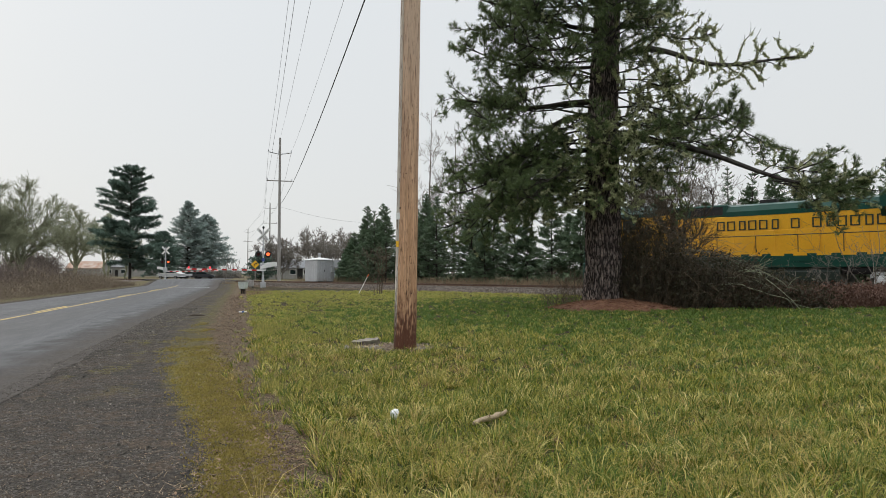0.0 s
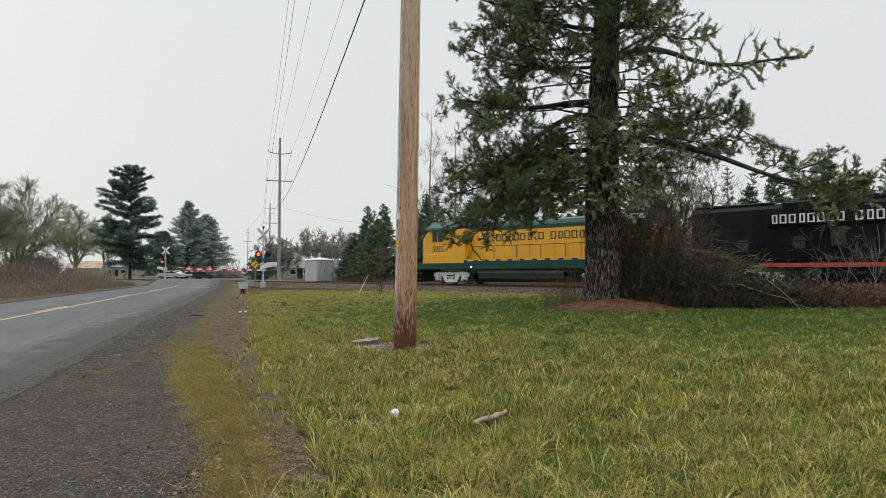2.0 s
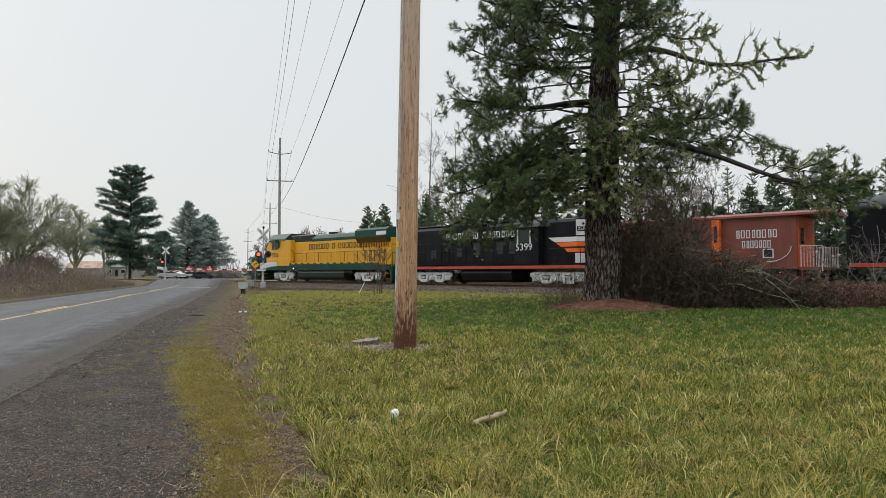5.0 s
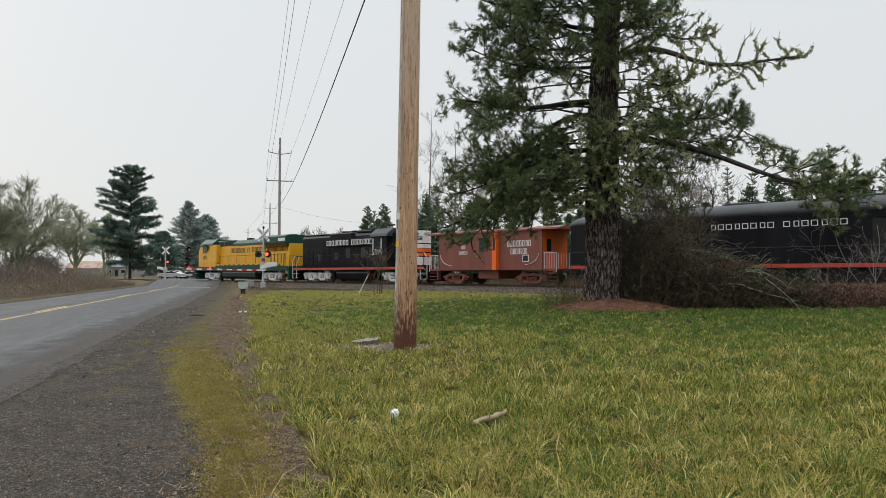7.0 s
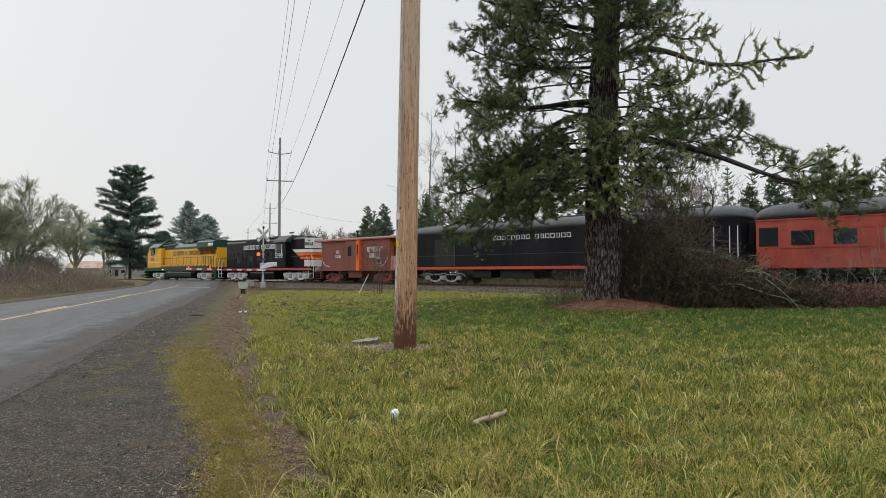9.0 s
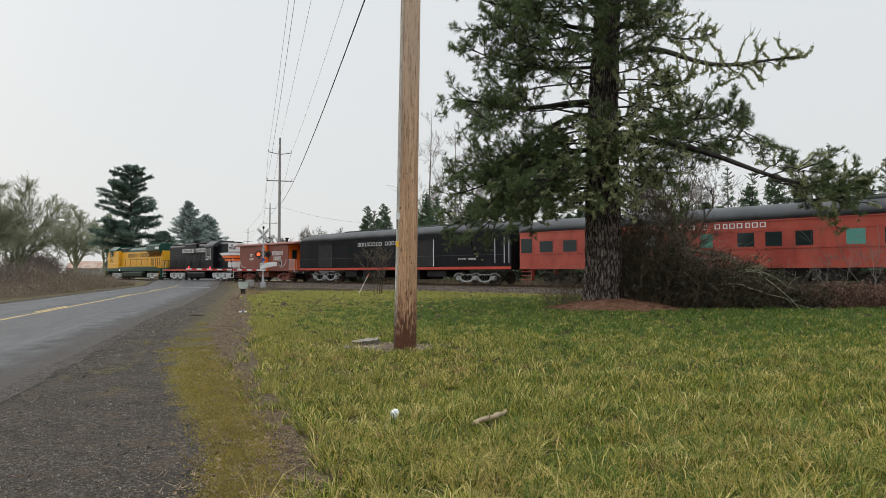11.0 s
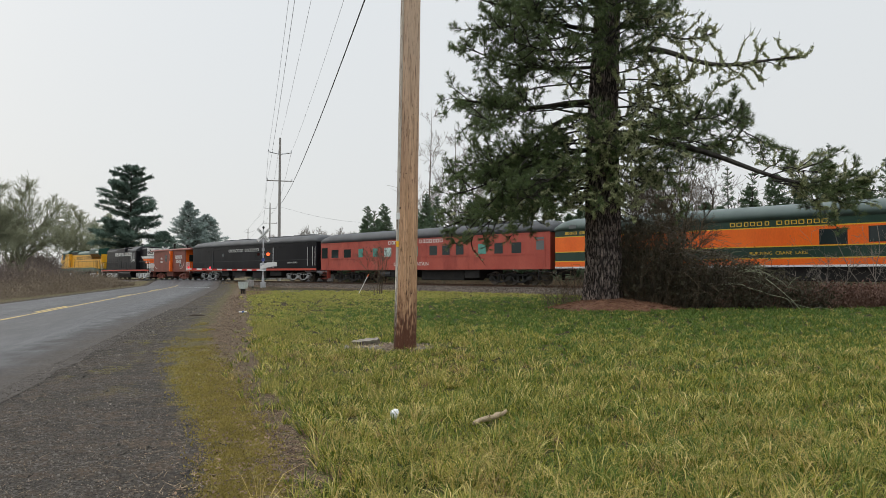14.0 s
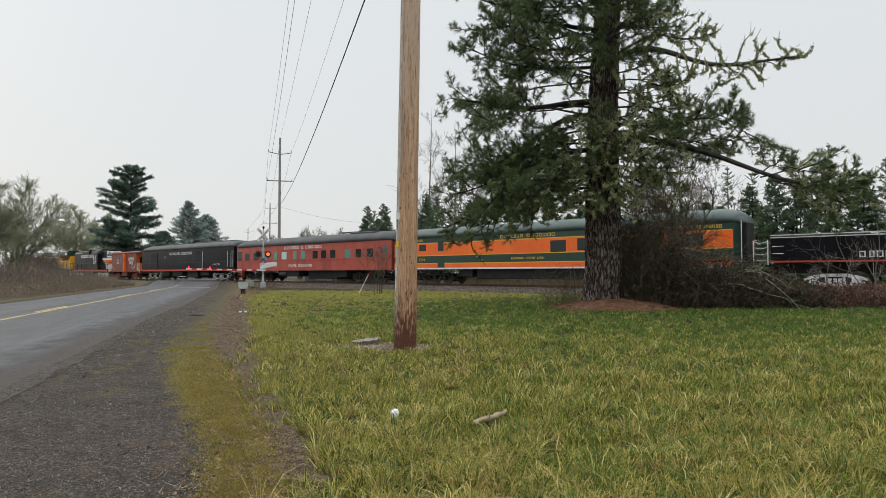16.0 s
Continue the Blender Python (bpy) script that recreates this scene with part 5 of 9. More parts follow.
def baggage_car():
    c = car_root("baggage_car", "black baggage car with grey arched roof and a red sill stripe", "railway carriage", 42.19)
    h = 12.35
    coach_shell(c, h, BLACK, ROOFGREY, 1.03, 3.62, 4.38, 1.52)
    for sgn in (-1, 1):
        part("sill_stripe", G().box(-h, h, sgn * 1.52, sgn * 1.54, 1.07, 1.26), STRIPE_RED, c, "red sill stripe")
        part("belt_rail", G().box(-h, h, sgn * 1.52, sgn * 1.535, 2.05, 2.08), ROOFGREY, c)
        part("letter_board", G().box(-h, h, sgn * 1.52, sgn * 1.54, 3.55, 3.62), BLACK, c)
        for x0, x1 in ((7.4, 9.4), (-5.1, -3.3)):
            # no opening is cut: a flat dark panel paints the shaded doorway
            part("sliding_door", G().box(x0, x1, sgn * 1.50, sgn * 1.528, 1.32, 3.30, 0.0), UNDER, c, "dark panel painting the shade of an open baggage doorway")
            part("door_post", G().box(x0 - 0.06, x0, sgn * 1.52, sgn * 1.56, 1.32, 3.30), SILVER if x0 < 0 else ROOFGREY, c)
            part("door_track", G().box(x0 - 1.8, x1 + 0.1, sgn * 1.52, sgn * 1.57, 3.30, 3.36), BLACK, c)
        part("port_window", G().tube([(5.0, sgn * 1.52, 2.75), (5.0, sgn * 1.54, 2.75)], 0.22, 14), GLASS, c)
        for x in (-11.0, -11.8, -12.2):
            part("grab_rail", G().tube([(x, sgn * 1.56, 1.5), (x, sgn * 1.56, 3.2)], 0.025, 5), SILVER, c)
    for x in range(-11, 12, 2):
        for sgn in (-1, 1):
            part("roof_vent", G().box(x - 0.15, x + 0.15, sgn * 0.75, sgn * 0.95, 4.05, 4.2, 0.03), ROOFGREY, c)
    for x0, x1 in ((-6, -1), (1.5, 3.5), (5.0, 7.0), (-10.2, -7)):
        part("roof_hatch", G().box(x0, x1, -0.5, 0.5, 4.3, 4.45, 0.04), ROOFGREY, c)
    for x0, x1, z in ((0.6, 3.4, 0.45), (-3.4, -0.8, 0.35), (-6.2, -4.2, 0.55), (4.2, 5.8, 0.5)):
        part("equipment_box", G().box(x0, x1, -1.3, 1.3, z, 1.03, 0.03), UNDER, c)
    part("air_tank", G().tube([(-2.9, 1.0, 0.62), (-1.0, 1.0, 0.62)], 0.26, 12), UNDER, c)
    letters(letter_bars((8, 7), -2.4, 3.9, 3.02, 3.30, 0.055, 1.53), WHITE, c)
    letters(letter_bars((4, 4), -9.3, -7.6, 1.74, 1.87, 0.03, 1.53), WHITE, c)
    for x in (h, -h):
        diaphragm(c, x, 1 if x > 0 else -1)
    truck(c, 8.9, (-1.65, 0.0, 1.65), 0.47, TRUCKGREY, "coach")
    truck(c, -8.9, (-1.65, 0.0, 1.65), 0.47, TRUCKGREY, "coach")
    return c


def red_coach():
    c = car_root("passenger_coach", "weathered red heavyweight passenger coach with grey roof", "railway carriage", 67.49)
    h = 12.25
    coach_shell(c, h, CARRED, ROOFGREY, 1.06, 3.42, 4.28, 1.52)
    for sgn in (-1, 1):
        part("belt_rail", G().box(-h, h, sgn * 1.52, sgn * 1.545, 2.00, 2.06), CARRED, c)
        part("window_header", G().box(-h, h, sgn * 1.52, sgn * 1.54, 2.88, 2.95), CARRED, c)
        part("sill", G().box(-h, h, sgn * 1.52, sgn * 1.54, 1.06, 1.16), CARRED, c)
        for x, w, m in ((10.15, 1.0, GLASS), (8.4, 0.95, GLASS), (6.6, 0.6, TEAL), (4.75, 0.6, TEAL), (3.2, 0.85, WHITE), (1.4, 0.55, TEAL), (0.05, 0.62, TEAL), (-1.9, 0.8, GLASS), (-3.2, 0.75, GLASS), (-4.55, 0.75, GLASS), (-6.65, 0.75, TEAL), (-8.1, 0.72, GLASS), (-9.6, 0.8, GLASS)):
            f = part("window", G().box(x - w / 2 - 0.06, x + w / 2 + 0.06, sgn * 1.515, sgn * 1.533, 2.06, 2.88, 0.01), CARRED, c)
            mm = m if m is not WHITE else PALE
            part("pane", G().box(x - w / 2, x + w / 2, sgn * 1.53, sgn * 1.537, 2.12, 2.82), mm, f, "pale blind" if m is WHITE else "")
        part("vestibule_door", G().box(-11.9, -11.1, sgn * 1.52, sgn * 1.535, 1.15, 3.30, 0.01), CARRED, c)
        part("door_window", G().box(-11.8, -11.2, sgn * 1.535, sgn * 1.54, 2.3, 3.1), GREYPANE, c)
        part("letter_board", G().box(-h, h, sgn * 1.52, sgn * 1.55, 3.36, 3.42), CARRED, c)
        gate = part("vestibule_door", G().box(11.12, 12.18, sgn * 1.52, sgn * 1.536, 1.15, 3.14, 0.01), CARRED, c)
        part("door_window", G().box(11.22, 12.10, sgn * 1.536, sgn * 1.541, 2.10, 3.02), GLASS, gate, "dark open upper half of the door")
    for x0, x1 in ((-9.6, -6.2),):
        part("roof_vent_housing", G().box(x0, x1, 0.2, 0.9, 4.05, 4.32, 0.06), ROOFGREY, c)
        part("roof_walk", G().box(x0 + 0.4, x1 + 2.4, -0.3, 0.3, 4.36, 4.42), UNDER, c)
    for x0, x1, z, y in ((1.0, 3.8, 0.5, 1.35), (-4.6, -0.2, 0.30, 1.1), (-6.2, -4.8, 0.45, 1.3), (4.0, 4.8, 0.6, 1.2)):
        part("equipment_box", G().box(x0, x1, -y, y, z, 1.06, 0.04), UNDER, c)
    part("equipment_box", G().tube([(4.2, 1.25, 0.75), (3.0, 1.25, 0.75)], 0.22, 10), ROOFGREY, c)
    letters(letter_bars((7, 1, 7), -2.9, 3.2, 3.06, 3.32, 0.07, 1.53), WHITE, c)
    lettering(c, "car_name", "CASPER  MOUNTAIN", 2.5, 1.38, 0.26, WHITE, 1.526, 1.12, "white painted car name")
    for x in (h, -h):
        d = 1 if x > 0 else -1
        diaphragm(c, x, d)
        for sgn in (-1, 1):
            g = G()
            for z in (0.35, 0.62, 0.88):
                g.box(x - d * 0.9, x - d * 0.1, sgn * 1.15, sgn * 1.5, z, z + 0.05)
            g.box(x - d * 0.95, x - d * 0.9, sgn * 1.15, sgn * 1.5, 0.35, 1.1)
            part("vestibule_steps", g, CARRED if x > 0 else UNDER, c)
    truck(c, 8.8, (-1.65, 0.0, 1.65), 0.47, UNDER, "coach")
    truck(c, -8.8, (-1.65, 0.0, 1.65), 0.47, UNDER, "coach")
    return c


PALE = surf("pale_window_blind", (0.45, 0.62, 0.58), (0.55, 0.70, 0.66), 2.0, 0.3, bump=0.0)
GREYPANE = window_glass("grey_dusty_pane", (0.14, 0.15, 0.15), 0.3)


def striped_coach():
    c = car_root("passenger_coach", "orange and dark green streamlined coach with gold stripes", "railway carriage", 93.0)
    h = 12.9
    coach_shell(c, h, COACHGREEN, COACHROOF, 1.12, 3.42, 4.22, 1.5, 0.8)
    for sgn in (-1, 1):
        y0, y1 = sgn * 1.50, sgn * 1.515
        part("orange_band", G().box(-h, h, y0, y1, 2.12, 3.00), ORANGE, c, "orange painted side band")
        part("orange_band", G().box(-h, h, y0, y1, 1.20, 1.50), ORANGE, c, "orange painted side band")
        for z in (3.00, 2.07, 1.50):
            part("gold_stripe", G().box(-h, h, y0, sgn * 1.518, z, z + 0.05), GOLD, c)
        part("skirt_edge", G().box(-h, h, y0, sgn * 1.52, 1.10, 1.20), SILVER, c, "silver lower edge")
        for x, w, z0, z1 in ((9.75, 0.62, 2.52, 2.88), (-2.34, 1.05, 2.18, 2.80), (-4.45, 1.35, 2.24, 2.86), (-6.6, 1.35, 2.24, 2.86), (-8.35, 1.15, 2.27, 2.84), (-10.75, 1.15, 2.27, 2.84)):
            f = part("window", G().box(x - w / 2 - 0.05, x + w / 2 + 0.05, sgn * 1.505, sgn * 1.522, z0 - 0.05, z1 + 0.05, 0.008), UNDER, c)
            part("pane", G().box(x - w / 2, x + w / 2, sgn * 1.52, sgn * 1.526, z0, z1, 0.0), GLASS, f)
        part("door_window", G().box(7.55, 8.1, sgn * 1.515, sgn * 1.523, 2.42, 3.12, 0.0), GLASS, c)
        part("step_well", G().box(7.45, 8.15, sgn * 1.515, sgn * 1.521, 1.22, 1.60), COACHGREEN, c, "dark green step well cover")
        g = G()
        for k in range(5):
            g.box(7.1, 8.3, sgn * 1.38, sgn * 1.47, 3.55 + 0.07 * k, 3.58 + 0.07 * k)
        part("roof_louvres", g, UNDER, c)
        part("roof_window", G().box(11.4, 11.9, sgn * 1.44, sgn * 1.5, 3.45, 3.75), GREYPANE, c)
        part("roof_vent", G().box(-10.5, -10.0, sgn * 1.38, sgn * 1.47, 3.62, 3.88), UNDER, c, "dark roof grille")
    for x0, x1, z in ((-4.5, 4.6, 0.42), (-6.0, -4.9, 0.55), (5.0, 6.2, 0.55)):
        part("equipment_box", G().box(x0, x1, -1.25, 1.25, z, 1.12, 0.04), UNDER, c)
    letters(letter_bars((5, 8), 9.75, 12.2, 3.16, 3.32, 0.04, 1.503), GOLD, c)
    letters(letter_bars((5, 8), -12.35, -9.95, 3.14, 3.32, 0.045, 1.503), GOLD, c)
    letters(letter_bars((6, 7), -2.16, 2.31, 3.14, 3.34, 0.045, 1.503), GOLD, c)
    lettering(c, "car_number", "1241", 10.2, 1.70, 0.20, GOLD, 1.504, 1.3, "gold car number")
    lettering(c, "car_name", "RUNNING  CRANE  LAKE", 1.35, 1.71, 0.15, GOLD, 1.504, 1.08, "gold car name")
    for x in (h, -h):
        d = 1 if x > 0 else -1
        diaphragm(c, x, d)
    part("end_post", G().tube([(-h - 0.33, 1.3, 1.15), (-h - 0.33, 1.3, 3.5)], 0.025, 6), SILVER, c, "thin silver end post")
    truck(c, 9.1, (-1.3, 1.3), 0.47, UNDER, "coach")
    truck(c, -9.1, (-1.3, 1.3), 0.47, UNDER, "coach")
    return c


def black_car():
    c = car_root("freight_car", "low black freight car with pale top rail and red stripe", "railway car", 115.2)
    part("body", G().box(-7.3, 7.55, -1.5, 1.5, 1.35, 2.50, 0.03), BLACK, c)
    for sgn in (-1, 1):
        part("top_rail", G().box(-7.3, 7.55, sgn * 1.46, sgn * 1.52, 2.50, 2.54).box(-7.3, 7.55, sgn * 1.46, sgn * 1.52, 2.62, 2.66), WHITE, c, "pale double top rail")
        part("sill_stripe", G().box(-7.3, 7.55, sgn * 1.5, sgn * 1.52, 1.32, 1.40), STRIPE_RED, c, "red stripe")
        for i in range(8):
            x = -6.5 + i * 1.85
            part("side_post", G().box(x - 0.05, x + 0.05, sgn * 1.5, sgn * 1.512, 1.42, 2.46), BLACK, c)
    letters(letter_bars((4,), 2.55, 3.87, 1.52, 1.80, 0.07, 1.514), WHITE, c)
    part("underframe", G().box(-7.4, 7.65, -0.6, 0.6, 0.8, 1.34), UNDER, c)
    for x, d in ((7.65, 1), (-7.4, -1)):
        coupler(c, x, d)
        part("end_platform", G().box(x - d * 0.1, x + d * 0.8, -1.4, 1.4, 1.1, 1.25, 0.02), BLACK, c)
        for sgn in (-1, 1):
            g = G()
            for e in (0.05, 0.72):
                g.tube([(x + d * e, sgn * 1.4, 1.2), (x + d * e, sgn * 1.4, 2.42)], 0.03, 6)
            for z in (1.5, 1.8, 2.1, 2.38):
                g.tube([(x + d * (0.05 + 0.67 * k / 5), sgn * 1.4, z - 0.10 * math.sin(math.pi * k / 5)) for k in range(6)], 0.014, 4)
            part("platform_rail", g, WHITE, c, "white posts with hanging chains")
            part("grab_iron", G().tube([(x - d * 0.2, sgn * 1.53, 1.75), (x - d * 0.7, sgn * 1.53, 1.75)], 0.015, 4), WHITE, c)
            part("grab_iron", G().tube([(x - d * 0.2, sgn * 1.53, 2.1), (x - d * 0.7, sgn * 1.53, 2.1)], 0.015, 4), WHITE, c)
    truck(c, 4.9, (-0.84, 0.84), 0.44, SILVER, "freight")
    truck(c, -5.2, (-0.84, 0.84), 0.44, UNDER, "freight")
    return c


CARS = [yellow_locomotive(), black_locomotive(), caboose(), baggage_car(), red_coach(), striped_coach(), black_car()]


# ---- the large pine ----
PINE = (5.87, 24.0)


def unit(v):
    return v / (np.linalg.norm(v) + 1e-9)


def needle_tufts(name, spots, dirs, length, count, width, rs, mat, spread=0.95):
    """Brushes of long needles: one thin triangle for each needle."""
    spots, dirs = np.asarray(spots), np.asarray(dirs)
    n = len(spots)
    d = dirs[:, None, :] + rs.randn(n, count, 3) * spread * 0.62
    d /= np.linalg.norm(d, axis=2)[:, :, None]
    ln = length * rs.uniform(0.65, 1.15, (n, count, 1))
    base = spots[:, None, :] - dirs[:, None, :] * rs.uniform(0, 0.10, (n, count, 1))
    tip = base + d * ln
    tip[:, :, 2] -= 0.12 * ln[:, :, 0] * rs.rand(n, count)
    side = np.cross(d, rs.randn(n, count, 3))
    side /= np.linalg.norm(side, axis=2)[:, :, None]
    V = np.stack([base - side * width / 2, base + side * width / 2, tip], 2).reshape(-1, 3)
    return fast_mesh(name, V, np.arange(len(V)).reshape(-1, 3), mat)


def limb_path(z0, az, length, rise, sag, rs, r0, lean=(0, 0), n=9, kink=0.30):
    """A limb from the trunk: azimuth in degrees (0: right, 90: away), rise as slope, sag as curvature."""
    a = radians(az)
    d, s = np.array([math.cos(a), math.sin(a)]), np.array([-math.sin(a), math.cos(a)])
    ph = rs.uniform(0, 6.28, 2)
    out = []
    for i in range(n):
        u = i / (n - 1)
        w = kink * math.sin(u * 6 + ph[0]) * u
        xy = d * (length * u + 0.3 * (1 - u)) + s * w * 1.6
        z = z0 + length * (rise * u - sag * u * u) + kink * 0.8 * math.sin(u * 8 + ph[1]) * u
        out.append((lean[0] + xy[0], lean[1] + xy[1], z, r0 * (1 - 0.82 * u) + 0.008))
    return np.array(out)


def build_pine():
    rs = np.random.RandomState(11)
    tree = thing("pine_tree", "large long-needled pine with furrowed bark and lichened limbs", "tree", at=pose(PINE[0], PINE[1], gz(*PINE)))
    H = 19.0
    axis = lambda z: np.array([0.006 * z + 0.035 * max(0, z - 5.0) + 0.04 * math.sin(z * 0.6), 0.02 * math.sin(z * 0.5)])
    rad = lambda z: 0.71 * (1 - z / (H + 4)) ** 0.62 + 0.12 * math.exp(-z / 0.35)
    na, nz = 140, 230
    V = np.zeros((nz, na, 3))
    for i in range(nz):
        z = -0.15 + (H + 0.15) * (i / (nz - 1)) ** 1.25
        c = axis(max(z, 0))
        R = rad(max(z, 0.0))
        for k in range(na):
            a = 2 * math.pi * k / na
            ca, sa = math.cos(a), math.sin(a)
            w = noise.noise(Vector((ca * 1.1, sa * 1.1, z * 0.9)))
            cell = noise.voronoi(Vector((ca * 6.2 + 0.5 * w, sa * 6.2, z * 2.1 + 0.5 * w)))[0]
            ridge = min(1.0, (cell[1] - cell[0]) * 2.6)
            n2 = noise.noise(Vector((ca * 9, sa * 9, z * 6)))
            r = R * (0.92 + 0.09 * ridge + 0.02 * n2 + 0.03 * w + 0.05 * math.exp(-max(z, 0) / 0.5) * math.sin(a * 5 + 1))
            V[i, k] = (c[0] + r * ca, c[1] + r * sa, z)
    i, k = np.meshgrid(np.arange(nz - 1), np.arange(na), indexing="ij")
    F = np.stack([i * na + k, i * na + (k + 1) % na, (i + 1) * na + (k + 1) % na, (i + 1) * na + k], -1).reshape(-1, 4)
    part("trunk", fast_mesh("trunk", V.reshape(-1, 3), F, BARK, smooth=True), None, tree, "grey-brown furrowed bark")
    # main limbs: side, heights along the reach, thickness, leafy start, leaf amount, lichen amount
    def main_limb(reach, zs, away, r0):
        u = np.linspace(0, 1, 4 * len(zs))
        z = np.interp(u, np.linspace(0, 1, len(zs)), zs)
        z = np.convolve(np.pad(z, 2, mode="edge"), np.ones(5) / 5, "valid")
        c = axis(zs[0])
        x = c[0] + np.sign(reach) * 0.25 + (reach - np.sign(reach) * 0.25) * u
        y = c[1] + away * u + 0.12 * np.sin(u * 9)
        return np.column_stack([x, y, z, r0 * (1 - 0.85 * u) + 0.012])

    def side_limb(p0, p1, lift, r0):
        t = np.linspace(0, 1, 10)[:, None]
        p = np.array(p0) * (1 - t) + np.array(p1) * t + np.array([0, 0, lift]) * 4 * t * (1 - t) + 0.05 * np.sin(t * 11 + [0, 2, 4])
        return np.column_stack([p, r0 * (1 - 0.8 * t[:, 0])])

    limbs = [
        (main_limb(7.2, (9.1, 9.7, 9.55, 9.05, 8.85, 9.0, 9.15, 9.25), -0.5, 0.150), 0.48, 0.0, 1.0),
        (main_limb(4.4, (9.3, 9.9, 10.3, 10.1, 10.2, 10.5), 0.5, 0.07), 0.45, 0.0, 0.8),
        (main_limb(9.0, (6.30, 6.25, 6.0, 5.55, 5.0, 4.6, 4.4, 4.3), -0.9, 0.165), 0.72, 0.88, 0.9),
        (side_limb((5.6, -0.65, 4.78), (8.7, -1.2, 4.5), 0.3, 0.035), 0.25, 0.55, 1.0),
        (side_limb((6.0, -0.70, 4.65), (8.8, -0.5, 3.55), 0.25, 0.035), 0.25, 0.5, 1.0),
        (side_limb((5.4, -0.60, 4.85), (7.6, 0.3, 5.1), 0.25, 0.035), 0.30, 0.6, 0.9),
        (side_limb((6.4, -0.75, 4.55), (8.9, 0.2, 4.1), 0.2, 0.035), 0.25, 0.6, 1.0),
        (side_limb((6.2, -0.70, 4.60), (7.6, -1.3, 3.3), 0.15, 0.03), 0.25, 0.5, 1.0),
        (main_limb(-5.6, (7.7, 7.65, 7.35, 7.3, 7.5, 7.6), -0.8, 0.150), 0.36, 0.95, 0.15),
        (main_limb(-5.4, (7.2, 7.2, 6.5, 5.7, 5.1, 4.7), 0.5, 0.145), 0.36, 0.95, 0.1),
        (main_limb(-5.2, (9.0, 9.0, 8.9, 9.3, 9.9), 0.3, 0.08), 0.30, 0.95, 0.2),
        (main_limb(-5.6, (10.4, 10.5, 10.9, 11.2, 11.7), -0.6, 0.09), 0.25, 0.95, 0.2),
        (main_limb(-5.9, (5.3, 5.0, 4.4, 3.7, 2.9), 0.6, 0.075), 0.22, 0.95, 0.2),
        (main_limb(-5.6, (5.9, 5.7, 5.1, 4.5, 4.0), -1.2, 0.08), 0.18, 0.95, 0.2)]
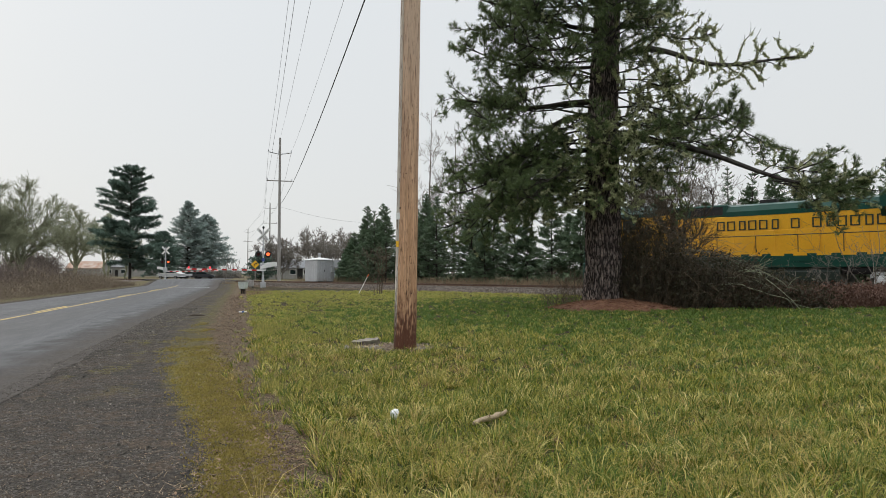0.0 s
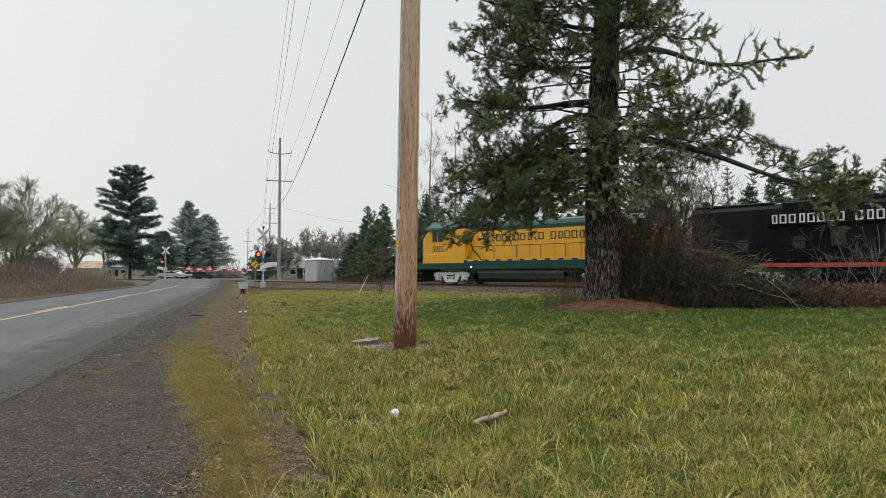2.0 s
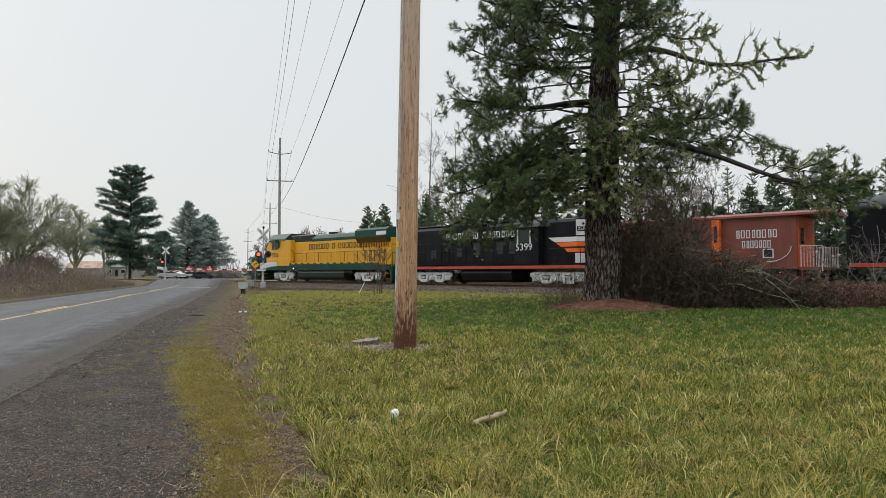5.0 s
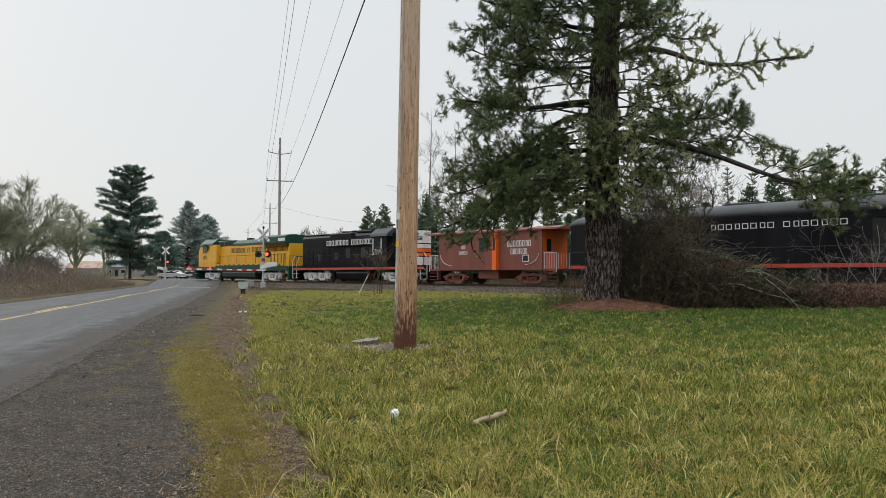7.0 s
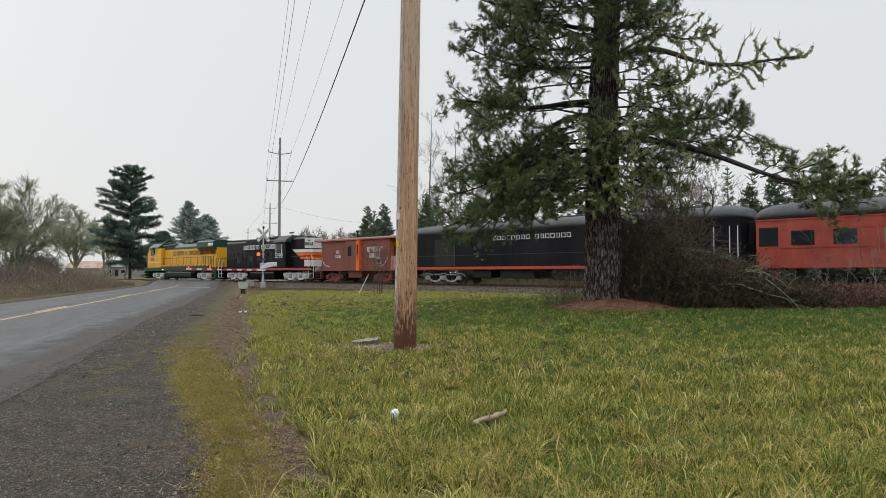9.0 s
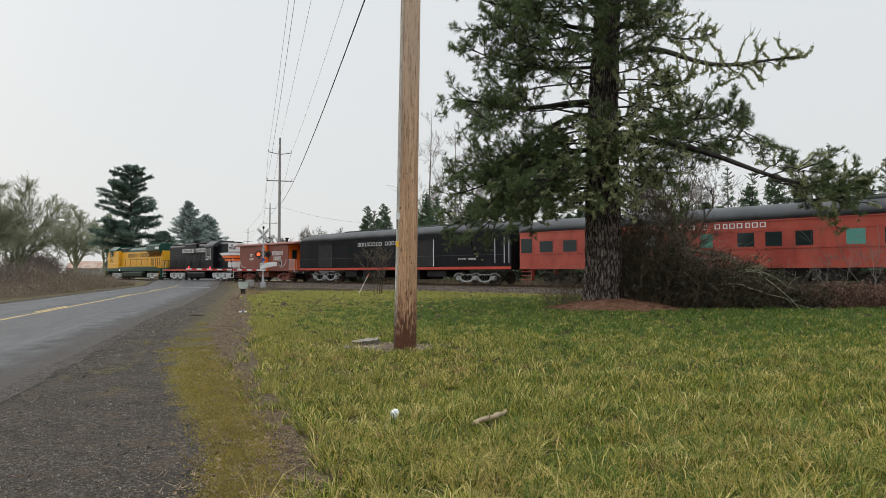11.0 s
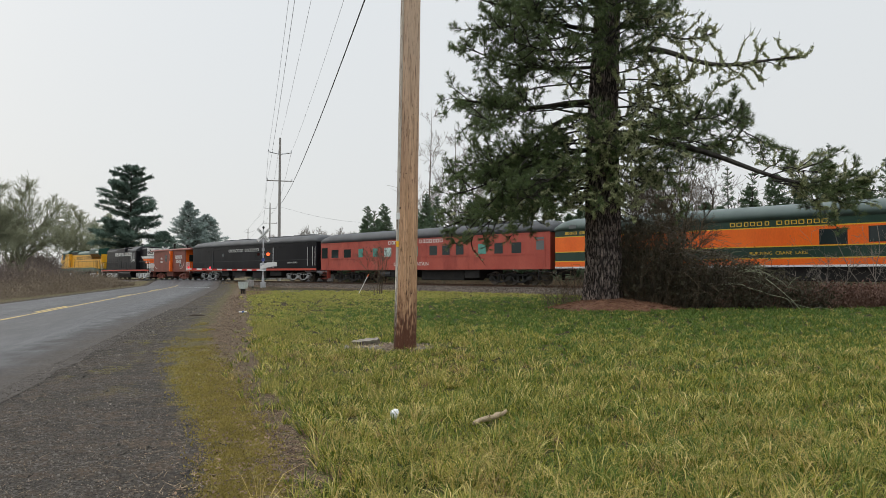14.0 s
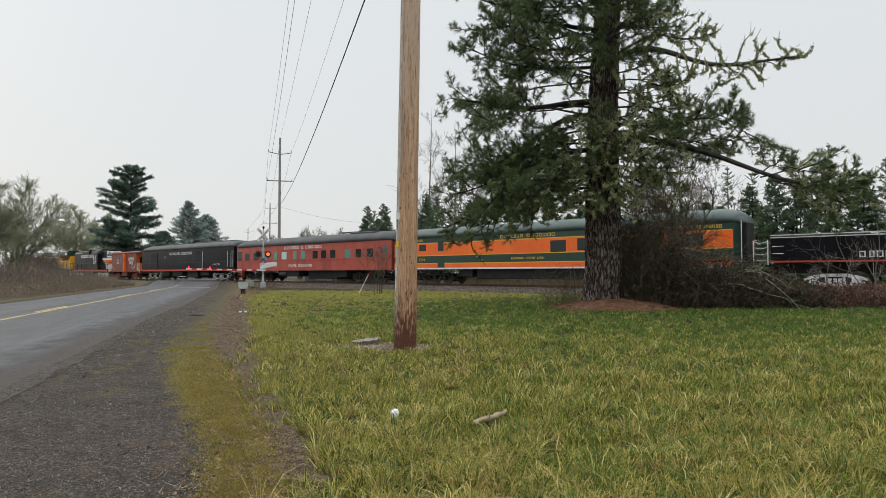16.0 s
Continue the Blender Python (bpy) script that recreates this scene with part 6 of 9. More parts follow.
    # lesser limbs: height, azimuth, length, rise, sag, leafy start, leaf amount, lichen amount
    for z, az, L, rise, sag, start, leafy, lichen in (
            (8.5, 158, 5.0, 0.05, 0.12, 0.45, 0.9, 0.1), (9.9, 205, 4.6, 0.15, 0.10, 0.40, 0.9, 0.2), (11.2, 160, 4.8, 0.20, 0.10, 0.35, 0.9, 0.1), (7.1, 206, 5.4, 0.02, 0.14, 0.5, 0.9, 0.2), (6.7, 152, 5.6, -0.02, 0.18, 0.4, 0.9, 0.1),
            (5.0, 196, 5.3, -0.10, 0.28, 0.3, 0.95, 0.3), (4.8, 172, 5.4, -0.12, 0.28, 0.35, 0.95, 0.2), (5.2, 215, 4.6, -0.04, 0.30, 0.3, 0.9, 0.5), (4.5, 188, 4.2, -0.14, 0.20, 0.35, 0.7, 0.7), (6.1, 190, 4.6, -0.06, 0.22, 0.3, 0.95, 0.2),
            (7.9, 14, 3.3, -0.02, 0.12, 0.35, 0.35, 0.9), (7.4, -22, 4.4, -0.02, 0.14, 0.4, 0.9, 0.5), (6.9, 28, 5.0, 0.02, 0.10, 0.45, 0.9, 0.2), (8.3, -34, 3.6, 0.02, 0.16, 0.25, 0.3, 1.0), (8.0, -10, 3.6, 0.04, 0.16, 0.45, 0.3, 1.0), (6.7, -30, 5.2, -0.04, 0.10, 0.5, 0.95, 0.3), (6.6, 18, 5.3, -0.03, 0.13, 0.45, 0.95, 0.3),
            (10.6, 20, 3.4, 0.40, 0.2, 0.35, 0.4, 0.6), (11.3, -25, 3.2, 0.45, 0.2, 0.3, 0.5, 0.6), (10.0, -50, 2.6, 0.3, 0.2, 0.3, 0.4, 0.8),
            (5.7, -78, 2.6, 0.0, 0.4, 0.1, 0.25, 1.0), (5.3, -120, 2.4, 0.0, 0.4, 0.15, 0.2, 1.0), (6.5, -105, 2.8, 0.1, 0.4, 0.15, 0.45, 0.8), (4.7, -40, 2.6, 0.0, 0.30, 0.2, 0.35, 1.0), (4.4, -100, 1.9, -0.1, 0.3, 0.2, 0.2, 1.0), (5.2, -15, 2.6, -0.05, 0.25, 0.3, 0.4, 0.9), (5.9, -55, 2.2, 0.05, 0.3, 0.2, 0.6, 0.9),
            (9.3, 150, 4.8, 0.10, 0.10, 0.25, 0.95, 0.1), (9.1, 218, 4.4, 0.08, 0.12, 0.25, 0.95, 0.2), (10.2, 170, 5.0, 0.15, 0.12, 0.25, 0.95, 0.1), (10.9, 212, 4.6, 0.20, 0.15, 0.2, 0.95, 0.2), (11.5, 190, 5.0, 0.2, 0.15, 0.2, 0.95, 0.1), (8.6, 196, 4.4, 0.12, 0.10, 0.3, 0.95, 0.1), (11.8, 150, 4.6, 0.15, 0.15, 0.2, 0.95, 0.1), (12.3, 225, 4.4, 0.15, 0.2, 0.2, 0.95, 0.1), (9.7, 130, 4.2, 0.1, 0.1, 0.2, 0.95, 0.1), (11.0, 240, 3.4, 0.1, 0.2, 0.2, 0.9, 0.2),
            (5.9, 176, 5.0, -0.03, 0.16, 0.2, 0.95, 0.2), (5.5, 225, 4.0, 0.0, 0.30, 0.2, 0.9, 0.4), (4.6, 208, 4.6, -0.10, 0.26, 0.35, 0.9, 0.4), (7.4, 195, 5.0, 0.05, 0.15, 0.5, 0.95, 0.2),
            (7.3, 35, 3.6, 0.0, 0.1, 0.35, 0.8, 0.2), (6.2, -40, 4.4, 0.02, 0.2, 0.3, 0.8, 0.6), (6.0, -85, 2.4, 0.05, 0.4, 0.1, 0.3, 0.9), (6.9, -130, 2.8, 0.05, 0.3, 0.15, 0.6, 0.6), (10.9, -80, 2.6, 0.2, 0.3, 0.15, 0.8, 0.4), (9.0, -70, 2.4, 0.1, 0.3, 0.2, 0.7, 0.5), (11.9, 10, 3.4, 0.3, 0.2, 0.25, 0.8, 0.3),
            (4.1, 202, 2.8, -0.1, 0.15, 0.3, 0.1, 1.0), (8.2, -120, 3.2, 0.1, 0.3, 0.3, 0.8, 0.4), (9.6, -105, 2.8, 0.2, 0.3, 0.3, 0.8, 0.4), (10.6, -140, 4.0, 0.2, 0.2, 0.3, 0.9, 0.3),
            (9.4, -118, 2.8, 0.05, 0.3, 0.12, 0.95, 0.2), (10.1, -62, 2.6, 0.1, 0.3, 0.15, 0.9, 0.4), (10.7, -100, 2.8, 0.1, 0.3, 0.1, 0.95, 0.2), (11.3, -125, 3.2, 0.1, 0.25, 0.1, 0.95, 0.2), (11.7, -70, 2.8, 0.1, 0.3, 0.1, 0.95, 0.3), (12.3, -110, 3.0, 0.05, 0.3, 0.1, 0.95, 0.2), (11.9, 165, 4.2, 0.1, 0.2, 0.12, 0.95, 0.1), (10.4, 195, 3.8, 0.05, 0.2, 0.12, 0.95, 0.1),
            (5.6, -150, 3.0, -0.05, 0.35, 0.12, 0.55, 0.8), (5.0, -135, 2.6, -0.05, 0.35, 0.12, 0.2, 1.0), (6.3, -160, 3.6, 0.0, 0.3, 0.12, 0.95, 0.2), (4.9, 168, 3.4, -0.08, 0.30, 0.12, 0.95, 0.2), (5.5, 185, 3.8, -0.06, 0.26, 0.12, 0.95, 0.2), (4.5, -165, 3.0, -0.10, 0.25, 0.15, 0.8, 0.7), (6.0, 150, 4.0, 0.0, 0.22, 0.15, 0.95, 0.1),
            (8.6, -45, 2.6, 0.1, 0.2, 0.2, 0.1, 1.0), (7.8, -60, 2.4, 0.1, 0.2, 0.2, 0.15, 1.0), (7.0, -35, 2.8, 0.05, 0.2, 0.2, 0.2, 1.0), (6.4, -75, 2.2, 0.1, 0.3, 0.2, 0.2, 1.0), (5.4, -35, 2.4, 0.05, 0.3, 0.2, 0.1, 1.0), (4.8, -65, 2.0, 0.0, 0.3, 0.15, 0.05, 1.0), (4.3, -130, 2.0, 0.0, 0.3, 0.15, 0.05, 1.0), (4.0, -80, 1.6, -0.05, 0.3, 0.15, 0.0, 1.0)):
        limbs.append((limb_path(z, az, L, rise + rs.uniform(-0.04, 0.04), sag, rs, 0.012 + 0.0065 * L, axis(z), 11, rs.uniform(0.25, 0.5)), start, leafy, lichen))
    for j in range(15):
        z = 11.4 + 7.0 * j / 15
        limbs.append((limb_path(z, (j * 137.5) % 360, 5.0 * (1 - (z - 10) / 9.5) + 0.6, 0.3, 0.15, rs, 0.07, axis(z)), 0.3, 0.9, 0.1))
    spots, dirs, lich = [], [], []

    def sleeve(p0, p1):
        n = int(np.linalg.norm(p1 - p0) / 0.025) + 1
        for q in range(n):
            lich.append(p0 + (p1 - p0) * (q + rs.rand()) / n)

    for path, start, leafy, lichen in limbs:
        low = path[0, 2] < 11.6
        L = float(np.linalg.norm(path[-1, :3] - path[0, :3]))
        wood = [path]
        nb = int(L * (1.0 - 0.6 * start) * (4.0 if low else 2.0)) + 4
        for b in range(nb):
            u = start + (1.0 - start) * (b + rs.rand()) / nb
            f = u * (len(path) - 1)
            k = min(int(f), len(path) - 2)
            p = path[k] + (path[k + 1] - path[k]) * (f - k)
            fwd = unit(path[k + 1, :3] - path[k, :3])
            sd = unit(np.cross(fwd, [0, 0, 1.0])) * (1 if b % 2 else -1)
            bare = rs.rand() > leafy
            mossy = bare and lichen > 0.7
            bl = min(max(0.55 + 0.30 * L * (1.05 - u), 0.95), 1.7) * rs.uniform(0.55, 1.25)
            d0 = unit(fwd * rs.uniform(0.35, 0.9) + sd * rs.uniform(0.35, 1.0) + np.array([0, 0, rs.uniform(-0.7, 0.6)]))
            m = 6
            sub = [p[:3]]
            dd = d0.copy()
            curl = rs.uniform(-0.08, 0.26) if mossy else 0.06
            for q in range(m):
                dd = unit(dd + rs.randn(3) * (0.38 if mossy else 0.20) + np.array([0, 0, curl]))
                sub.append(sub[-1] + dd * bl / m)
            sub = np.array(sub)
            wood.append(np.column_stack([sub, np.linspace(0.020 + 0.006 * bl, 0.008, m + 1)]))
            for q in range(2 if not mossy else 1, m + 1):
                if lichen > 0.25 and rs.rand() < lichen * (0.75 if mossy else 0.45):
                    sleeve(sub[q - 1], sub[q])
                if not mossy and q < 4 and rs.rand() < 0.6:
                    continue
                for e in range(4 if low and not mossy else 1):
                    dv = unit(unit(sub[q] - sub[q - 1]) + rs.randn(3) * 0.75 + np.array([0, 0, 0.25]))
                    tl = rs.uniform(0.10, 0.30) * (1.4 if mossy else 1.0)
                    mid = sub[q] + dv * tl * 0.5
                    end = mid + unit(dv + np.array([0, 0, 0.6 if mossy else 0.35])) * tl * 0.5
                    wood.append(np.array([(*sub[q], 0.010), (*mid, 0.008), (*end, 0.006)]))
                    if not bare:
                        spots.append(end)
                        dirs.append(unit(end - mid))
                    elif rs.rand() < lichen * 0.7:
                        sleeve(sub[q], mid)
        part("limb", tubes_mesh("limb", wood, LIMBBARK, 3), None, tree)
    part("crown", needle_tufts("crown", spots, dirs, 0.19, 30, 0.0125, rs, NEEDLE, 1.05), None, tree, "dark green tufts of long needles")
    # lichen hangs in ragged flakes
    c = np.repeat(np.array(lich), 5, 0)
    c = c + rs.randn(*c.shape) * 0.018
    a, b = rs.randn(len(c), 3) * 0.032, rs.randn(len(c), 3) * 0.032
    b[:, 2] -= 0.028
    V = np.stack([c, c + a, c + b], 1).reshape(-1, 3)
    part("lichen", fast_mesh("lichen", V, np.arange(len(V)).reshape(-1, 3), LICHEN), None, tree, "pale green beard lichen")
    # mound of fallen needles
    g = G()
    n, m = 40, 12
    for i in range(m + 1):
        r = i / m
        for k in range(n):
            a = 2 * math.pi * k / n
            wob = 1 + 0.18 * noise.noise(Vector((math.cos(a) * 2, math.sin(a) * 2, 3)))
            x, y = 0.30 + 2.5 * r * wob * math.cos(a), -0.45 + 1.8 * r * wob * math.sin(a)
            g.v.append((PINE[0] + x, PINE[1] + y, gz(PINE[0] + x, PINE[1] + y) + 0.36 * (1 - r * r) ** 1.5 - 0.02 * (r > 0.97) + 0.02 * noise.noise(Vector((x * 3, y * 3, 1)))))
    g.f = [(i * n + k, i * n + (k + 1) % n, i * n + n + (k + 1) % n, i * n + n + k) for i in range(m) for k in range(n)]
    solid("needle_litter_mound", g, MULCH, "low mound of red-brown fallen needles round the pine", "needle litter", smooth=True)
    N = 9000
    r, a = np.sqrt(rs.rand(N)) * 1.02, rs.rand(N) * 2 * np.pi
    x, y = PINE[0] + 0.30 + 2.5 * r * np.cos(a), PINE[1] - 0.45 + 1.8 * r * np.sin(a)
    z = np.array([gz(p, q) for p, q in zip(x, y)]) + 0.36 * np.clip(1 - r * r, 0, 1) ** 1.5 + 0.012
    c = np.stack([x, y, z], 1)
    d = rs.randn(N, 3) * [0.12, 0.12, 0.02]
    s = rs.randn(N, 3) * 0.008
    V = np.stack([c, c + d, c + d * 0.5 + s], 1).reshape(-1, 3)
    solid("fallen_needles", fast_mesh("fallen_needles", V, np.arange(len(V)).reshape(-1, 3), surf("fallen_needle", (0.16, 0.07, 0.038), (0.27, 0.14, 0.08), 3.0, 0.9, per_piece=0.5)), None, "scattered red-brown pine needles on the mound", "needle litter", kind="stuff")


build_pine()


# ---- other trees ----
def grow(rs, start, direction, length, radius, levels, split, upward, wander, out, seg=5, shrink=0.62, ang=1.0):
    """Forking branches, each a bent tapering path."""
    p, d = np.array(start, float), unit(np.array(direction, float))
    path = [(*p, radius)]
    knots = []
    for i in range(seg):
        d = unit(d + rs.randn(3) * wander + np.array([0, 0, upward]))
        p = p + d * length / seg
        path.append((*p, radius * (1 - 0.55 * (i + 1) / seg)))
        knots.append((p.copy(), d.copy()))
    out.append(np.array(path))
    if levels == 0:
        return
    n = rs.randint(split[0], split[1] + 1)
    for k in range(n):
        i = rs.randint(min(seg - 1, 0 if levels < 3 else 1), seg)
        q, dq = knots[i]
        side = unit(np.cross(dq, rs.randn(3)))
        grow(rs, q, dq * rs.uniform(0.5, 1.0) + side * ang * rs.uniform(0.5, 1.0), length * shrink * rs.uniform(0.7, 1.15), radius * (1 - 0.5 * i / seg) * 0.55, levels - 1, split, upward, wander * 1.05, out, {6: 5, 5: 4, 4: 3}.get(seg, 2), shrink, ang)


def bare_tree(name, label, x, y, height, seed, mat, levels=5, split=(4, 6), upward=0.10, wander=0.16, radius=0.2, lean=(0, 0), group="", trunk=0.42, shrink=0.64, stems=1, minr=0.0, ang=1.0):
    rs = np.random.RandomState(seed)
    paths = []
    for k in range(stems):
        off = rs.randn(2) * (0.25 if stems > 1 else 0)
        grow(rs, (off[0], off[1], -0.1), (lean[0] + off[0] * 0.6, lean[1] + off[1] * 0.6, 1), height * trunk, radius, levels, split, upward, wander, paths, 6, shrink, ang)
    big = [p for p in paths if p[0, 3] > radius * 0.22]
    small = [p for p in paths if p[0, 3] <= radius * 0.22]
    top = max(p[:, 2].max() for p in paths)
    k = height / top
    tree = thing(name, label, "tree", group, at=pose(x, y, gz(x, y)))
    for p in paths:
        p[:, :3] *= k
        p[:, 3] = np.maximum(p[:, 3], minr)
    part("trunk", tubes_mesh("trunk", big, mat, 6), None, tree)
    part("crown", tubes_mesh("crown", small, mat, 3), None, tree, "bare winter twigs")
    return tree


def conifer(name, label, x, y, height, width, seed, mat, group="", start=0.08, droop=0.25, dens=1.0, uneven=0.35, spray=0.34, tip=0.55, leafy=1.0, leader=0.0):
    rs = np.random.RandomState(seed)
    nb = int(120 * dens)
    wood, sp, dr = [np.array([(0, 0, -0.1, height * 0.016), (0.02 * height * rs.randn() * 0.3, 0, height * 0.5, height * 0.010), (0, 0, height, 0.02)])], [], []
    for b in range(nb):
        u = start + (1 - start) * ((b + rs.rand()) / nb) ** 0.9
        z = height * u
        L = width / 2 * ((1 - u) ** tip) * rs.uniform(1 - uneven, 1 + uneven * 0.4) + 0.12
        if u < start + 0.12:
            L *= 0.75
        a = rs.rand() * 6.283
        d = np.array([math.cos(a), math.sin(a), 0.45 * u + 0.05])
        n = 5
        pts = [np.array([0, 0, z])]
        for i in range(n):
            d2 = unit(d + np.array([0, 0, -droop * (i / n) * (1 - 0.6 * u)]) + rs.randn(3) * 0.07)
            pts.append(pts[-1] + d2 * L / n)
        pts = np.array(pts)
        wood.append(np.column_stack([pts, np.linspace(0.012 + 0.012 * L, 0.006, n + 1)]))
        ns = int((7 + 11 * L) * leafy)
        f = 0.12 + 0.88 * rs.rand(ns) ** 0.8
        idx = np.minimum((f * n).astype(int), n - 1)
        base = pts[idx] + (pts[idx + 1] - pts[idx]) * (f * n - idx)[:, None]
        fw = pts[idx + 1] - pts[idx]
        fw /= np.linalg.norm(fw, axis=1)[:, None]
        sd = np.cross(fw, [0, 0, 1.0])
        dd = fw * rs.uniform(0.3, 1.0, (ns, 1)) + sd * rs.uniform(-1, 1, (ns, 1)) + np.stack([np.zeros(ns), np.zeros(ns), rs.uniform(-0.35, 0.28, ns)], 1)
        dd /= np.linalg.norm(dd, axis=1)[:, None]
        sp.append(base + rs.randn(ns, 3) * 0.03 * L)
        dr.append(dd)
    if leader:
        # a bare leading shoot above the crown, with short whorls
        top = height + leader
        wood.append(np.array([(0, 0, height - 0.2, 0.022), (0, 0, height + leader * 0.5, 0.016), (0, 0, top, 0.008)]))
        for z, L in ((height + leader * 0.08, 0.55), (height + leader * 0.45, 0.34), (height + leader * 0.8, 0.14)):
            for k in range(6):
                a = k * 1.047 + rs.uniform(-0.3, 0.3)
                d = unit(np.array([math.cos(a), math.sin(a), 0.75]))
                t = np.linspace(0, 1, 6)[:, None]
                pts = np.array([0, 0, z]) + d * L * rs.uniform(0.7, 1.1) * t
                wood.append(np.column_stack([pts, np.linspace(0.010, 0.006, 6)]))
                for e in range(4):
                    sp.append(pts[2:])
                    dr.append(unit(d + rs.randn(3) * 0.5)[None, :].repeat(4, 0))
        for e in range(3):
            zz = np.linspace(height, top, 12)
            sp.append(np.stack([zz * 0, zz * 0, zz], 1))
            q = rs.randn(12, 3) * [0.6, 0.6, 0.2] + [0, 0, 0.8]
            dr.append(q / np.linalg.norm(q, axis=1)[:, None])
    sp, dr = np.concatenate(sp), np.concatenate(dr)
    near_top = sp[:, 2] > height
    N = len(sp)
    # each spray: a short feathered twig of four leaflets
    ln = spray * rs.uniform(0.6, 1.25, (N, 1)) * np.where(near_top, 0.4, 1.0)[:, None]
    side = np.cross(dr, rs.randn(N, 3))
    side /= np.linalg.norm(side, axis=1)[:, None]
    V, w = [], spray * 0.13
    tipp = sp + dr * ln
    V.append(np.stack([sp - side * w * 0.7, sp + side * w * 0.7, tipp], 1))
    for s, f0 in ((1, 0.15), (-1, 0.3), (1, 0.5)):
        b = sp + dr * ln * f0
        V.append(np.stack([b, b + dr * ln * 0.22, b + dr * ln * 0.42 + side * s * ln * 0.40], 1))
    V = np.concatenate(V, 1).reshape(-1, 3)
    tree = thing(name, label, "tree", group, at=pose(x, y, gz(x, y), 0, 0, seed * 40))
    part("trunk", tubes_mesh("trunk", [w[::2] if len(w) > 4 else w for w in wood], LIMBBARK, 3), None, tree)
    part("crown", fast_mesh("crown", V, np.arange(len(V)).reshape(-1, 3), mat), None, tree)
    return tree


def round_tree(name, label, x, y, height, width, seed, mat, group="", fork=0.2, limbs=11, minr=0.014, twigs=6, flakes=None, stems=1):
    """A bare tree: limbs fan out of a low fork to a rounded crown of fine twigs."""
    rs = np.random.RandomState(seed)
    h0, wood, fine = height * fork, [], []
    ctr, rad3 = np.array([0, 0, h0 + 0.42 * (height - h0)]), np.array([width / 2, width / 2, 0.58 * (height - h0)])

    def inside(p):
        q = (p - ctr) / rad3
        k = np.linalg.norm(q)
        return p if k < 1 else ctr + q / k * rad3 * (1 + 0.05 * rs.randn())

    def bow(a, b, lift, n, r0, r1):
        t = np.linspace(0, 1, n)[:, None]
        m = (a + b) / 2 + lift
        p = a * (1 - t) ** 2 + 2 * m * t * (1 - t) + b * t * t
        p[1:] += rs.randn(n - 1, 3) * 0.025 * np.linalg.norm(b - a)
        return np.column_stack([p, np.linspace(r0, r1, n)])

    def along(p, u):
        f = u * (len(p) - 1)
        k = min(int(f), len(p) - 2)
        return p[k, :3] + (p[k + 1, :3] - p[k, :3]) * (f - k), unit(p[k + 1, :3] - p[k, :3]), p[k, 3]

    r0 = 0.018 * height
    for q in range(stems):
        off = np.array([rs.uniform(-1, 1) * 0.5 * (stems > 1), rs.uniform(-0.3, 0.3), 0])
        trunk = bow(off + [0, 0, -0.15], off * 1.6 + [rs.randn() * 0.1, 0, h0 * 1.5], np.zeros(3), 5, r0, r0 * 0.7)
        wood.append(trunk)
        for k in range(limbs // stems + 1):
            az, el = 2.4 * k + rs.uniform(-0.4, 0.4), math.asin(min(0.98, -0.25 + 1.25 * (k + 0.5) / (limbs / stems)))
            end = ctr + rad3 * np.array([math.cos(az) * math.cos(el), math.sin(az) * math.cos(el), math.sin(el)]) * rs.uniform(0.8, 1.0)
            st = along(trunk, rs.uniform(0.55, 1.0))[0]
            limb = bow(st, end, np.array([0, 0, 0.10 * height * (1 - math.sin(el))]), 8, r0 * 0.5, r0 * 0.08)
            wood.append(limb)
            for b in range(15):
                u = 0.18 + 0.82 * (b + rs.rand()) / 15
                p, d, r = along(limb, u)
                e = inside(p + unit(d + unit(rs.randn(3)) * 0.9 + [0, 0, 0.25]) * width * (0.12 + 0.16 * (1 - u)) * rs.uniform(0.7, 1.3))
                sub = bow(p, e, np.array([0, 0, 0.04 * height * rs.rand()]), 5, max(minr, r * 0.6), minr)
                fine.append(sub)
                for c in range(6):
                    p2, d2, _ = along(sub, 0.2 + 0.8 * (c + rs.rand()) / 6)
                    e2 = p2 + unit(d2 + unit(rs.randn(3)) * 0.95 + [0, 0, 0.3]) * width * 0.085 * rs.uniform(0.6, 1.3)
                    tw = bow(p2, e2, np.zeros(3), 3, minr, minr * 0.9)
                    fine.append(tw)
                    for g in range(twigs):
                        p3, d3, _ = along(tw, rs.uniform(0.2, 1))
                        fine.append(np.column_stack([np.stack([p3, p3 + unit(d3 + unit(rs.randn(3)) * 0.9 + [0, 0, 0.3]) * width * 0.05 * rs.uniform(0.5, 1.3)]), [minr * 0.9, minr * 0.6]]))
    tree = thing(name, label, "tree", group, at=pose(x, y, gz(x, y)))
    part("trunk", tubes_mesh("trunk", wood, mat, 6), None, tree)
    part("crown", tubes_mesh("crown", fine, mat, 3), None, tree, "bare winter twigs")
    if flakes:
        c = np.concatenate([p[1:, :3] for p in fine[::2]])
        a, b = rs.randn(len(c), 3) * 0.14, rs.randn(len(c), 3) * 0.14
        V = np.stack([c, c + a, c + b], 1).reshape(-1, 3)
        part("lichen", fast_mesh("lichen", V, np.arange(len(V)).reshape(-1, 3), flakes), None, tree, "grey-green lichen on the twigs")
    return tree


def spot(px, depth):
    """Ground place from a bearing (tangent, in thousandths) and a depth."""
    return (px / 1000.0 * depth, depth)


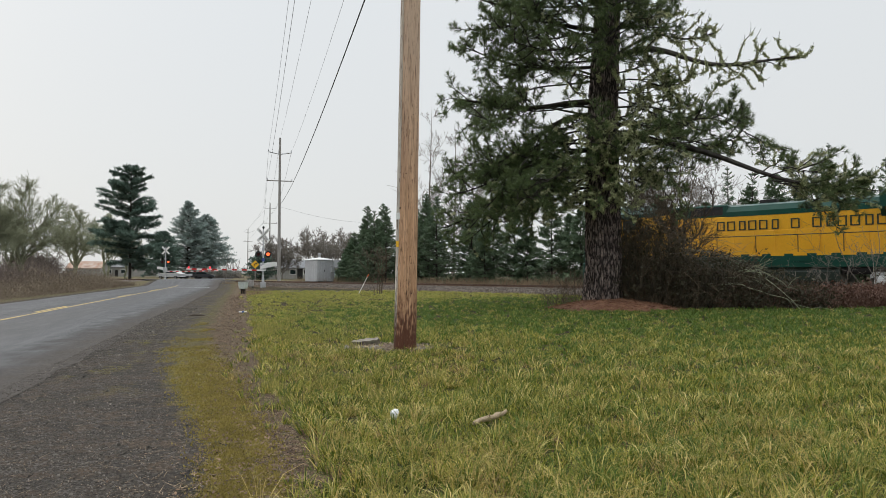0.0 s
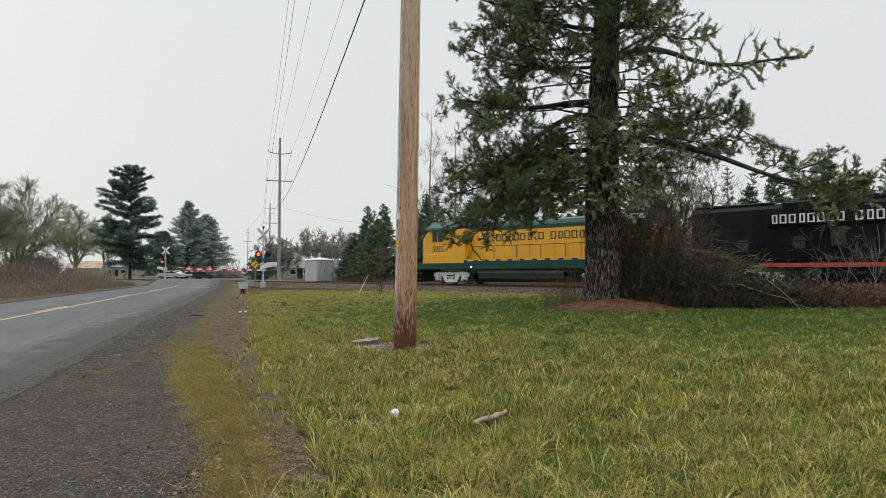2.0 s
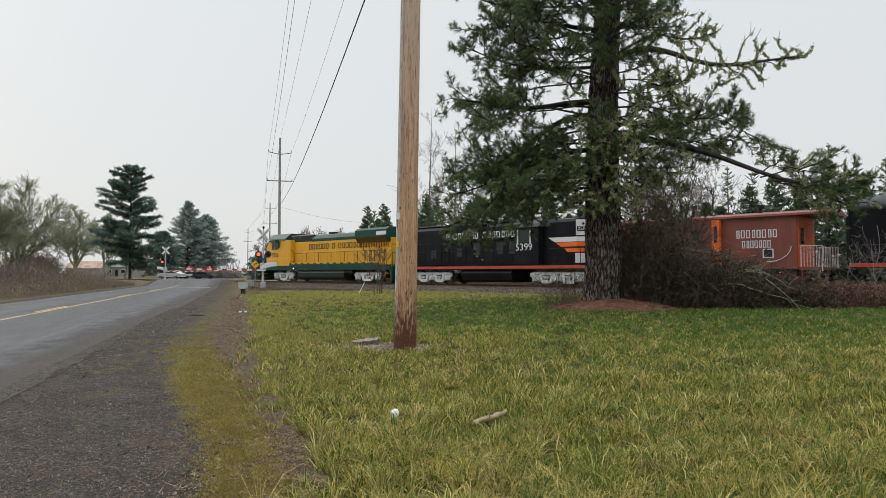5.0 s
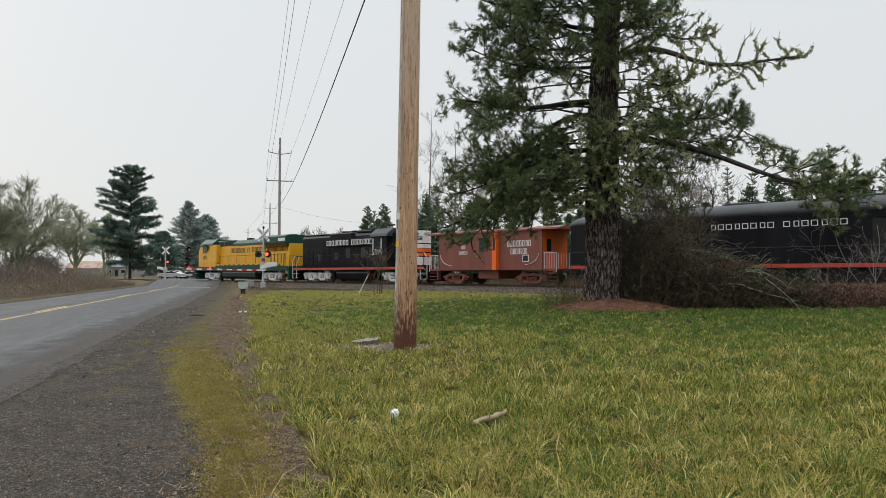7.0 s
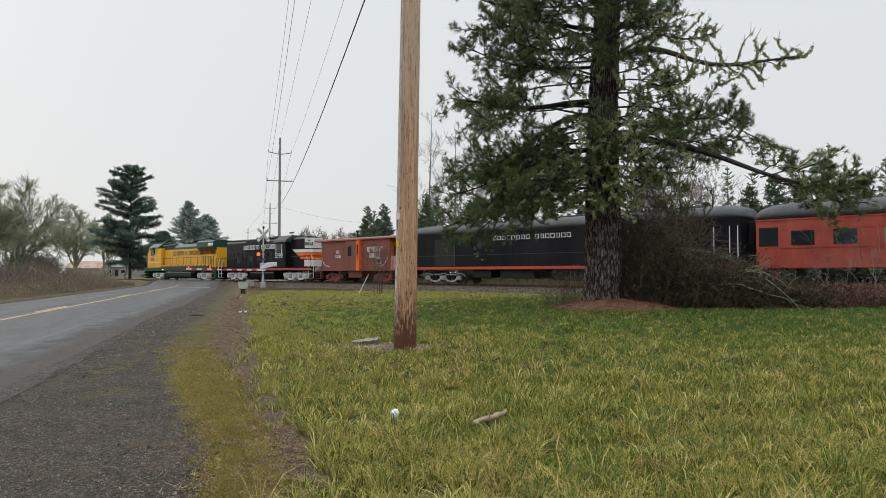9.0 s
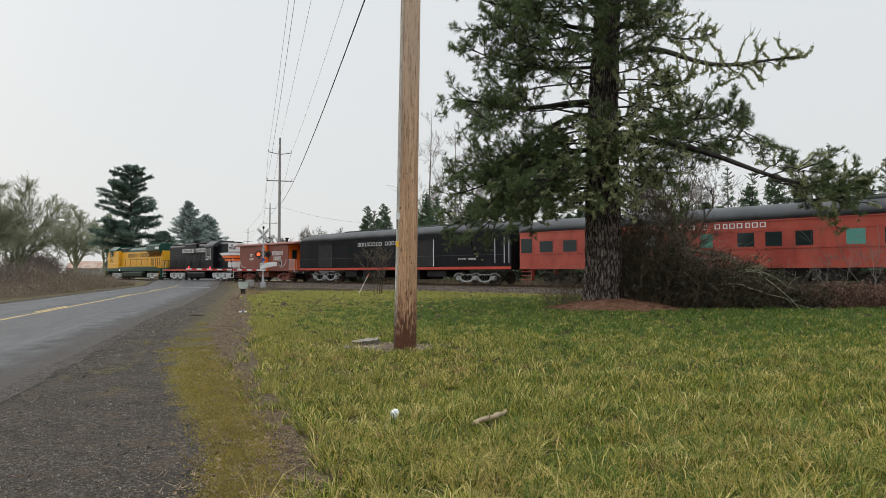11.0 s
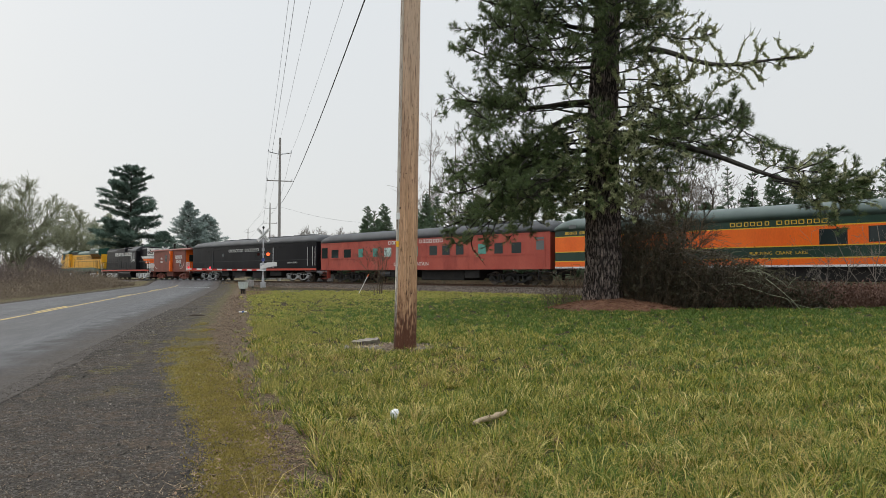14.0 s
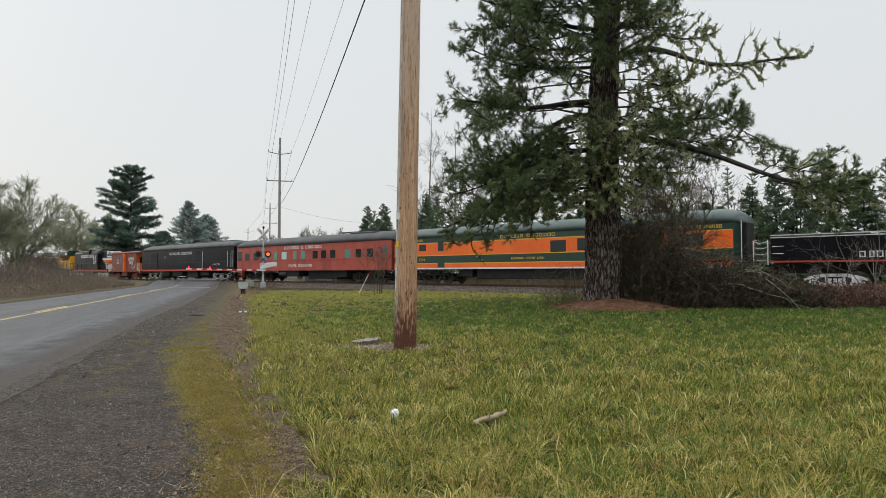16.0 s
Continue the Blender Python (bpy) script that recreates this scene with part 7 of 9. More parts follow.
# far firs beyond the crossing
conifer("fir_tree", "tall dark Douglas fir with uneven open branches", *spot(-482, 106), 18.6, 14.5, 3, FIRLEAF, "firs beyond the crossing", 0.10, 0.20, 1.15, 0.85, 0.80, 0.50, 1.9)
conifer("fir_tree", "dense fir with mist haze put into its grey-green colour", *spot(-393, 168), 19.6, 18.5, 4, FIRLEAF_HAZED, "firs beyond the crossing", 0.03, 0.2, 2.4, 0.35, 0.66, 0.8, 1.15)
conifer("fir_tree", "dense fir with mist haze put into its grey-green colour", *spot(-364, 174), 16.8, 18.5, 5, FIRLEAF_HAZED, "firs beyond the crossing", 0.03, 0.2, 2.4, 0.35, 0.66, 0.75, 1.15)
conifer("fir_tree", "small dark fir beyond the crossing", *spot(-432, 150), 10.5, 11.5, 6, FIRLEAF, "firs beyond the crossing", 0.03, 0.2, 1.3, 0.3, 0.7, 0.6, 1.1)
# bare mossy trees across the road
MOSSFLAKE = leaf_mat("grey_green_lichen_flakes", (0.23, 0.27, 0.18), (0.37, 0.41, 0.29), 0.9, 0.3)
round_tree("bare_tree", "bare mossy deciduous tree with a wide rounded crown", *spot(-654, 62), 10.3, 8.4, 21, TWIG_GREEN, "bare trees", 0.14, 17, 0.016, 6, None, 3)
round_tree("bare_tree", "bare mossy deciduous tree with a wide rounded crown", *spot(-712, 58), 9.8, 8.0, 22, TWIG_GREEN, "bare trees", 0.14, 13, 0.016, 5, None, 2)
round_tree("bare_tree", "bare grey tree with forked trunk", *spot(-568, 132), 14.8, 11.4, 27, TWIG_GREEN, "bare trees", 0.18, 15, 0.030, 5, None, 2)
round_tree("bare_tree", "lichen-green bare tree near the crossing", *spot(-517, 118), 11.4, 9.0, 28, TWIG_GREEN, "bare trees", 0.24, 11, 0.022, 4, MOSSFLAKE, 2)
round_tree("bare_tree", "lichen-green bare tree near the crossing", *spot(-488, 108), 9.0, 6.4, 29, TWIG_GREEN, "bare trees", 0.26, 9, 0.022, 4, MOSSFLAKE)
# behind the houses
for b, d, h, w, sd in ((-262, 130, 8.0, 8.0, 31), (-205, 126, 9.6, 9.0, 32), (-178, 134, 9.0, 8.0, 33), (-150, 122, 9.0, 7.5, 34)):
    round_tree("bare_tree", "bare brown tree behind the houses", *spot(b, d), h, w, sd, TWIG, "bare trees behind the houses", 0.22, 9, 0.026, 3)
conifer("evergreen_tree", "low dark evergreen beside the crossing", *spot(-280, 100), 3.6, 5.4, 8, FIRLEAF, "", 0.02, 0.2, 0.9, 0.4, 0.5, 0.42)
round_tree("bare_tree", "rounded brown bare tree beside the crossing", *spot(-250, 104), 6.2, 6.4, 36, TWIG, "bare trees behind the houses", 0.12, 11, 0.022, 5, None, 2)
# tall alders behind the young firs
def alder(x, y, height, seed, group="bare alders"):
    """A straight pale trunk with steep side branches."""
    rs = np.random.RandomState(seed)
    tree = thing("bare_alder", "tall slender bare alder with a pale trunk", "tree", group, at=pose(x, y, gz(x, y)))
    t = np.linspace(0, 1, 12)
    tr = np.column_stack([0.15 * np.sin(t * 5 + seed), 0.1 * np.cos(t * 4), t * height, 0.17 * (1 - 0.93 * t)])
    part("trunk", tubes_mesh("trunk", [tr], TWIG, 7), None, tree)
    paths = []
    for k in range(24):
        u = 0.22 + 0.75 * rs.rand()
        a = rs.rand() * 6.283
        p = (np.interp(u, t, tr[:, 0]), np.interp(u, t, tr[:, 1]), u * height)
        grow(rs, p, (math.cos(a), math.sin(a), rs.uniform(0.5, 1.1)), height * 0.24 * (1.15 - u) * rs.uniform(0.6, 1.2), 0.085 * (1.1 - u), 2, (4, 6), 0.09, 0.13, paths, 5, 0.56)
    for p in paths:
        p[:, 3] = np.maximum(p[:, 3], 0.017)
    part("crown", tubes_mesh("crown", paths, TWIG, 3), None, tree, "bare winter twigs")


round_tree("bare_tree", "thin dark bare tree behind the pine", *spot(352, 27.5), 6.5, 3.8, 51, CANE, "bare trees behind the pine", 0.14, 11, 0.006, 4)
alder(*spot(-20, 76), 20.5, 41)
alder(*spot(18, 78), 19.0, 42)
alder(*spot(45, 73), 15.5, 43)
for b, d, h, sd in ((330, 54, 13.0, 44), (375, 53, 12.0, 45), (420, 55, 10.5, 46), (290, 56, 11.5, 47)):
    bare_tree("bare_tree", "thin grey bare tree behind the track", *spot(b, d), h, sd, TWIG, 4, (4, 5), 0.13, 0.14, 0.14, (0, 0), "bare trees behind the track", 0.5, 0.6, 2, 0.014)
# young firs behind the track
YF = random.Random(8)
for i in range(38):
    s = -66 + i * 1.75 + YF.uniform(-0.8, 0.8)
    p = YF.uniform(7.5, 11.5)
    h = YF.uniform(5.8, 8.2) if s < -38 else YF.uniform(4.6, 6.6)
    if s < -58:
        h *= 0.75
    v = rail_at(s, p)
    if v.x / v.y < -0.150:
        continue
    conifer("young_fir", "young dark green fir behind the track", v.x, v.y, h, h * YF.uniform(0.75, 0.95), 50 + i, YOUNGFIR, "young firs behind the track", 0.02, 0.15, 1.1 if s < -36 else 0.7, 0.3, 0.40 if s < -36 else 0.54, 0.95, 0.85, h * 0.11)
for i, (b, d, h) in enumerate(((-137, 67, 5.2), (-122, 65, 5.4), (-106, 63.5, 7.1), (-88, 62, 7.4), (-148, 68, 3.6), (-96, 66, 6.2), (440, 45, 8.2), (478, 44, 8.0), (545, 41, 7.2), (597, 39.5, 8.8), (640, 38.5, 7.4), (685, 37.5, 7.6), (505, 44, 6.4))):
    conifer("young_fir", "young dark green fir behind the track", *spot(b, d), h * 0.9, h * (0.58 if b > 0 else 0.85), 80 + i, YOUNGFIR, "young firs behind the track", 0.02, 0.05 if b > 0 else 0.15, 0.62 if b > 0 else 0.9, 0.55 if b > 0 else 0.35, 0.26 if b > 0 else 0.36, 1.0, 1.1, h * 0.12)


# ---- brambles, weeds ----
def canes(name, label, category, spots_r, mat, seed, arch, r=0.008, seg=6, leaf=None, leaves=0):
    """Arching canes from the ground: spots_r yields (x, y, length, height)."""
    rs = np.random.RandomState(seed)
    paths, leafp = [], []
    for x, y, L, h in spots_r:
        a = rs.rand() * 6.283
        p = np.array([x, y, gz(x, y) - 0.03])
        t = np.linspace(0, 1, seg)
        reach = L * rs.uniform(0.3, 1.0)
        z = p[2] + h * np.sin(t * math.pi * rs.uniform(0.35, arch))
        bend = rs.randn() * 0.8
        xx = x + reach * t * np.cos(a + bend * t)
        yy = y + reach * t * np.sin(a + bend * t)
        q = np.stack([xx, yy, np.maximum(z, p[2] - 0.03)], 1) + rs.randn(seg, 3) * 0.045 * h
        q[0] = p
        paths.append(np.column_stack([q, np.linspace(r * 1.3, r * 0.5, seg)]))
        for e in range(leaves):
            k = rs.randint(1, seg)
            leafp.append(q[k] + rs.randn(3) * 0.08)
    ob = solid(name, tubes_mesh(name, paths, mat, 3), None, label, category, kind="stuff")
    if leaf and leafp:
        c = np.array(leafp)
        a, b = rs.randn(len(c), 3) * 0.04, rs.randn(len(c), 3) * 0.04
        V = np.stack([c, c + a, c + a + b, c + b], 1).reshape(-1, 3)
        part("leaves", fast_mesh("leaves", V, np.arange(len(V)).reshape(-1, 4), leaf), None, ob)
    return ob


rb = np.random.RandomState(77)
BRLEAF = leaf_mat("bramble_leaf", (0.030, 0.028, 0.016), (0.095, 0.085, 0.050), 0.6, 0.2)


def thicket_top(x):
    return float(np.interp(x, (6.7, 7.3, 7.9, 8.3, 8.7, 10.8, 12.2, 14.2), (3.4, 4.2, 3.4, 2.6, 2.3, 2.15, 1.5, 0.95)))


def thicket():
    for i in range(2900):
        x = 6.75 + 7.2 * rb.rand() ** 1.5
        y = 24.3 + rb.uniform(-1.0, 1.6)
        h = thicket_top(x) * (0.2 + 0.8 * rb.rand() ** 1.7) * (1 + 0.25 * noise.noise(Vector((x * 1.3, y * 0.6, 4))))
        yield x, y, 0.7 + 0.2 * h, h


def leaning_stems(name, label, n, mat, seed, r, x_from=7.0, x_to=10.2):
    """Fallen, slanting stems: they start high by the pine and come down over the brambles, with side twigs."""
    rs = np.random.RandomState(seed)
    paths = []
    for k in range(n):
        x0 = rs.uniform(x_from, x_to)
        y0 = rs.uniform(23.3, 25.4)
        z0 = thicket_top(x0) * rs.uniform(0.35, 1.0)
        L = rs.uniform(1.4, 4.2)
        drop = min(z0 - 0.15, L * rs.uniform(0.15, 0.6))
        t = np.linspace(0, 1, 9)
        xx = x0 + L * t * rs.uniform(0.4, 1.0) + rs.randn(9).cumsum() * 0.07
        yy = y0 + rs.uniform(-1.2, 0.6) * t + rs.randn(9).cumsum() * 0.07
        zz = z0 - drop * t ** rs.uniform(0.8, 1.7) + rs.uniform(0.0, 0.4) * np.sin(t * 3.1) + rs.randn(9).cumsum() * 0.07
        zz += np.array([gz(a, b) for a, b in zip(xx, yy)])
        p = np.column_stack([xx, yy, zz, np.linspace(r, r * 0.4, 9)])
        paths.append(p)
        for e in range(rs.randint(3, 9)):
            q = p[rs.randint(1, 9), :3]
            d = unit(np.array([rs.uniform(0.2, 1.0), rs.uniform(-0.7, 0.5), rs.uniform(-0.9, 0.7)]))
            l = rs.uniform(0.25, 0.9)
            a = np.linspace(0, 1, 4)[:, None]
            paths.append(np.column_stack([q + d * l * a + np.array([0, 0, 0.12 * l]) * a * (1 - a) * 4, np.linspace(r * 0.5, r * 0.25, 4)]))
    return solid(name, tubes_mesh(name, paths, mat, 3), None, label, "thicket", kind="stuff")


canes("bramble_thicket", "dense dark brown bare thicket beside the pine", "thicket", thicket(), CANE, 5, 0.72, 0.010, 7, BRLEAF, 8)
leaning_stems("fallen_stems", "dark slanting stems lying across the thicket", 80, CANE, 41, 0.013)
leaning_stems("fallen_stems", "pale grey slanting stems lying across the thicket", 18, TWIG, 42, 0.011)
leaning_stems("fallen_stems", "mossy green-grey fallen branches lying over the brambles", 14, TWIG_GREEN, 45, 0.020, 9.0, 11.4)
canes("red_brambles", "low red-brown brambles along the grass edge", "brambles", ((x, 23.8 + rb.uniform(0.0, 2.2) - (x - 10) * 0.02, 1.0, rb.uniform(0.25, 0.95)) for x in rb.uniform(9.5, 21, 2600)), REDCANE, 7, 1.0, 0.009, 6, surf("dead_bramble_leaf", (0.10, 0.05, 0.035), (0.16, 0.09, 0.06), 2.0, 0.9), 4)
canes("thin_shrub", "thin bare shrub behind the pine", "shrub", ((5.4 - abs(rb.randn()) * 0.8, rb.uniform(24.6, 27.0), 1.6, rb.uniform(0.3, 1.7)) for i in range(90)), CANE, 9, 0.9, 0.008, 7)
canes("tall_shrub", "thin dark bare shrub rising among the brambles beside the pine", "shrub", ((rb.uniform(6.9, 9.3), rb.uniform(24.4, 26.2), 0.9, rb.uniform(3.4, 5.6)) for i in range(70)), CANE, 43, 0.55, 0.012, 8)
for b, d, h, sd in ((662, 26.0, 3.9, 71), (620, 26.4, 2.9, 72), (598, 25.6, 2.2, 73), (684, 25.8, 2.6, 74), (560, 26.5, 1.9, 75)):
    bare_tree("bare_sapling", "thin grey bare sapling among the brambles", *spot(b, d), h, sd, TWIG, 3, (3, 4), 0.12, 0.13, 0.022, (0, 0), "saplings", 0.55, 0.55, 2, 0.005)


def left_brush():
    for i in range(5200):
        a = rb.uniform(14, 74)
        q = -ROAD_W - 1.4 - abs(rb.randn()) * 3.4
        x, y = road_pt(a, q)
        if perp(x, y) > -3.6:
            continue
        k = noise.noise(Vector((x * 0.35, y * 0.35, 9)))
        far = min(1.0, (-q - ROAD_W - 1.4) / 3.0)
        yield x, y, 1.5, rb.uniform(0.25, 1.0) * (0.55 + 0.8 * far) * (1.15 + 0.9 * k)


canes("roadside_brush", "brown dormant brush along the far road edge", "brush", left_brush(), BRUSH, 12, 1.1, 0.010, 5, surf("faded_brush_leaf", (0.16, 0.12, 0.075), (0.25, 0.195, 0.125), 2.0, 0.9), 1)
PLUMTWIG = surf("plum_brown_twigs", (0.105, 0.080, 0.066), (0.200, 0.158, 0.130), 2.0, 0.9, bump=0.2, per_piece=0.4)
canes("left_thicket", "plum-brown tangle under the bare trees", "thicket", ((*road_pt(rb.uniform(26, 62), -ROAD_W - rb.uniform(4.5, 14)), 2.2, rb.uniform(0.6, 2.0) * (0.7 + 0.6 * rb.rand())) for i in range(3600)), PLUMTWIG, 13, 1.0, 0.017, 6, surf("withered_leaf", (0.10, 0.070, 0.055), (0.19, 0.145, 0.115), 2.0, 0.9), 3)
canes("track_thicket", "brown scrub before the track under the bare trees", "thicket", ((*spot(rb.uniform(-668, -598), rb.uniform(64, 96)), 2.4, rb.uniform(0.8, 3.8)) for i in range(1500)), PLUMTWIG, 44, 0.9, 0.024, 6)


def dry_weeds(name, label, gen, mat, seed, width=0.012):
    rs = np.random.RandomState(seed)
    pts = np.array(list(gen))
    n = len(pts)
    base = pts[:, :3]
    tip = base + np.stack([rs.randn(n) * 0.25 * pts[:, 3], rs.randn(n) * 0.25 * pts[:, 3], pts[:, 3]], 1)
    a = rs.rand(n) * 6.283
    s = np.stack([np.cos(a), np.sin(a), np.zeros(n)], 1) * width
    V = np.stack([base - s, base + s, tip], 1).reshape(-1, 3)
    return solid(name, fast_mesh(name, V, np.arange(len(V)).reshape(-1, 3), mat), None, label, "weeds", kind="stuff")


def weed_gen(n, s0, s1, p0, p1, h0, h1):
    for i in range(n):
        v = rail_at(rb.uniform(s0, s1), rb.uniform(p0, p1))
        yield v.x, v.y, gz(v.x, v.y) - 0.02, rb.uniform(h0, h1)


dry_weeds("dry_weeds", "tan dry grass strip behind the track", weed_gen(14000, -62, 12, 3.4, 7.0, 0.35, 1.05), DRYWEED, 14, 0.02)


def near_track(n):
    for i in range(n):
        v = rail_at(rb.uniform(-62, 0), -3.3 - abs(rb.randn()) * 0.3)
        yield v.x, v.y, gz(v.x, v.y) - 0.02, rb.uniform(0.06, 0.22)


def dead_clump():
    x0, y0 = spot(-287, 39.5)
    for i in range(260):
        x, y = x0 + rb.randn() * 0.5, y0 + rb.randn() * 0.4
        yield x, y, gz(x, y) - 0.02, rb.uniform(0.15, 0.6)


dry_weeds("dead_weeds", "brown dead weeds beside the tub", dead_clump(), surf("dead_weed_stalk", (0.20, 0.13, 0.09), (0.32, 0.22, 0.15), 3.0, 0.9, per_piece=0.4), 17, 0.009)
dry_weeds("dry_fringe", "dry grass fringe along the ballast foot", near_track(5000), DRYWEED, 15, 0.012)


# ---- grass ----
def grass_edge(x, y):
    a = road_a(x, y)
    return 2.70 + 0.33 * (1 - smooth((a + 3.0) / 5.0)) + 0.30 * noise.noise(Vector((a * 0.55, 2.0, 0))) + 0.22 * noise.noise(Vector((a * 2.1, 5.0, 0))) + 0.16 * noise.noise(Vector((x * 5.5, y * 5.5, 1)))


def bare_spot(x, y):
    if ((x + 0.95) / 0.85) ** 2 + ((y - 11.7) / 0.6) ** 2 < 1:
        return True
    if ((x + 0.3) / 0.8) ** 2 + ((y - 11.5) / 0.3) ** 2 < 1:
        return noise.noise(Vector((x * 5, y * 5, 2))) > -0.1
    return ((x - PINE[0] - 0.30) / 2.45) ** 2 + ((y - PINE[1] + 0.45) / 1.7) ** 2 < 1


def grass(name, label, bands, mat, seed, dry, wide=0.0):
    """Blades in small tufts. Each band: from, to, tufts to the square metre, blades to a tuft, blade width, height."""
    rs = np.random.RandomState(seed)
    base, hh, ww, ln = [], [], [], []
    for y0, y1, dens, blades, w, h in bands:
        x0, x1 = (-wide, wide) if wide else (-0.70 * y1 - 0.5, 0.70 * y1 + 0.8)
        n = int(dens * (x1 - x0) * (y1 - y0))
        X, Y = rs.uniform(x0, x1, n), rs.uniform(y0, y1, n)
        for x, y in zip(X, Y):
            if (y > 3 and abs(x) < 0.70 * y) if wide else abs(x) > 0.70 * y + 0.8:
                continue
            q = road_q(x, y)
            if q < 1.9 or q < grass_edge(x, y) - (0.45 if rs.rand() < 0.07 else 0) or perp(x, y) > -3.75 + 0.15 * rs.randn():
                continue
            if bare_spot(x, y) and rs.rand() > 0.05:
                continue
            if y > 24.0 and x > 8.0:
                continue
            c = noise.noise(Vector((x * 1.9, y * 1.9, 7)))
            c2 = noise.noise(Vector((x * 0.5, y * 0.5, 3)))
            if dry and c + 0.8 * c2 + 0.30 * rs.randn() < 0.05 + (0.22 if x > 0.15 * y else 0) + 0.30 * smooth((y - 10) / 12):
                continue
            if mat is LUSH and math.hypot(x - 7.0, (y - 22) * 0.9) + 2.5 * c2 > 11.5 * rs.uniform(0.75, 1.1) and not (y < 14 and x > 0.1 * y and c + c2 > 0.05 + 0.2 * rs.randn()):
                continue
            if mat is BLADE_FAR and math.hypot(x - 7.5, (y - 22) * 0.9) + 2.5 * c2 < 9.5 and rs.rand() < 0.65:
                continue
            size = rs.uniform(0.55, 1.25) * (1.0 + 0.5 * max(-0.6, c))
            z = gz(x, y) - 0.01
            for k in range(blades):
                a, r = rs.rand() * 6.283, rs.rand() ** 0.5
                ca, sa = math.cos(a), math.sin(a)
                rad = 0.028 * (1 + w * 60)
                base.append((x + ca * r * rad, y + sa * r * rad, z))
                H = h * size * rs.uniform(0.55, 1.15) * (1.15 - 0.35 * r)
                hh.append(H)
                ww.append(w * rs.uniform(0.7, 1.3))
                sp = H * (0.35 + (1.9 if dry else 1.25) * r) * rs.uniform(0.5, 1.3)
                ln.append((ca * sp + rs.randn() * 0.15 * H, sa * sp + rs.randn() * 0.15 * H, 0))
    base, hh, ww, ln = np.array(base), np.array(hh), np.array(ww), np.array(ln)
    n = len(base)
    a = rs.rand(n) * 6.283
    side = np.stack([np.cos(a), np.sin(a), np.zeros(n)], 1) * ww[:, None] / 2
    up = np.stack([np.zeros(n), np.zeros(n), hh], 1)
    mid = base + up * 0.66 + ln * 0.34
    tip = base + up * rs.uniform(0.65, 1.0, (n, 1)) + ln
    V = np.stack([base - side, base + side, mid - side * 0.8, mid + side * 0.8, tip], 1).reshape(-1, 3)
    F = (np.array([(0, 1, 3), (0, 3, 2), (2, 3, 4)])[None] + 5 * np.arange(n)[:, None, None]).reshape(-1, 3)
    return solid(name, fast_mesh(name, V, F, mat), None, label, "grass", kind="stuff")


grass("grass", "rough green winter grass", ((3.0, 5.5, 165, 13, 0.0075, 0.15), (5.5, 8.5, 115, 12, 0.0085, 0.145), (8.5, 11, 60, 10, 0.012, 0.12), (11, 14, 40, 10, 0.013, 0.12), (14, 18, 12, 9, 0.016, 0.11)), BLADE, 1, False)
grass("grass", "short olive grass before the track", ((9.5, 14, 20, 9, 0.014, 0.11), (14, 18, 26, 9, 0.016, 0.105), (18, 22, 34, 9, 0.017, 0.10), (22, 46, 15, 8, 0.028, 0.11)), BLADE_FAR, 5, False)
grass("grass", "rough olive grass along the verge", ((-8, 6, 9, 8, 0.022, 0.12), (6, 26, 5, 7, 0.03, 0.12)), BLADE_FAR, 7, False, 20.0)
grass("lush_grass", "lush darker green grass towards the pine", ((3.2, 5.5, 40, 12, 0.008, 0.14), (5.5, 9, 40, 12, 0.009, 0.135), (9, 14, 36, 10, 0.012, 0.125), (14, 22, 30, 9, 0.018, 0.125), (22, 42, 13, 8, 0.028, 0.13)), LUSH, 3, False)
grass("dry_grass", "dry tan blades among the grass", ((3.0, 5.5, 120, 10, 0.006, 0.165), (5.5, 8.5, 85, 9, 0.007, 0.155), (8.5, 14, 36, 7, 0.010, 0.115), (14, 26, 8, 7, 0.014, 0.08)), BLADE_DRY, 2, True)


TUFT = leaf_mat("tall_tuft_blades", (0.060, 0.115, 0.014), (0.40, 0.37, 0.10), 0.6, 0.25, 1.6)
blade_shades(TUFT, ((0.0, (0.014, 0.038, 0.005)), (0.35, (0.105, 0.160, 0.020)), (0.65, (0.36, 0.33, 0.07)), (1.0, (0.90, 0.71, 0.34))))
DEADBLADE = leaf_mat("dead_brown_blades", (0.13, 0.080, 0.048), (0.34, 0.235, 0.13), 0.8, 0.3, 2.0)
grass("tall_grass_tufts", "taller arching tufts standing in the rough grass", ((3.0, 4.6, 22, 40, 0.0065, 0.20), (4.6, 7.0, 15, 36, 0.0075, 0.19), (7.0, 11.0, 8, 30, 0.0095, 0.17)), TUFT, 13, False)
grass("lush_tufts", "rich green tufts standing in the rough grass", ((3.0, 5.5, 4, 36, 0.0075, 0.17), (5.5, 11.0, 2.5, 30, 0.0095, 0.16)), LUSH, 17, False)
grass("dead_grass", "brown matted dead grass between the tufts", ((3.0, 5.5, 60, 16, 0.006, 0.10), (5.5, 11.0, 34, 14, 0.008, 0.10)), DEADBLADE, 21, True)


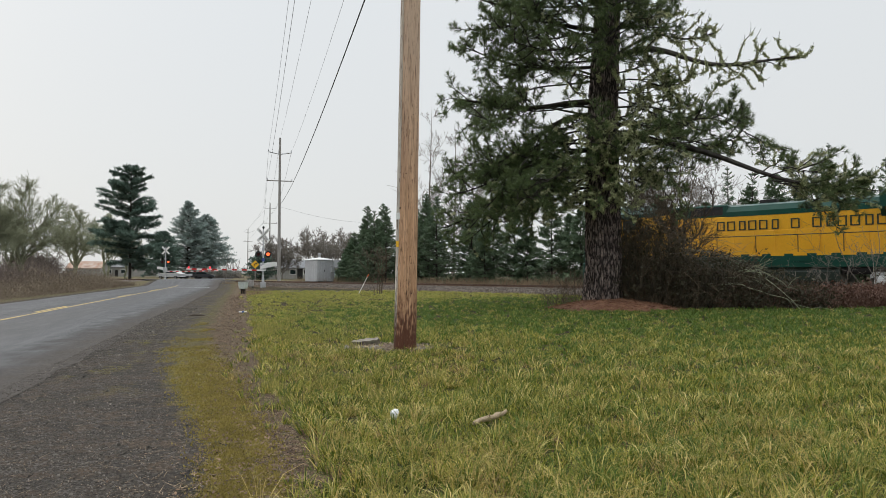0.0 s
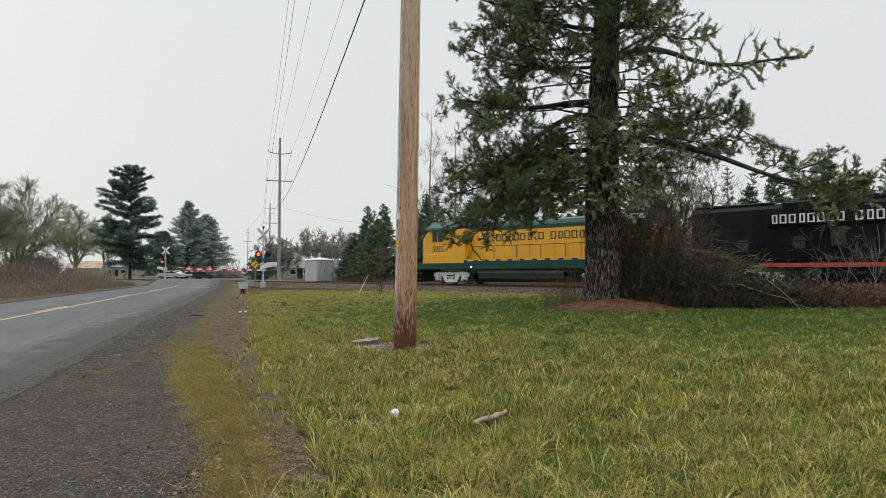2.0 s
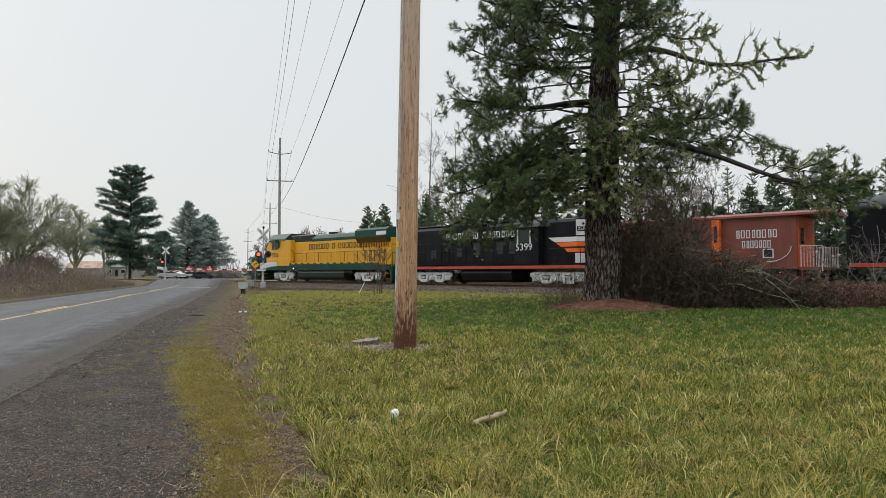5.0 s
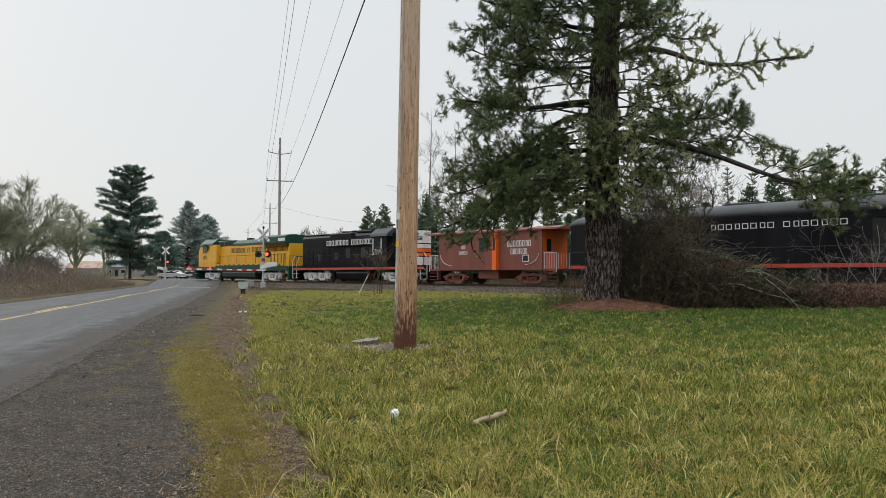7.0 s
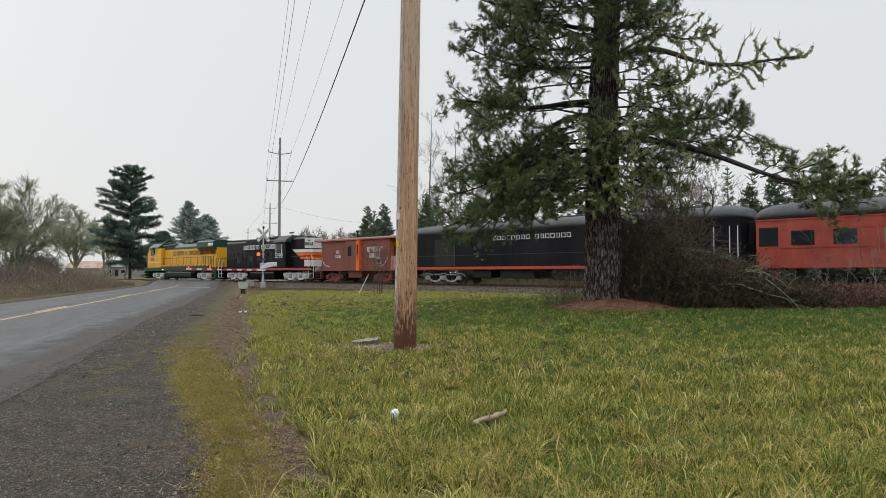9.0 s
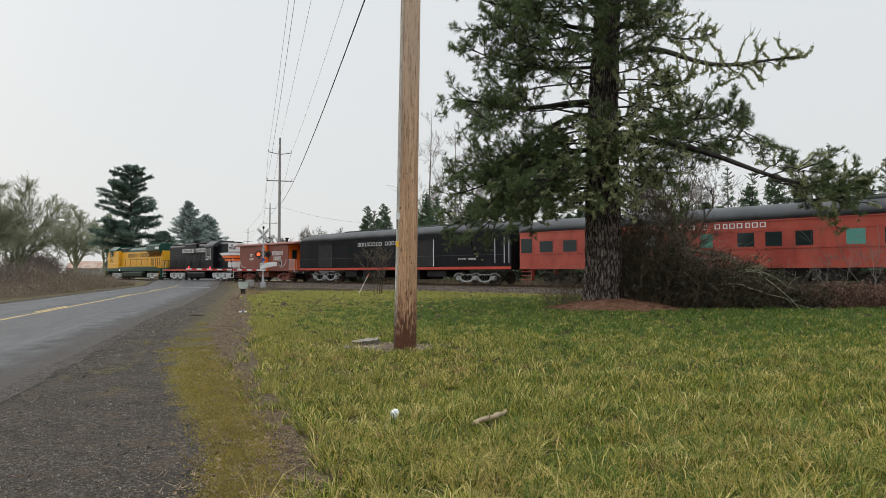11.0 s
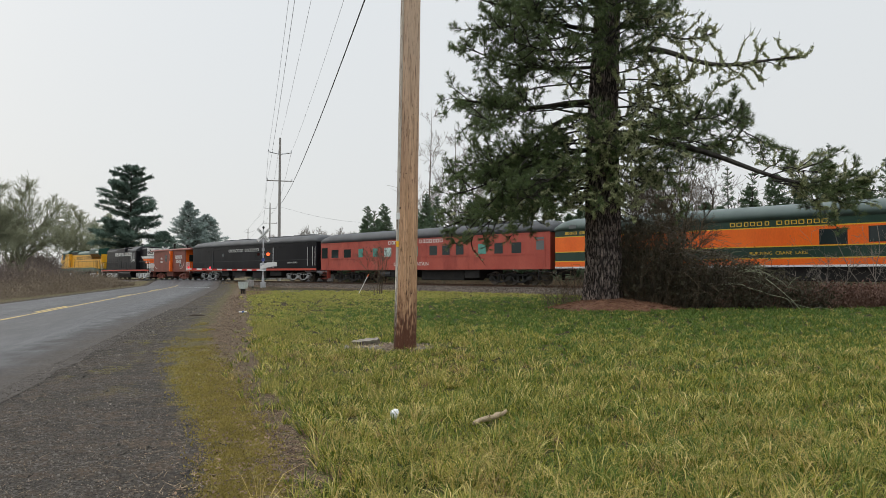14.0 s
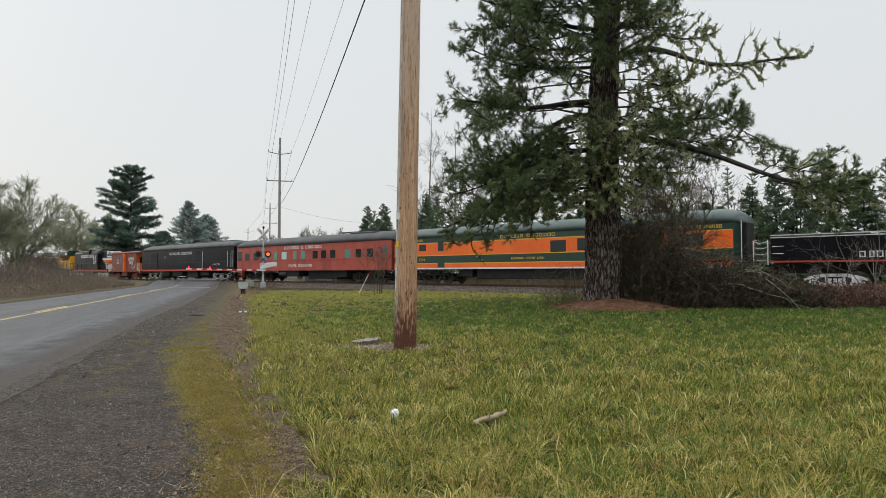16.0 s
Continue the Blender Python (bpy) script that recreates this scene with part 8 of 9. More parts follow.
def straw():
    """Dead stalks and twigs scattered over the verge."""
    rs = np.random.RandomState(19)
    V = []
    for k in range(8000):
        a = -4.2 + 30 * rs.rand() ** 1.8
        q = rs.uniform(0.1, 2.9) if k % 3 else 2.3 + rs.randn() * 0.35
        x, y = road_pt(a, q)
        z = gz(x, y) + 0.008
        t, L = rs.rand() * 6.283, rs.uniform(0.015, 0.05) * (1 + 2.2 * (rs.rand() < 0.2))
        d = np.array([math.cos(t), math.sin(t), rs.uniform(-0.05, 0.15)]) * L
        s = np.array([-math.sin(t), math.cos(t), 0]) * rs.uniform(0.0015, 0.0036)
        c = np.array([x, y, z])
        V += [c - s, c + s, c + d]
    V = np.array(V)
    solid("straw_litter", fast_mesh("straw_litter", V, np.arange(len(V)).reshape(-1, 3), DRYWEED), None, "dead stalks and twigs scattered on the verge", "straw", kind="stuff")


straw()


def leaf_litter():
    """Brown dead leaves and bits of bark in the trench between the moss and the grass."""
    rs = np.random.RandomState(23)
    V = []
    for k in range(9000):
        a = -4.0 + 38 * rs.rand() ** 1.7
        x, y = road_pt(a, 2.15 + 0.45 * (1 - smooth((a + 4.0) / 8.0)) + rs.randn() * 0.28)
        c = np.array([x, y, gz(x, y) + rs.uniform(0.004, 0.016)])
        t, L = rs.rand() * 6.283, rs.uniform(0.008, 0.026) * (1 + 0.03 * max(a, 0))
        d = np.array([math.cos(t), math.sin(t), rs.uniform(-0.2, 0.5)]) * L
        w = np.array([-math.sin(t), math.cos(t), rs.uniform(-0.4, 0.4)]) * L * rs.uniform(0.25, 0.6)
        V += [c - d, c - w, c + d, c + w]
    V = np.array(V)
    solid("leaf_litter", fast_mesh("leaf_litter", V, np.arange(len(V)).reshape(-1, 4), surf("dead_leaf", (0.070, 0.040, 0.024), (0.24, 0.155, 0.092), 5.0, 0.9, per_piece=0.6)), None, "brown dead leaves and bark bits along the grass edge", "leaf litter", kind="stuff")


leaf_litter()


def moss_tufts():
    """Low yellow-green moss cushions on the shoulder, in ragged patches."""
    rs = np.random.RandomState(29)
    V = []
    while len(V) < 30000 * 3:
        a = -4.4 + 22 * rs.rand() ** 1.8
        near = 1.2 * (1 - smooth((a + 4.5) / 14.5))
        inner = 1.2 * (1 - smooth((a + 4.5) / 9.5))
        q = rs.uniform(1.22 + 0.98 * inner, 1.66 + 0.88 * near) + rs.randn() * 0.10
        x, y = road_pt(a, q)
        if noise.noise(Vector((x * 1.3, y * 1.3, 5))) + 0.6 * noise.noise(Vector((x * 4, y * 4, 2))) + 0.36 * rs.randn() < -0.20 + 0.13 * max(a, 0):
            continue
        t, h = rs.rand() * 6.283, rs.uniform(0.008, 0.022) * (1 + 0.05 * max(a, 0))
        c, w = np.array([x, y, gz(x, y)]), np.array([math.cos(t), math.sin(t), 0]) * h * 0.55
        V += [c - w, c + w, c + np.array([rs.randn() * 0.4 * h, rs.randn() * 0.4 * h, h])]
    V = np.array(V)
    solid("moss", fast_mesh("moss", V, np.arange(len(V)).reshape(-1, 3), leaf_mat("yellow_green_moss", (0.185, 0.150, 0.042), (0.360, 0.290, 0.085), 0.9, 0.4, 2.5)), None, "yellow-green moss in ragged patches on the shoulder", "moss", kind="stuff")


moss_tufts()


def tussocks():
    """A few taller tufts by the worn edge."""
    rs = np.random.RandomState(9)
    pts = []
    for k in range(60):
        y = rs.uniform(3.4, 20)
        x, yy = road_pt(road_a(0, y), 2.75 + abs(rs.randn()) * (0.7 if k < 40 else 5))
        for b in range(70):
            px, py = x + rs.randn() * 0.09, yy + rs.randn() * 0.09
            pts.append((px, py, gz(px, py) - 0.01, rs.uniform(0.08, 0.24)))
    return pts


dry_weeds("tussock_blades", "taller yellowing tufts by the worn verge", tussocks(), leaf_mat("tussock_blade", (0.11, 0.15, 0.025), (0.50, 0.42, 0.14), 0.7, 0.3), 16, 0.005)


def pebbles():
    rs = np.random.RandomState(6)
    o = np.array([(1, 0, 0), (-1, 0, 0), (0, 1, 0), (0, -1, 0), (0, 0, 0.7), (0, 0, -0.7)])
    f = np.array([(0, 2, 4), (2, 1, 4), (1, 3, 4), (3, 0, 4), (2, 0, 5), (1, 2, 5), (3, 1, 5), (0, 3, 5)])
    V, F, k = [], [], 0
    for i in range(21000):
        a = -4.5 + 24 * rs.rand() ** 2
        q = rs.uniform(-0.25, 2.9)
        top = 0.75 + 1.2 * (1 - smooth((a + 4.5) / 14.5))
        if q > top and rs.rand() < 0.93:
            q = rs.uniform(-0.25, top)
        x, y = road_pt(a, q)
        s = rs.uniform(0.004, 0.011) * (1 + 1.4 * (rs.rand() < 0.02)) * (1 + 0.04 * max(a, 0))
        z = max(gz(x, y), road_z(x, y) if q < 0 else -9)
        V.append(np.array([x, y, z + s * 0.25]) + o * s * rs.uniform(0.6, 1.3, (1, 3)) @ np.linalg.qr(rs.randn(3, 3))[0])
        F.append(f + 6 * k)
        k += 1
    solid("verge_gravel", fast_mesh("verge_gravel", np.concatenate(V), np.concatenate(F), surf("grey_gravel", (0.045, 0.039, 0.033), (0.18, 0.158, 0.135), 9.0, 0.9, per_piece=0.75)), None, "loose grey gravel on the road verge", "gravel", kind="stuff")


pebbles()


# ---- near utility pole ----
POLE = (-0.67, 11.5)


def wood_pole(name, label, x, y, height, r0, r1, mat, lean=(0, 0), group="utility poles", detail=False):
    ob = thing(name, label, "utility pole", group, at=pose(x, y, gz(x, y)))
    n, m = (40, 90) if detail else (10, 6)
    V = []
    for i in range(m + 1):
        u = i / m
        z = -0.1 + (height + 0.1) * (u ** 1.4 if detail else u)
        r = r0 + (r1 - r0) * (z / height) ** 0.8 if z > 0 else r0
        for k in range(n):
            a = 2 * math.pi * k / n
            rr = r
            if detail:
                c = noise.noise(Vector((math.cos(a) * 6, math.sin(a) * 6, z * 0.25)))
                rr += 0.010 * c - 0.014 * max(0, noise.noise(Vector((math.cos(a) * 11, math.sin(a) * 11, z * 0.18 + 3))) - 0.25)
            V.append((lean[0] * z + rr * math.cos(a), lean[1] * z + rr * math.sin(a), z))
    i, k = np.meshgrid(np.arange(m), np.arange(n), indexing="ij")
    F = np.stack([i * n + k, i * n + (k + 1) % n, (i + 1) * n + (k + 1) % n, (i + 1) * n + k], -1).reshape(-1, 4)
    part("shaft", fast_mesh("shaft", np.array(V), F, mat, smooth=True), None, ob)
    part("top_cap", G().tube([(lean[0] * height, lean[1] * height, height - 0.01), (lean[0] * height, lean[1] * height, height + 0.02)], r1 * 0.98, n), mat, ob)
    return ob


def cross_arm(ob, z, half, mat, lean=(0, 0), up=0.0):
    cx, cy = lean[0] * z, lean[1] * z
    d = Vector((RNX, RNY, 0))
    g = G()
    for s in (-1, 1):
        a, b = Vector((cx, cy, z)), Vector((cx, cy, z + up)) + d * s * half
        g.tube([a, b], 0.065, 6)
    part("cross_arm", g, mat, ob)
    for s in (-1, 1):
        p = Vector((cx, cy, z + up)) + d * s * half * 0.95
        part("insulator", G().tube([p, p + Vector((0, 0, 0.10)), p + Vector((0, 0, 0.12)), p + Vector((0, 0, 0.26))], [0.03, 0.04, 0.075, 0.05], 8), GALV, ob)


near_pole = wood_pole("utility_pole", "weathered brown wooden utility pole with a dark stained foot", *POLE, 17.2, 0.200, 0.11, POLEWOOD, (0.017, 0.0), detail=True)
g = G()
g.tube([(-0.155, -0.105, 0.02), (-0.155 + 0.017 * 6, -0.085, 6.0), (-0.12 + 0.017 * 12, -0.06, 12.0)], 0.034, 8)
part("conduit_strip", g, STRIPWOOD, near_pole, "grey wooden moulding strip")
part("tag", G().box(-0.155, -0.085, -0.140, -0.130, 2.28, 2.40), WHITE, near_pole, "white tag")
part("tag", G().box(-0.155, -0.105, -0.142, -0.132, 1.80, 1.90), SIGNYEL, near_pole, "yellow tag")
KNOT = surf("dark_knot_wood", (0.035, 0.018, 0.010), (0.075, 0.040, 0.022), 8.0, 0.9, bump=0.5)
rk = random.Random(12)
for k in range(22):
    a, z = rk.uniform(3.6, 6.0), rk.uniform(0.7, 6.4)
    r = 0.20 - 0.011 * z
    c = (0.017 * z + r * math.cos(a), r * math.sin(a), z)
    part("knot", G().tube([c, (c[0] + 0.016 * math.cos(a), c[1] + 0.016 * math.sin(a), z)], [0.013 + 0.016 * (k % 4 == 0), 0.006], 7), KNOT, near_pole)
cross_arm(near_pole, 15.6, 1.35, GALV, (0.017, 0), 0.25)
cross_arm(near_pole, 12.4, 1.45, GREYPOLE, (0.017, 0))

LINE = [(POLE[0], POLE[1])] + [spot(-252.5, 75.0), spot(-267.0, 141.0), spot(-300.5, 222.0), spot(-330.0, 420.0)]
far_poles = []
for i, (x, y) in enumerate(LINE[1:4]):
    ob = wood_pole("utility_pole", "tall grey wooden utility pole with two cross arms", x, y, 16.9 if i == 0 else 16.2, 0.21, 0.12, GREYPOLE)
    cross_arm(ob, 15.0, 1.35, GALV, (0, 0), 0.25)
    cross_arm(ob, 11.9, 1.45, GREYPOLE)
    far_poles.append(ob)
WIRE = surf("dark_cable", (0.05, 0.05, 0.055), (0.08, 0.08, 0.085), 2.0, 0.6, bump=0.0)


def wire(name, a, b, sag, r, label):
    pts = []
    for i in range(25):
        u = i / 24
        p = Vector(a).lerp(Vector(b), u)
        p.z -= sag * 4 * u * (1 - u)
        pts.append((*p, r))
    solid(name, tubes_mesh(name, [pts], WIRE, 4), None, label, "cable", "overhead wires")


def arm_point(i, z, s):
    x, y = LINE[i]
    lx = 0.017 * z if i == 0 else 0
    return (x + lx + RNX * s, y + RNY * s, gz(x, y) + z)


for i in range(3):
    r = 0.010 if i == 0 else 0.014
    wire("power_line", arm_point(i, 15.3, -1.3), arm_point(i + 1, 15.3, -1.3), 0.7, r, "thin overhead power line between the poles")
    wire("power_line", arm_point(i, 15.3, 1.3), arm_point(i + 1, 15.3, 1.3), 0.7, r, "thin overhead power line between the poles")
    wire("power_line", arm_point(i, 16.6, 0), arm_point(i + 1, 16.8, 0), 0.7, r, "thin overhead power line between the poles")
    wire("power_line", arm_point(i, 12.0, -1.4), arm_point(i + 1, 12.0, -1.4), 0.7, r, "thin overhead power line between the poles")
wire("communication_cable", arm_point(0, 9.2, 0.15), arm_point(1, 9.2, 0.1), 0.9, 0.024, "thick black communication cable between the poles")
hx, hy = spot(-105, 92)
wire("service_drop", arm_point(1, 8.9, 0.1), (hx, hy, 8.6), 0.5, 0.012, "thin service wire to a house")


# ---- crossing signals ----
LAMP_PARTS = []


def crossing_signal(x, y, facing, label, gate_len, lift=0.0, look_back=False):
    """A mast with crossbuck, two red lights and a lowered gate. facing: degrees; the face looks along local -y."""
    ob = thing("crossing_signal", label, "crossing signal", "crossing signals", at=pose(x, y, gz(x, y) + lift, 0, 0, facing))
    part("base", G().box(-0.24, 0.24, -0.24, 0.24, -0.6, 0.04, 0.03).tube([(0, 0, 0.04), (0, 0, 0.12), (0, 0, 0.62), (0, 0, 0.68)], [0.13, 0.13, 0.095, 0.07], 10), GALV, ob)
    part("mast", G().tube([(0, 0, 0.1), (0, 0, 4.85)], 0.065, 12), GALV, ob, "silver mast")
    part("finial", G().tube([(0, 0, 4.85), (0, 0, 4.95), (0, 0, 5.05), (0, 0, 5.12)], [0.05, 0.10, 0.08, 0.02], 10), UNDER, ob)
    for k, (a, y0) in enumerate(((48, -0.09), (-48, -0.125))):
        bl = part("crossbuck_blade", G().box(-0.76, 0.76, -0.012, 0.012, -0.125, 0.125, 0.004), WHITE, ob, "white crossbuck blade", at=pose(0, y0, 4.30, 0, a, 0))
        body = "CROSSING" if k == 0 else "RAILROAD"
        me = text_mesh("word", body, 0.15, DARKLETTER, 1.08)
        w = max(v.co.x for v in me.vertices)
        if k == 0:
            part("word", me, None, bl, at=pose(-w / 2, -0.016, -0.075))
        else:
            me.transform(Matrix.Diagonal((0.95, 1, 1, 1)))
            part("word", me, None, bl, at=pose(-w / 2 * 0.95, -0.016, -0.075))
    part("light_bar", G().tube([(-0.42, 0.0, 2.55), (0.42, 0.0, 2.55)], 0.045, 8), GALV, ob)
    turn = pose(0, 0, 0, 0, 0, 180) if look_back else pose(0, 0, 0)
    for s in (-1, 1):
        bg = part("background_disc", G().tube([(s * 0.42, -0.10, 2.55), (s * 0.42, -0.085, 2.55)], 0.30, 20), DARKPLASTIC, ob, "black background disc", at=turn)
        part("lens", G().tube([(s * 0.42, -0.16, 2.55), (s * 0.42, -0.10, 2.55)], 0.155, 16), REDLENS, bg)
        hood = G()
        n = 12
        for yy in (-0.36, -0.10):
            for i in range(n + 1):
                a = math.pi * (-0.12 + 1.24 * i / n)
                hood.v.append((s * 0.42 + 0.17 * math.cos(a), yy, 2.55 + 0.17 * math.sin(a)))
        hood.f = [(i, i + 1, n + 2 + i, n + 1 + i) for i in range(n)]
        part("visor", hood, DARKPLASTIC, bg)
    y_lamp = 0.165 if look_back else -0.165
    lamp = part("lit_lens", G().tube([(0, -0.006, 0), (0, 0.006, 0)], 0.155, 20), LAMP_ON, ob, "glowing red light", at=pose(0.42, y_lamp, 2.55))
    LAMP_PARTS.append((lamp, y_lamp, -1 if look_back else 1))
    part("bell_plate", G().tube([(0, -0.14, 2.05), (0, -0.10, 2.05)], 0.16, 14), surf("blue_notice_plate", (0.05, 0.08, 0.25), (0.06, 0.09, 0.28), 2, 0.5, bump=0), ob, "small blue notice plate")
    part("gate_mechanism", G().box(-0.28, 0.28, 0.05, 0.45, 1.05, 1.75, 0.04), GALV, ob, "grey gate mechanism box")
    part("counterweight_arm", G().side([(-0.25, 1.22), (1.15, 1.50), (1.15, 1.85), (0.35, 1.80), (-0.25, 1.45)], -0.30, -0.26).box(0.75, 1.2, -0.36, -0.2, 1.45, 1.85, 0.03), WHITE, ob, "white counterweight arm")
    arm = part("gate_arm", G().box(-gate_len, 0.2, -0.04, 0.03, 1.34, 1.46, 0.01), WHITE, ob, "red and white striped gate arm", at=pose(0, -0.30, -0.30, 0, 0.9, 0))
    k = 0
    x0 = -0.6
    while x0 - 0.42 > -gate_len:
        part("stripe", G().box(x0 - 0.42, x0, -0.044, 0.034, 1.336, 1.464), SIGNRED, arm)
        x0 -= 0.84
    for f in (0.70, 0.97):
        part("gate_lamp", G().tube([(-gate_len * f, -0.02, 1.46), (-gate_len * f, -0.02, 1.62)], [0.07, 0.06], 10), GATE_LAMP, arm, "glowing red gate lamp")
    part("junction_box", G().box(-0.12, 0.12, 0.08, 0.28, 2.85, 3.15, 0.02), GALV, ob)
    return ob


crossing_signal(-16.3, 58.9, math.degrees(math.atan2(RNY, RNX)), "railway crossing signal with crossbuck, red lights and lowered gate", 6.5, 0.36)
crossing_signal(*spot(-427, 98), math.degrees(math.atan2(RNY, RNX)) + 180, "far railway crossing signal with crossbuck and lowered gate", 7.6, 0.05, True)

# ---- equipment beside the crossing ----
hut = thing("signal_hut", "galvanised steel signal hut with a hipped cap and vent", "equipment hut", at=pose(*spot(-190, 66.5), 0.46, 0, 0, 47))
part("wall", G().box(-1.05, 1.05, -1.05, 1.05, 0.12, 2.28, 0.02), GALV, hut)
part("plinth", G().box(-1.1, 1.1, -1.1, 1.1, -0.25, 0.12), UNDER, hut)
part("roof", G().raw([(-1.12, -1.12, 2.28), (1.12, -1.12, 2.28), (1.12, 1.12, 2.28), (-1.12, 1.12, 2.28), (-1.12, -1.12, 2.33), (1.12, -1.12, 2.33), (1.12, 1.12, 2.33), (-1.12, 1.12, 2.33), (0, 0, 2.58)],
                     [(0, 1, 2, 3), (0, 1, 5, 4), (1, 2, 6, 5), (2, 3, 7, 6), (3, 0, 4, 7), (4, 5, 8), (5, 6, 8), (6, 7, 8), (7, 4, 8)]), WHITE, hut)
part("vent_pipe", G().tube([(0, 0, 2.5), (0, 0, 2.92)], 0.12, 12).tube([(0, 0, 2.90), (0, 0, 2.99)], 0.18, 12), GALV, hut)
part("door", G().box(-0.95, -0.05, -1.075, -1.05, 0.2, 2.12, 0.01), GALV, hut)
part("door_handle", G().box(-0.18, -0.12, -1.11, -1.075, 1.1, 1.3), UNDER, hut)
part("electric_meter", G().box(0.62, 0.90, -1.22, -1.05, 1.0, 1.75, 0.03).tube([(0.76, -1.15, 1.75), (0.76, -1.15, 2.6)], 0.03, 6), GALV, hut)

tub = thing("pale_green_tub", "pale green metal tub on a dark post by the verge", "tub", at=pose(*spot(-307, 42.0), gz(*spot(-307, 42.0))))
part("bowl", G().tube([(0, 0, 0.30), (0, 0, 0.34), (0, 0, 0.74), (0, 0, 0.78), (0, 0, 0.78), (0, 0, 0.70)], [0.24, 0.27, 0.32, 0.345, 0.31, 0.29], 18), surf("pale_green_metal", (0.52, 0.58, 0.55), (0.62, 0.67, 0.63), 2.0, 0.6, bump=0.1, stain=(0.25, 0.26, 0.23), stain_amt=0.5), tub)
part("post", G().box(-0.13, 0.13, -0.13, 0.13, -0.1, 0.34, 0.03), UNDER, tub)
cabx, caby = spot(-297, 58.0)
cab_box = thing("relay_box", "small grey weathered relay box beside the crossing mast", "relay box", at=pose(cabx, caby, gz(cabx, caby), 0, 0, 17))
part("case", G().box(-0.34, 0.34, -0.25, 0.25, 0.12, 0.72, 0.04), GREYPOLE, cab_box)
part("leg", G().box(-0.3, -0.2, -0.1, 0.1, -0.1, 0.16), UNDER, cab_box)
part("leg", G().box(0.2, 0.3, -0.1, 0.1, -0.1, 0.16), UNDER, cab_box)

sx, sy = spot(-289, 84.0)
sign = thing("curve_sign", "yellow diamond curve warning sign on a post", "road sign", at=pose(sx, sy, gz(sx, sy)))
part("post", G().box(-0.05, 0.05, 0.0, 0.06, -0.1, 2.6), GREYPOLE, sign)
part("panel", G().box(-0.38, 0.38, -0.01, 0.0, -0.38, 0.38, 0.0), SIGNYEL, sign, at=pose(0, -0.01, 2.2, 0, 45, 0))
part("arrow", G().tube([(-0.12, -0.03, 1.9), (-0.12, -0.03, 2.2), (0.12, -0.03, 2.31)], 0.05, 5).tube([(0.1, -0.03, 2.30), (0.3, -0.03, 2.39)], [0.13, 0.01], 5), DARKLETTER, sign)

stx, sty = spot(-130, 39.5)
stake = thing("survey_stake", "leaning pale marker stake with an orange tip", "marker stake", at=pose(stx, sty, gz(stx, sty), 0, 27, 0))
part("rod", G().tube([(0, 0, -0.1), (0, 0, 1.22)], 0.022, 6), WHITE, stake)
part("tip", G().tube([(0, 0, 1.2), (0, 0, 1.36)], 0.035, 6), ORANGE, stake, "orange tip")
bare_tree("bare_shrub", "small bare twiggy shrub before the track", *spot(-98, 40.5), 3.4, 61, CANE, 3, (3, 5), 0.14, 0.10, 0.028, (0, 0), "", 0.6, 0.5, 6, 0.006)

stump = thing("tree_stump", "low sawn grey tree stump in bare soil", "stump", at=pose(-1.43, 12.2, gz(-1.43, 12.2)))
g = G()
n = 26
for i, (z, k) in enumerate(((-0.05, 1.30), (0.02, 1.14), (0.075, 1.02), (0.09, 0.95), (0.085, 0.0))):
    for j in range(n):
        a = 2 * math.pi * j / n
        r = 0.27 * k * (1 + 0.28 * noise.noise(Vector((math.cos(a) * 1.6, math.sin(a) * 1.6, z * 2))))
        g.v.append((r * math.cos(a), r * math.sin(a), z))
g.f = [(i * n + j, i * n + (j + 1) % n, i * n + n + (j + 1) % n, i * n + n + j) for i in range(3) for j in range(n)]
top = G()
g.v = [(x, y, z + (0.10 * x + 0.03 * noise.noise(Vector((x * 9, y * 9, 1))) if z > 0.05 else 0)) for x, y, z in g.v]
top.v = g.v[3 * n:4 * n] + [(0, 0, 0.086)]
top.f = [(j, (j + 1) % n, n) for j in range(n)]
part("cut_face", top, surf("sawn_grey_wood", (0.19, 0.165, 0.135), (0.33, 0.29, 0.24), 9.0, 0.9, bump=0.5, fine=50, stain=(0.11, 0.09, 0.07), stain_amt=0.6, stain_scale=6), stump, "pale sawn top")
part("bark", g, surf("grey_stump_wood", (0.028, 0.020, 0.014), (0.085, 0.064, 0.046), 6.0, 0.9, bump=0.6, fine=40, stain=(0.10, 0.13, 0.05), stain_amt=0.4, stain_scale=4), stump, smooth=False)

rs = np.random.RandomState(21)
ROCKS = surf("pale_rock", (0.15, 0.13, 0.11), (0.27, 0.245, 0.21), 8.0, 0.9, bump=0.5, per_piece=0.3)
for k in range(34):
    x, y = -0.75 + rs.randn() * 0.42 - 0.25 * (k % 2), 11.55 + rs.randn() * 0.22
    if (x - POLE[0]) ** 2 + (y - POLE[1]) ** 2 < 0.27 ** 2 or (x + 1.43) ** 2 + (y - 12.2) ** 2 < 0.1:
        continue
    bm = bmesh.new()
    bmesh.ops.create_icosphere(bm, subdivisions=1, radius=1.0)
    s = rs.uniform(0.025, 0.085)
    for v in bm.verts:
        v.co = Vector((v.co.x * rs.uniform(0.8, 1.2), v.co.y * rs.uniform(0.7, 1.1), v.co.z * rs.uniform(0.5, 0.75))) * s
    me = bpy.data.meshes.new("rock")
    bm.to_mesh(me)
    bm.free()
    me.materials.append(ROCKS)
    ob = solid("rock", me, None, "small pale rock in the soil round the pole", "rock", "rocks round the pole")
    ob.matrix_basis = pose(x, y, gz(x, y) + s * 0.25, 0, 0, rs.uniform(0, 360))
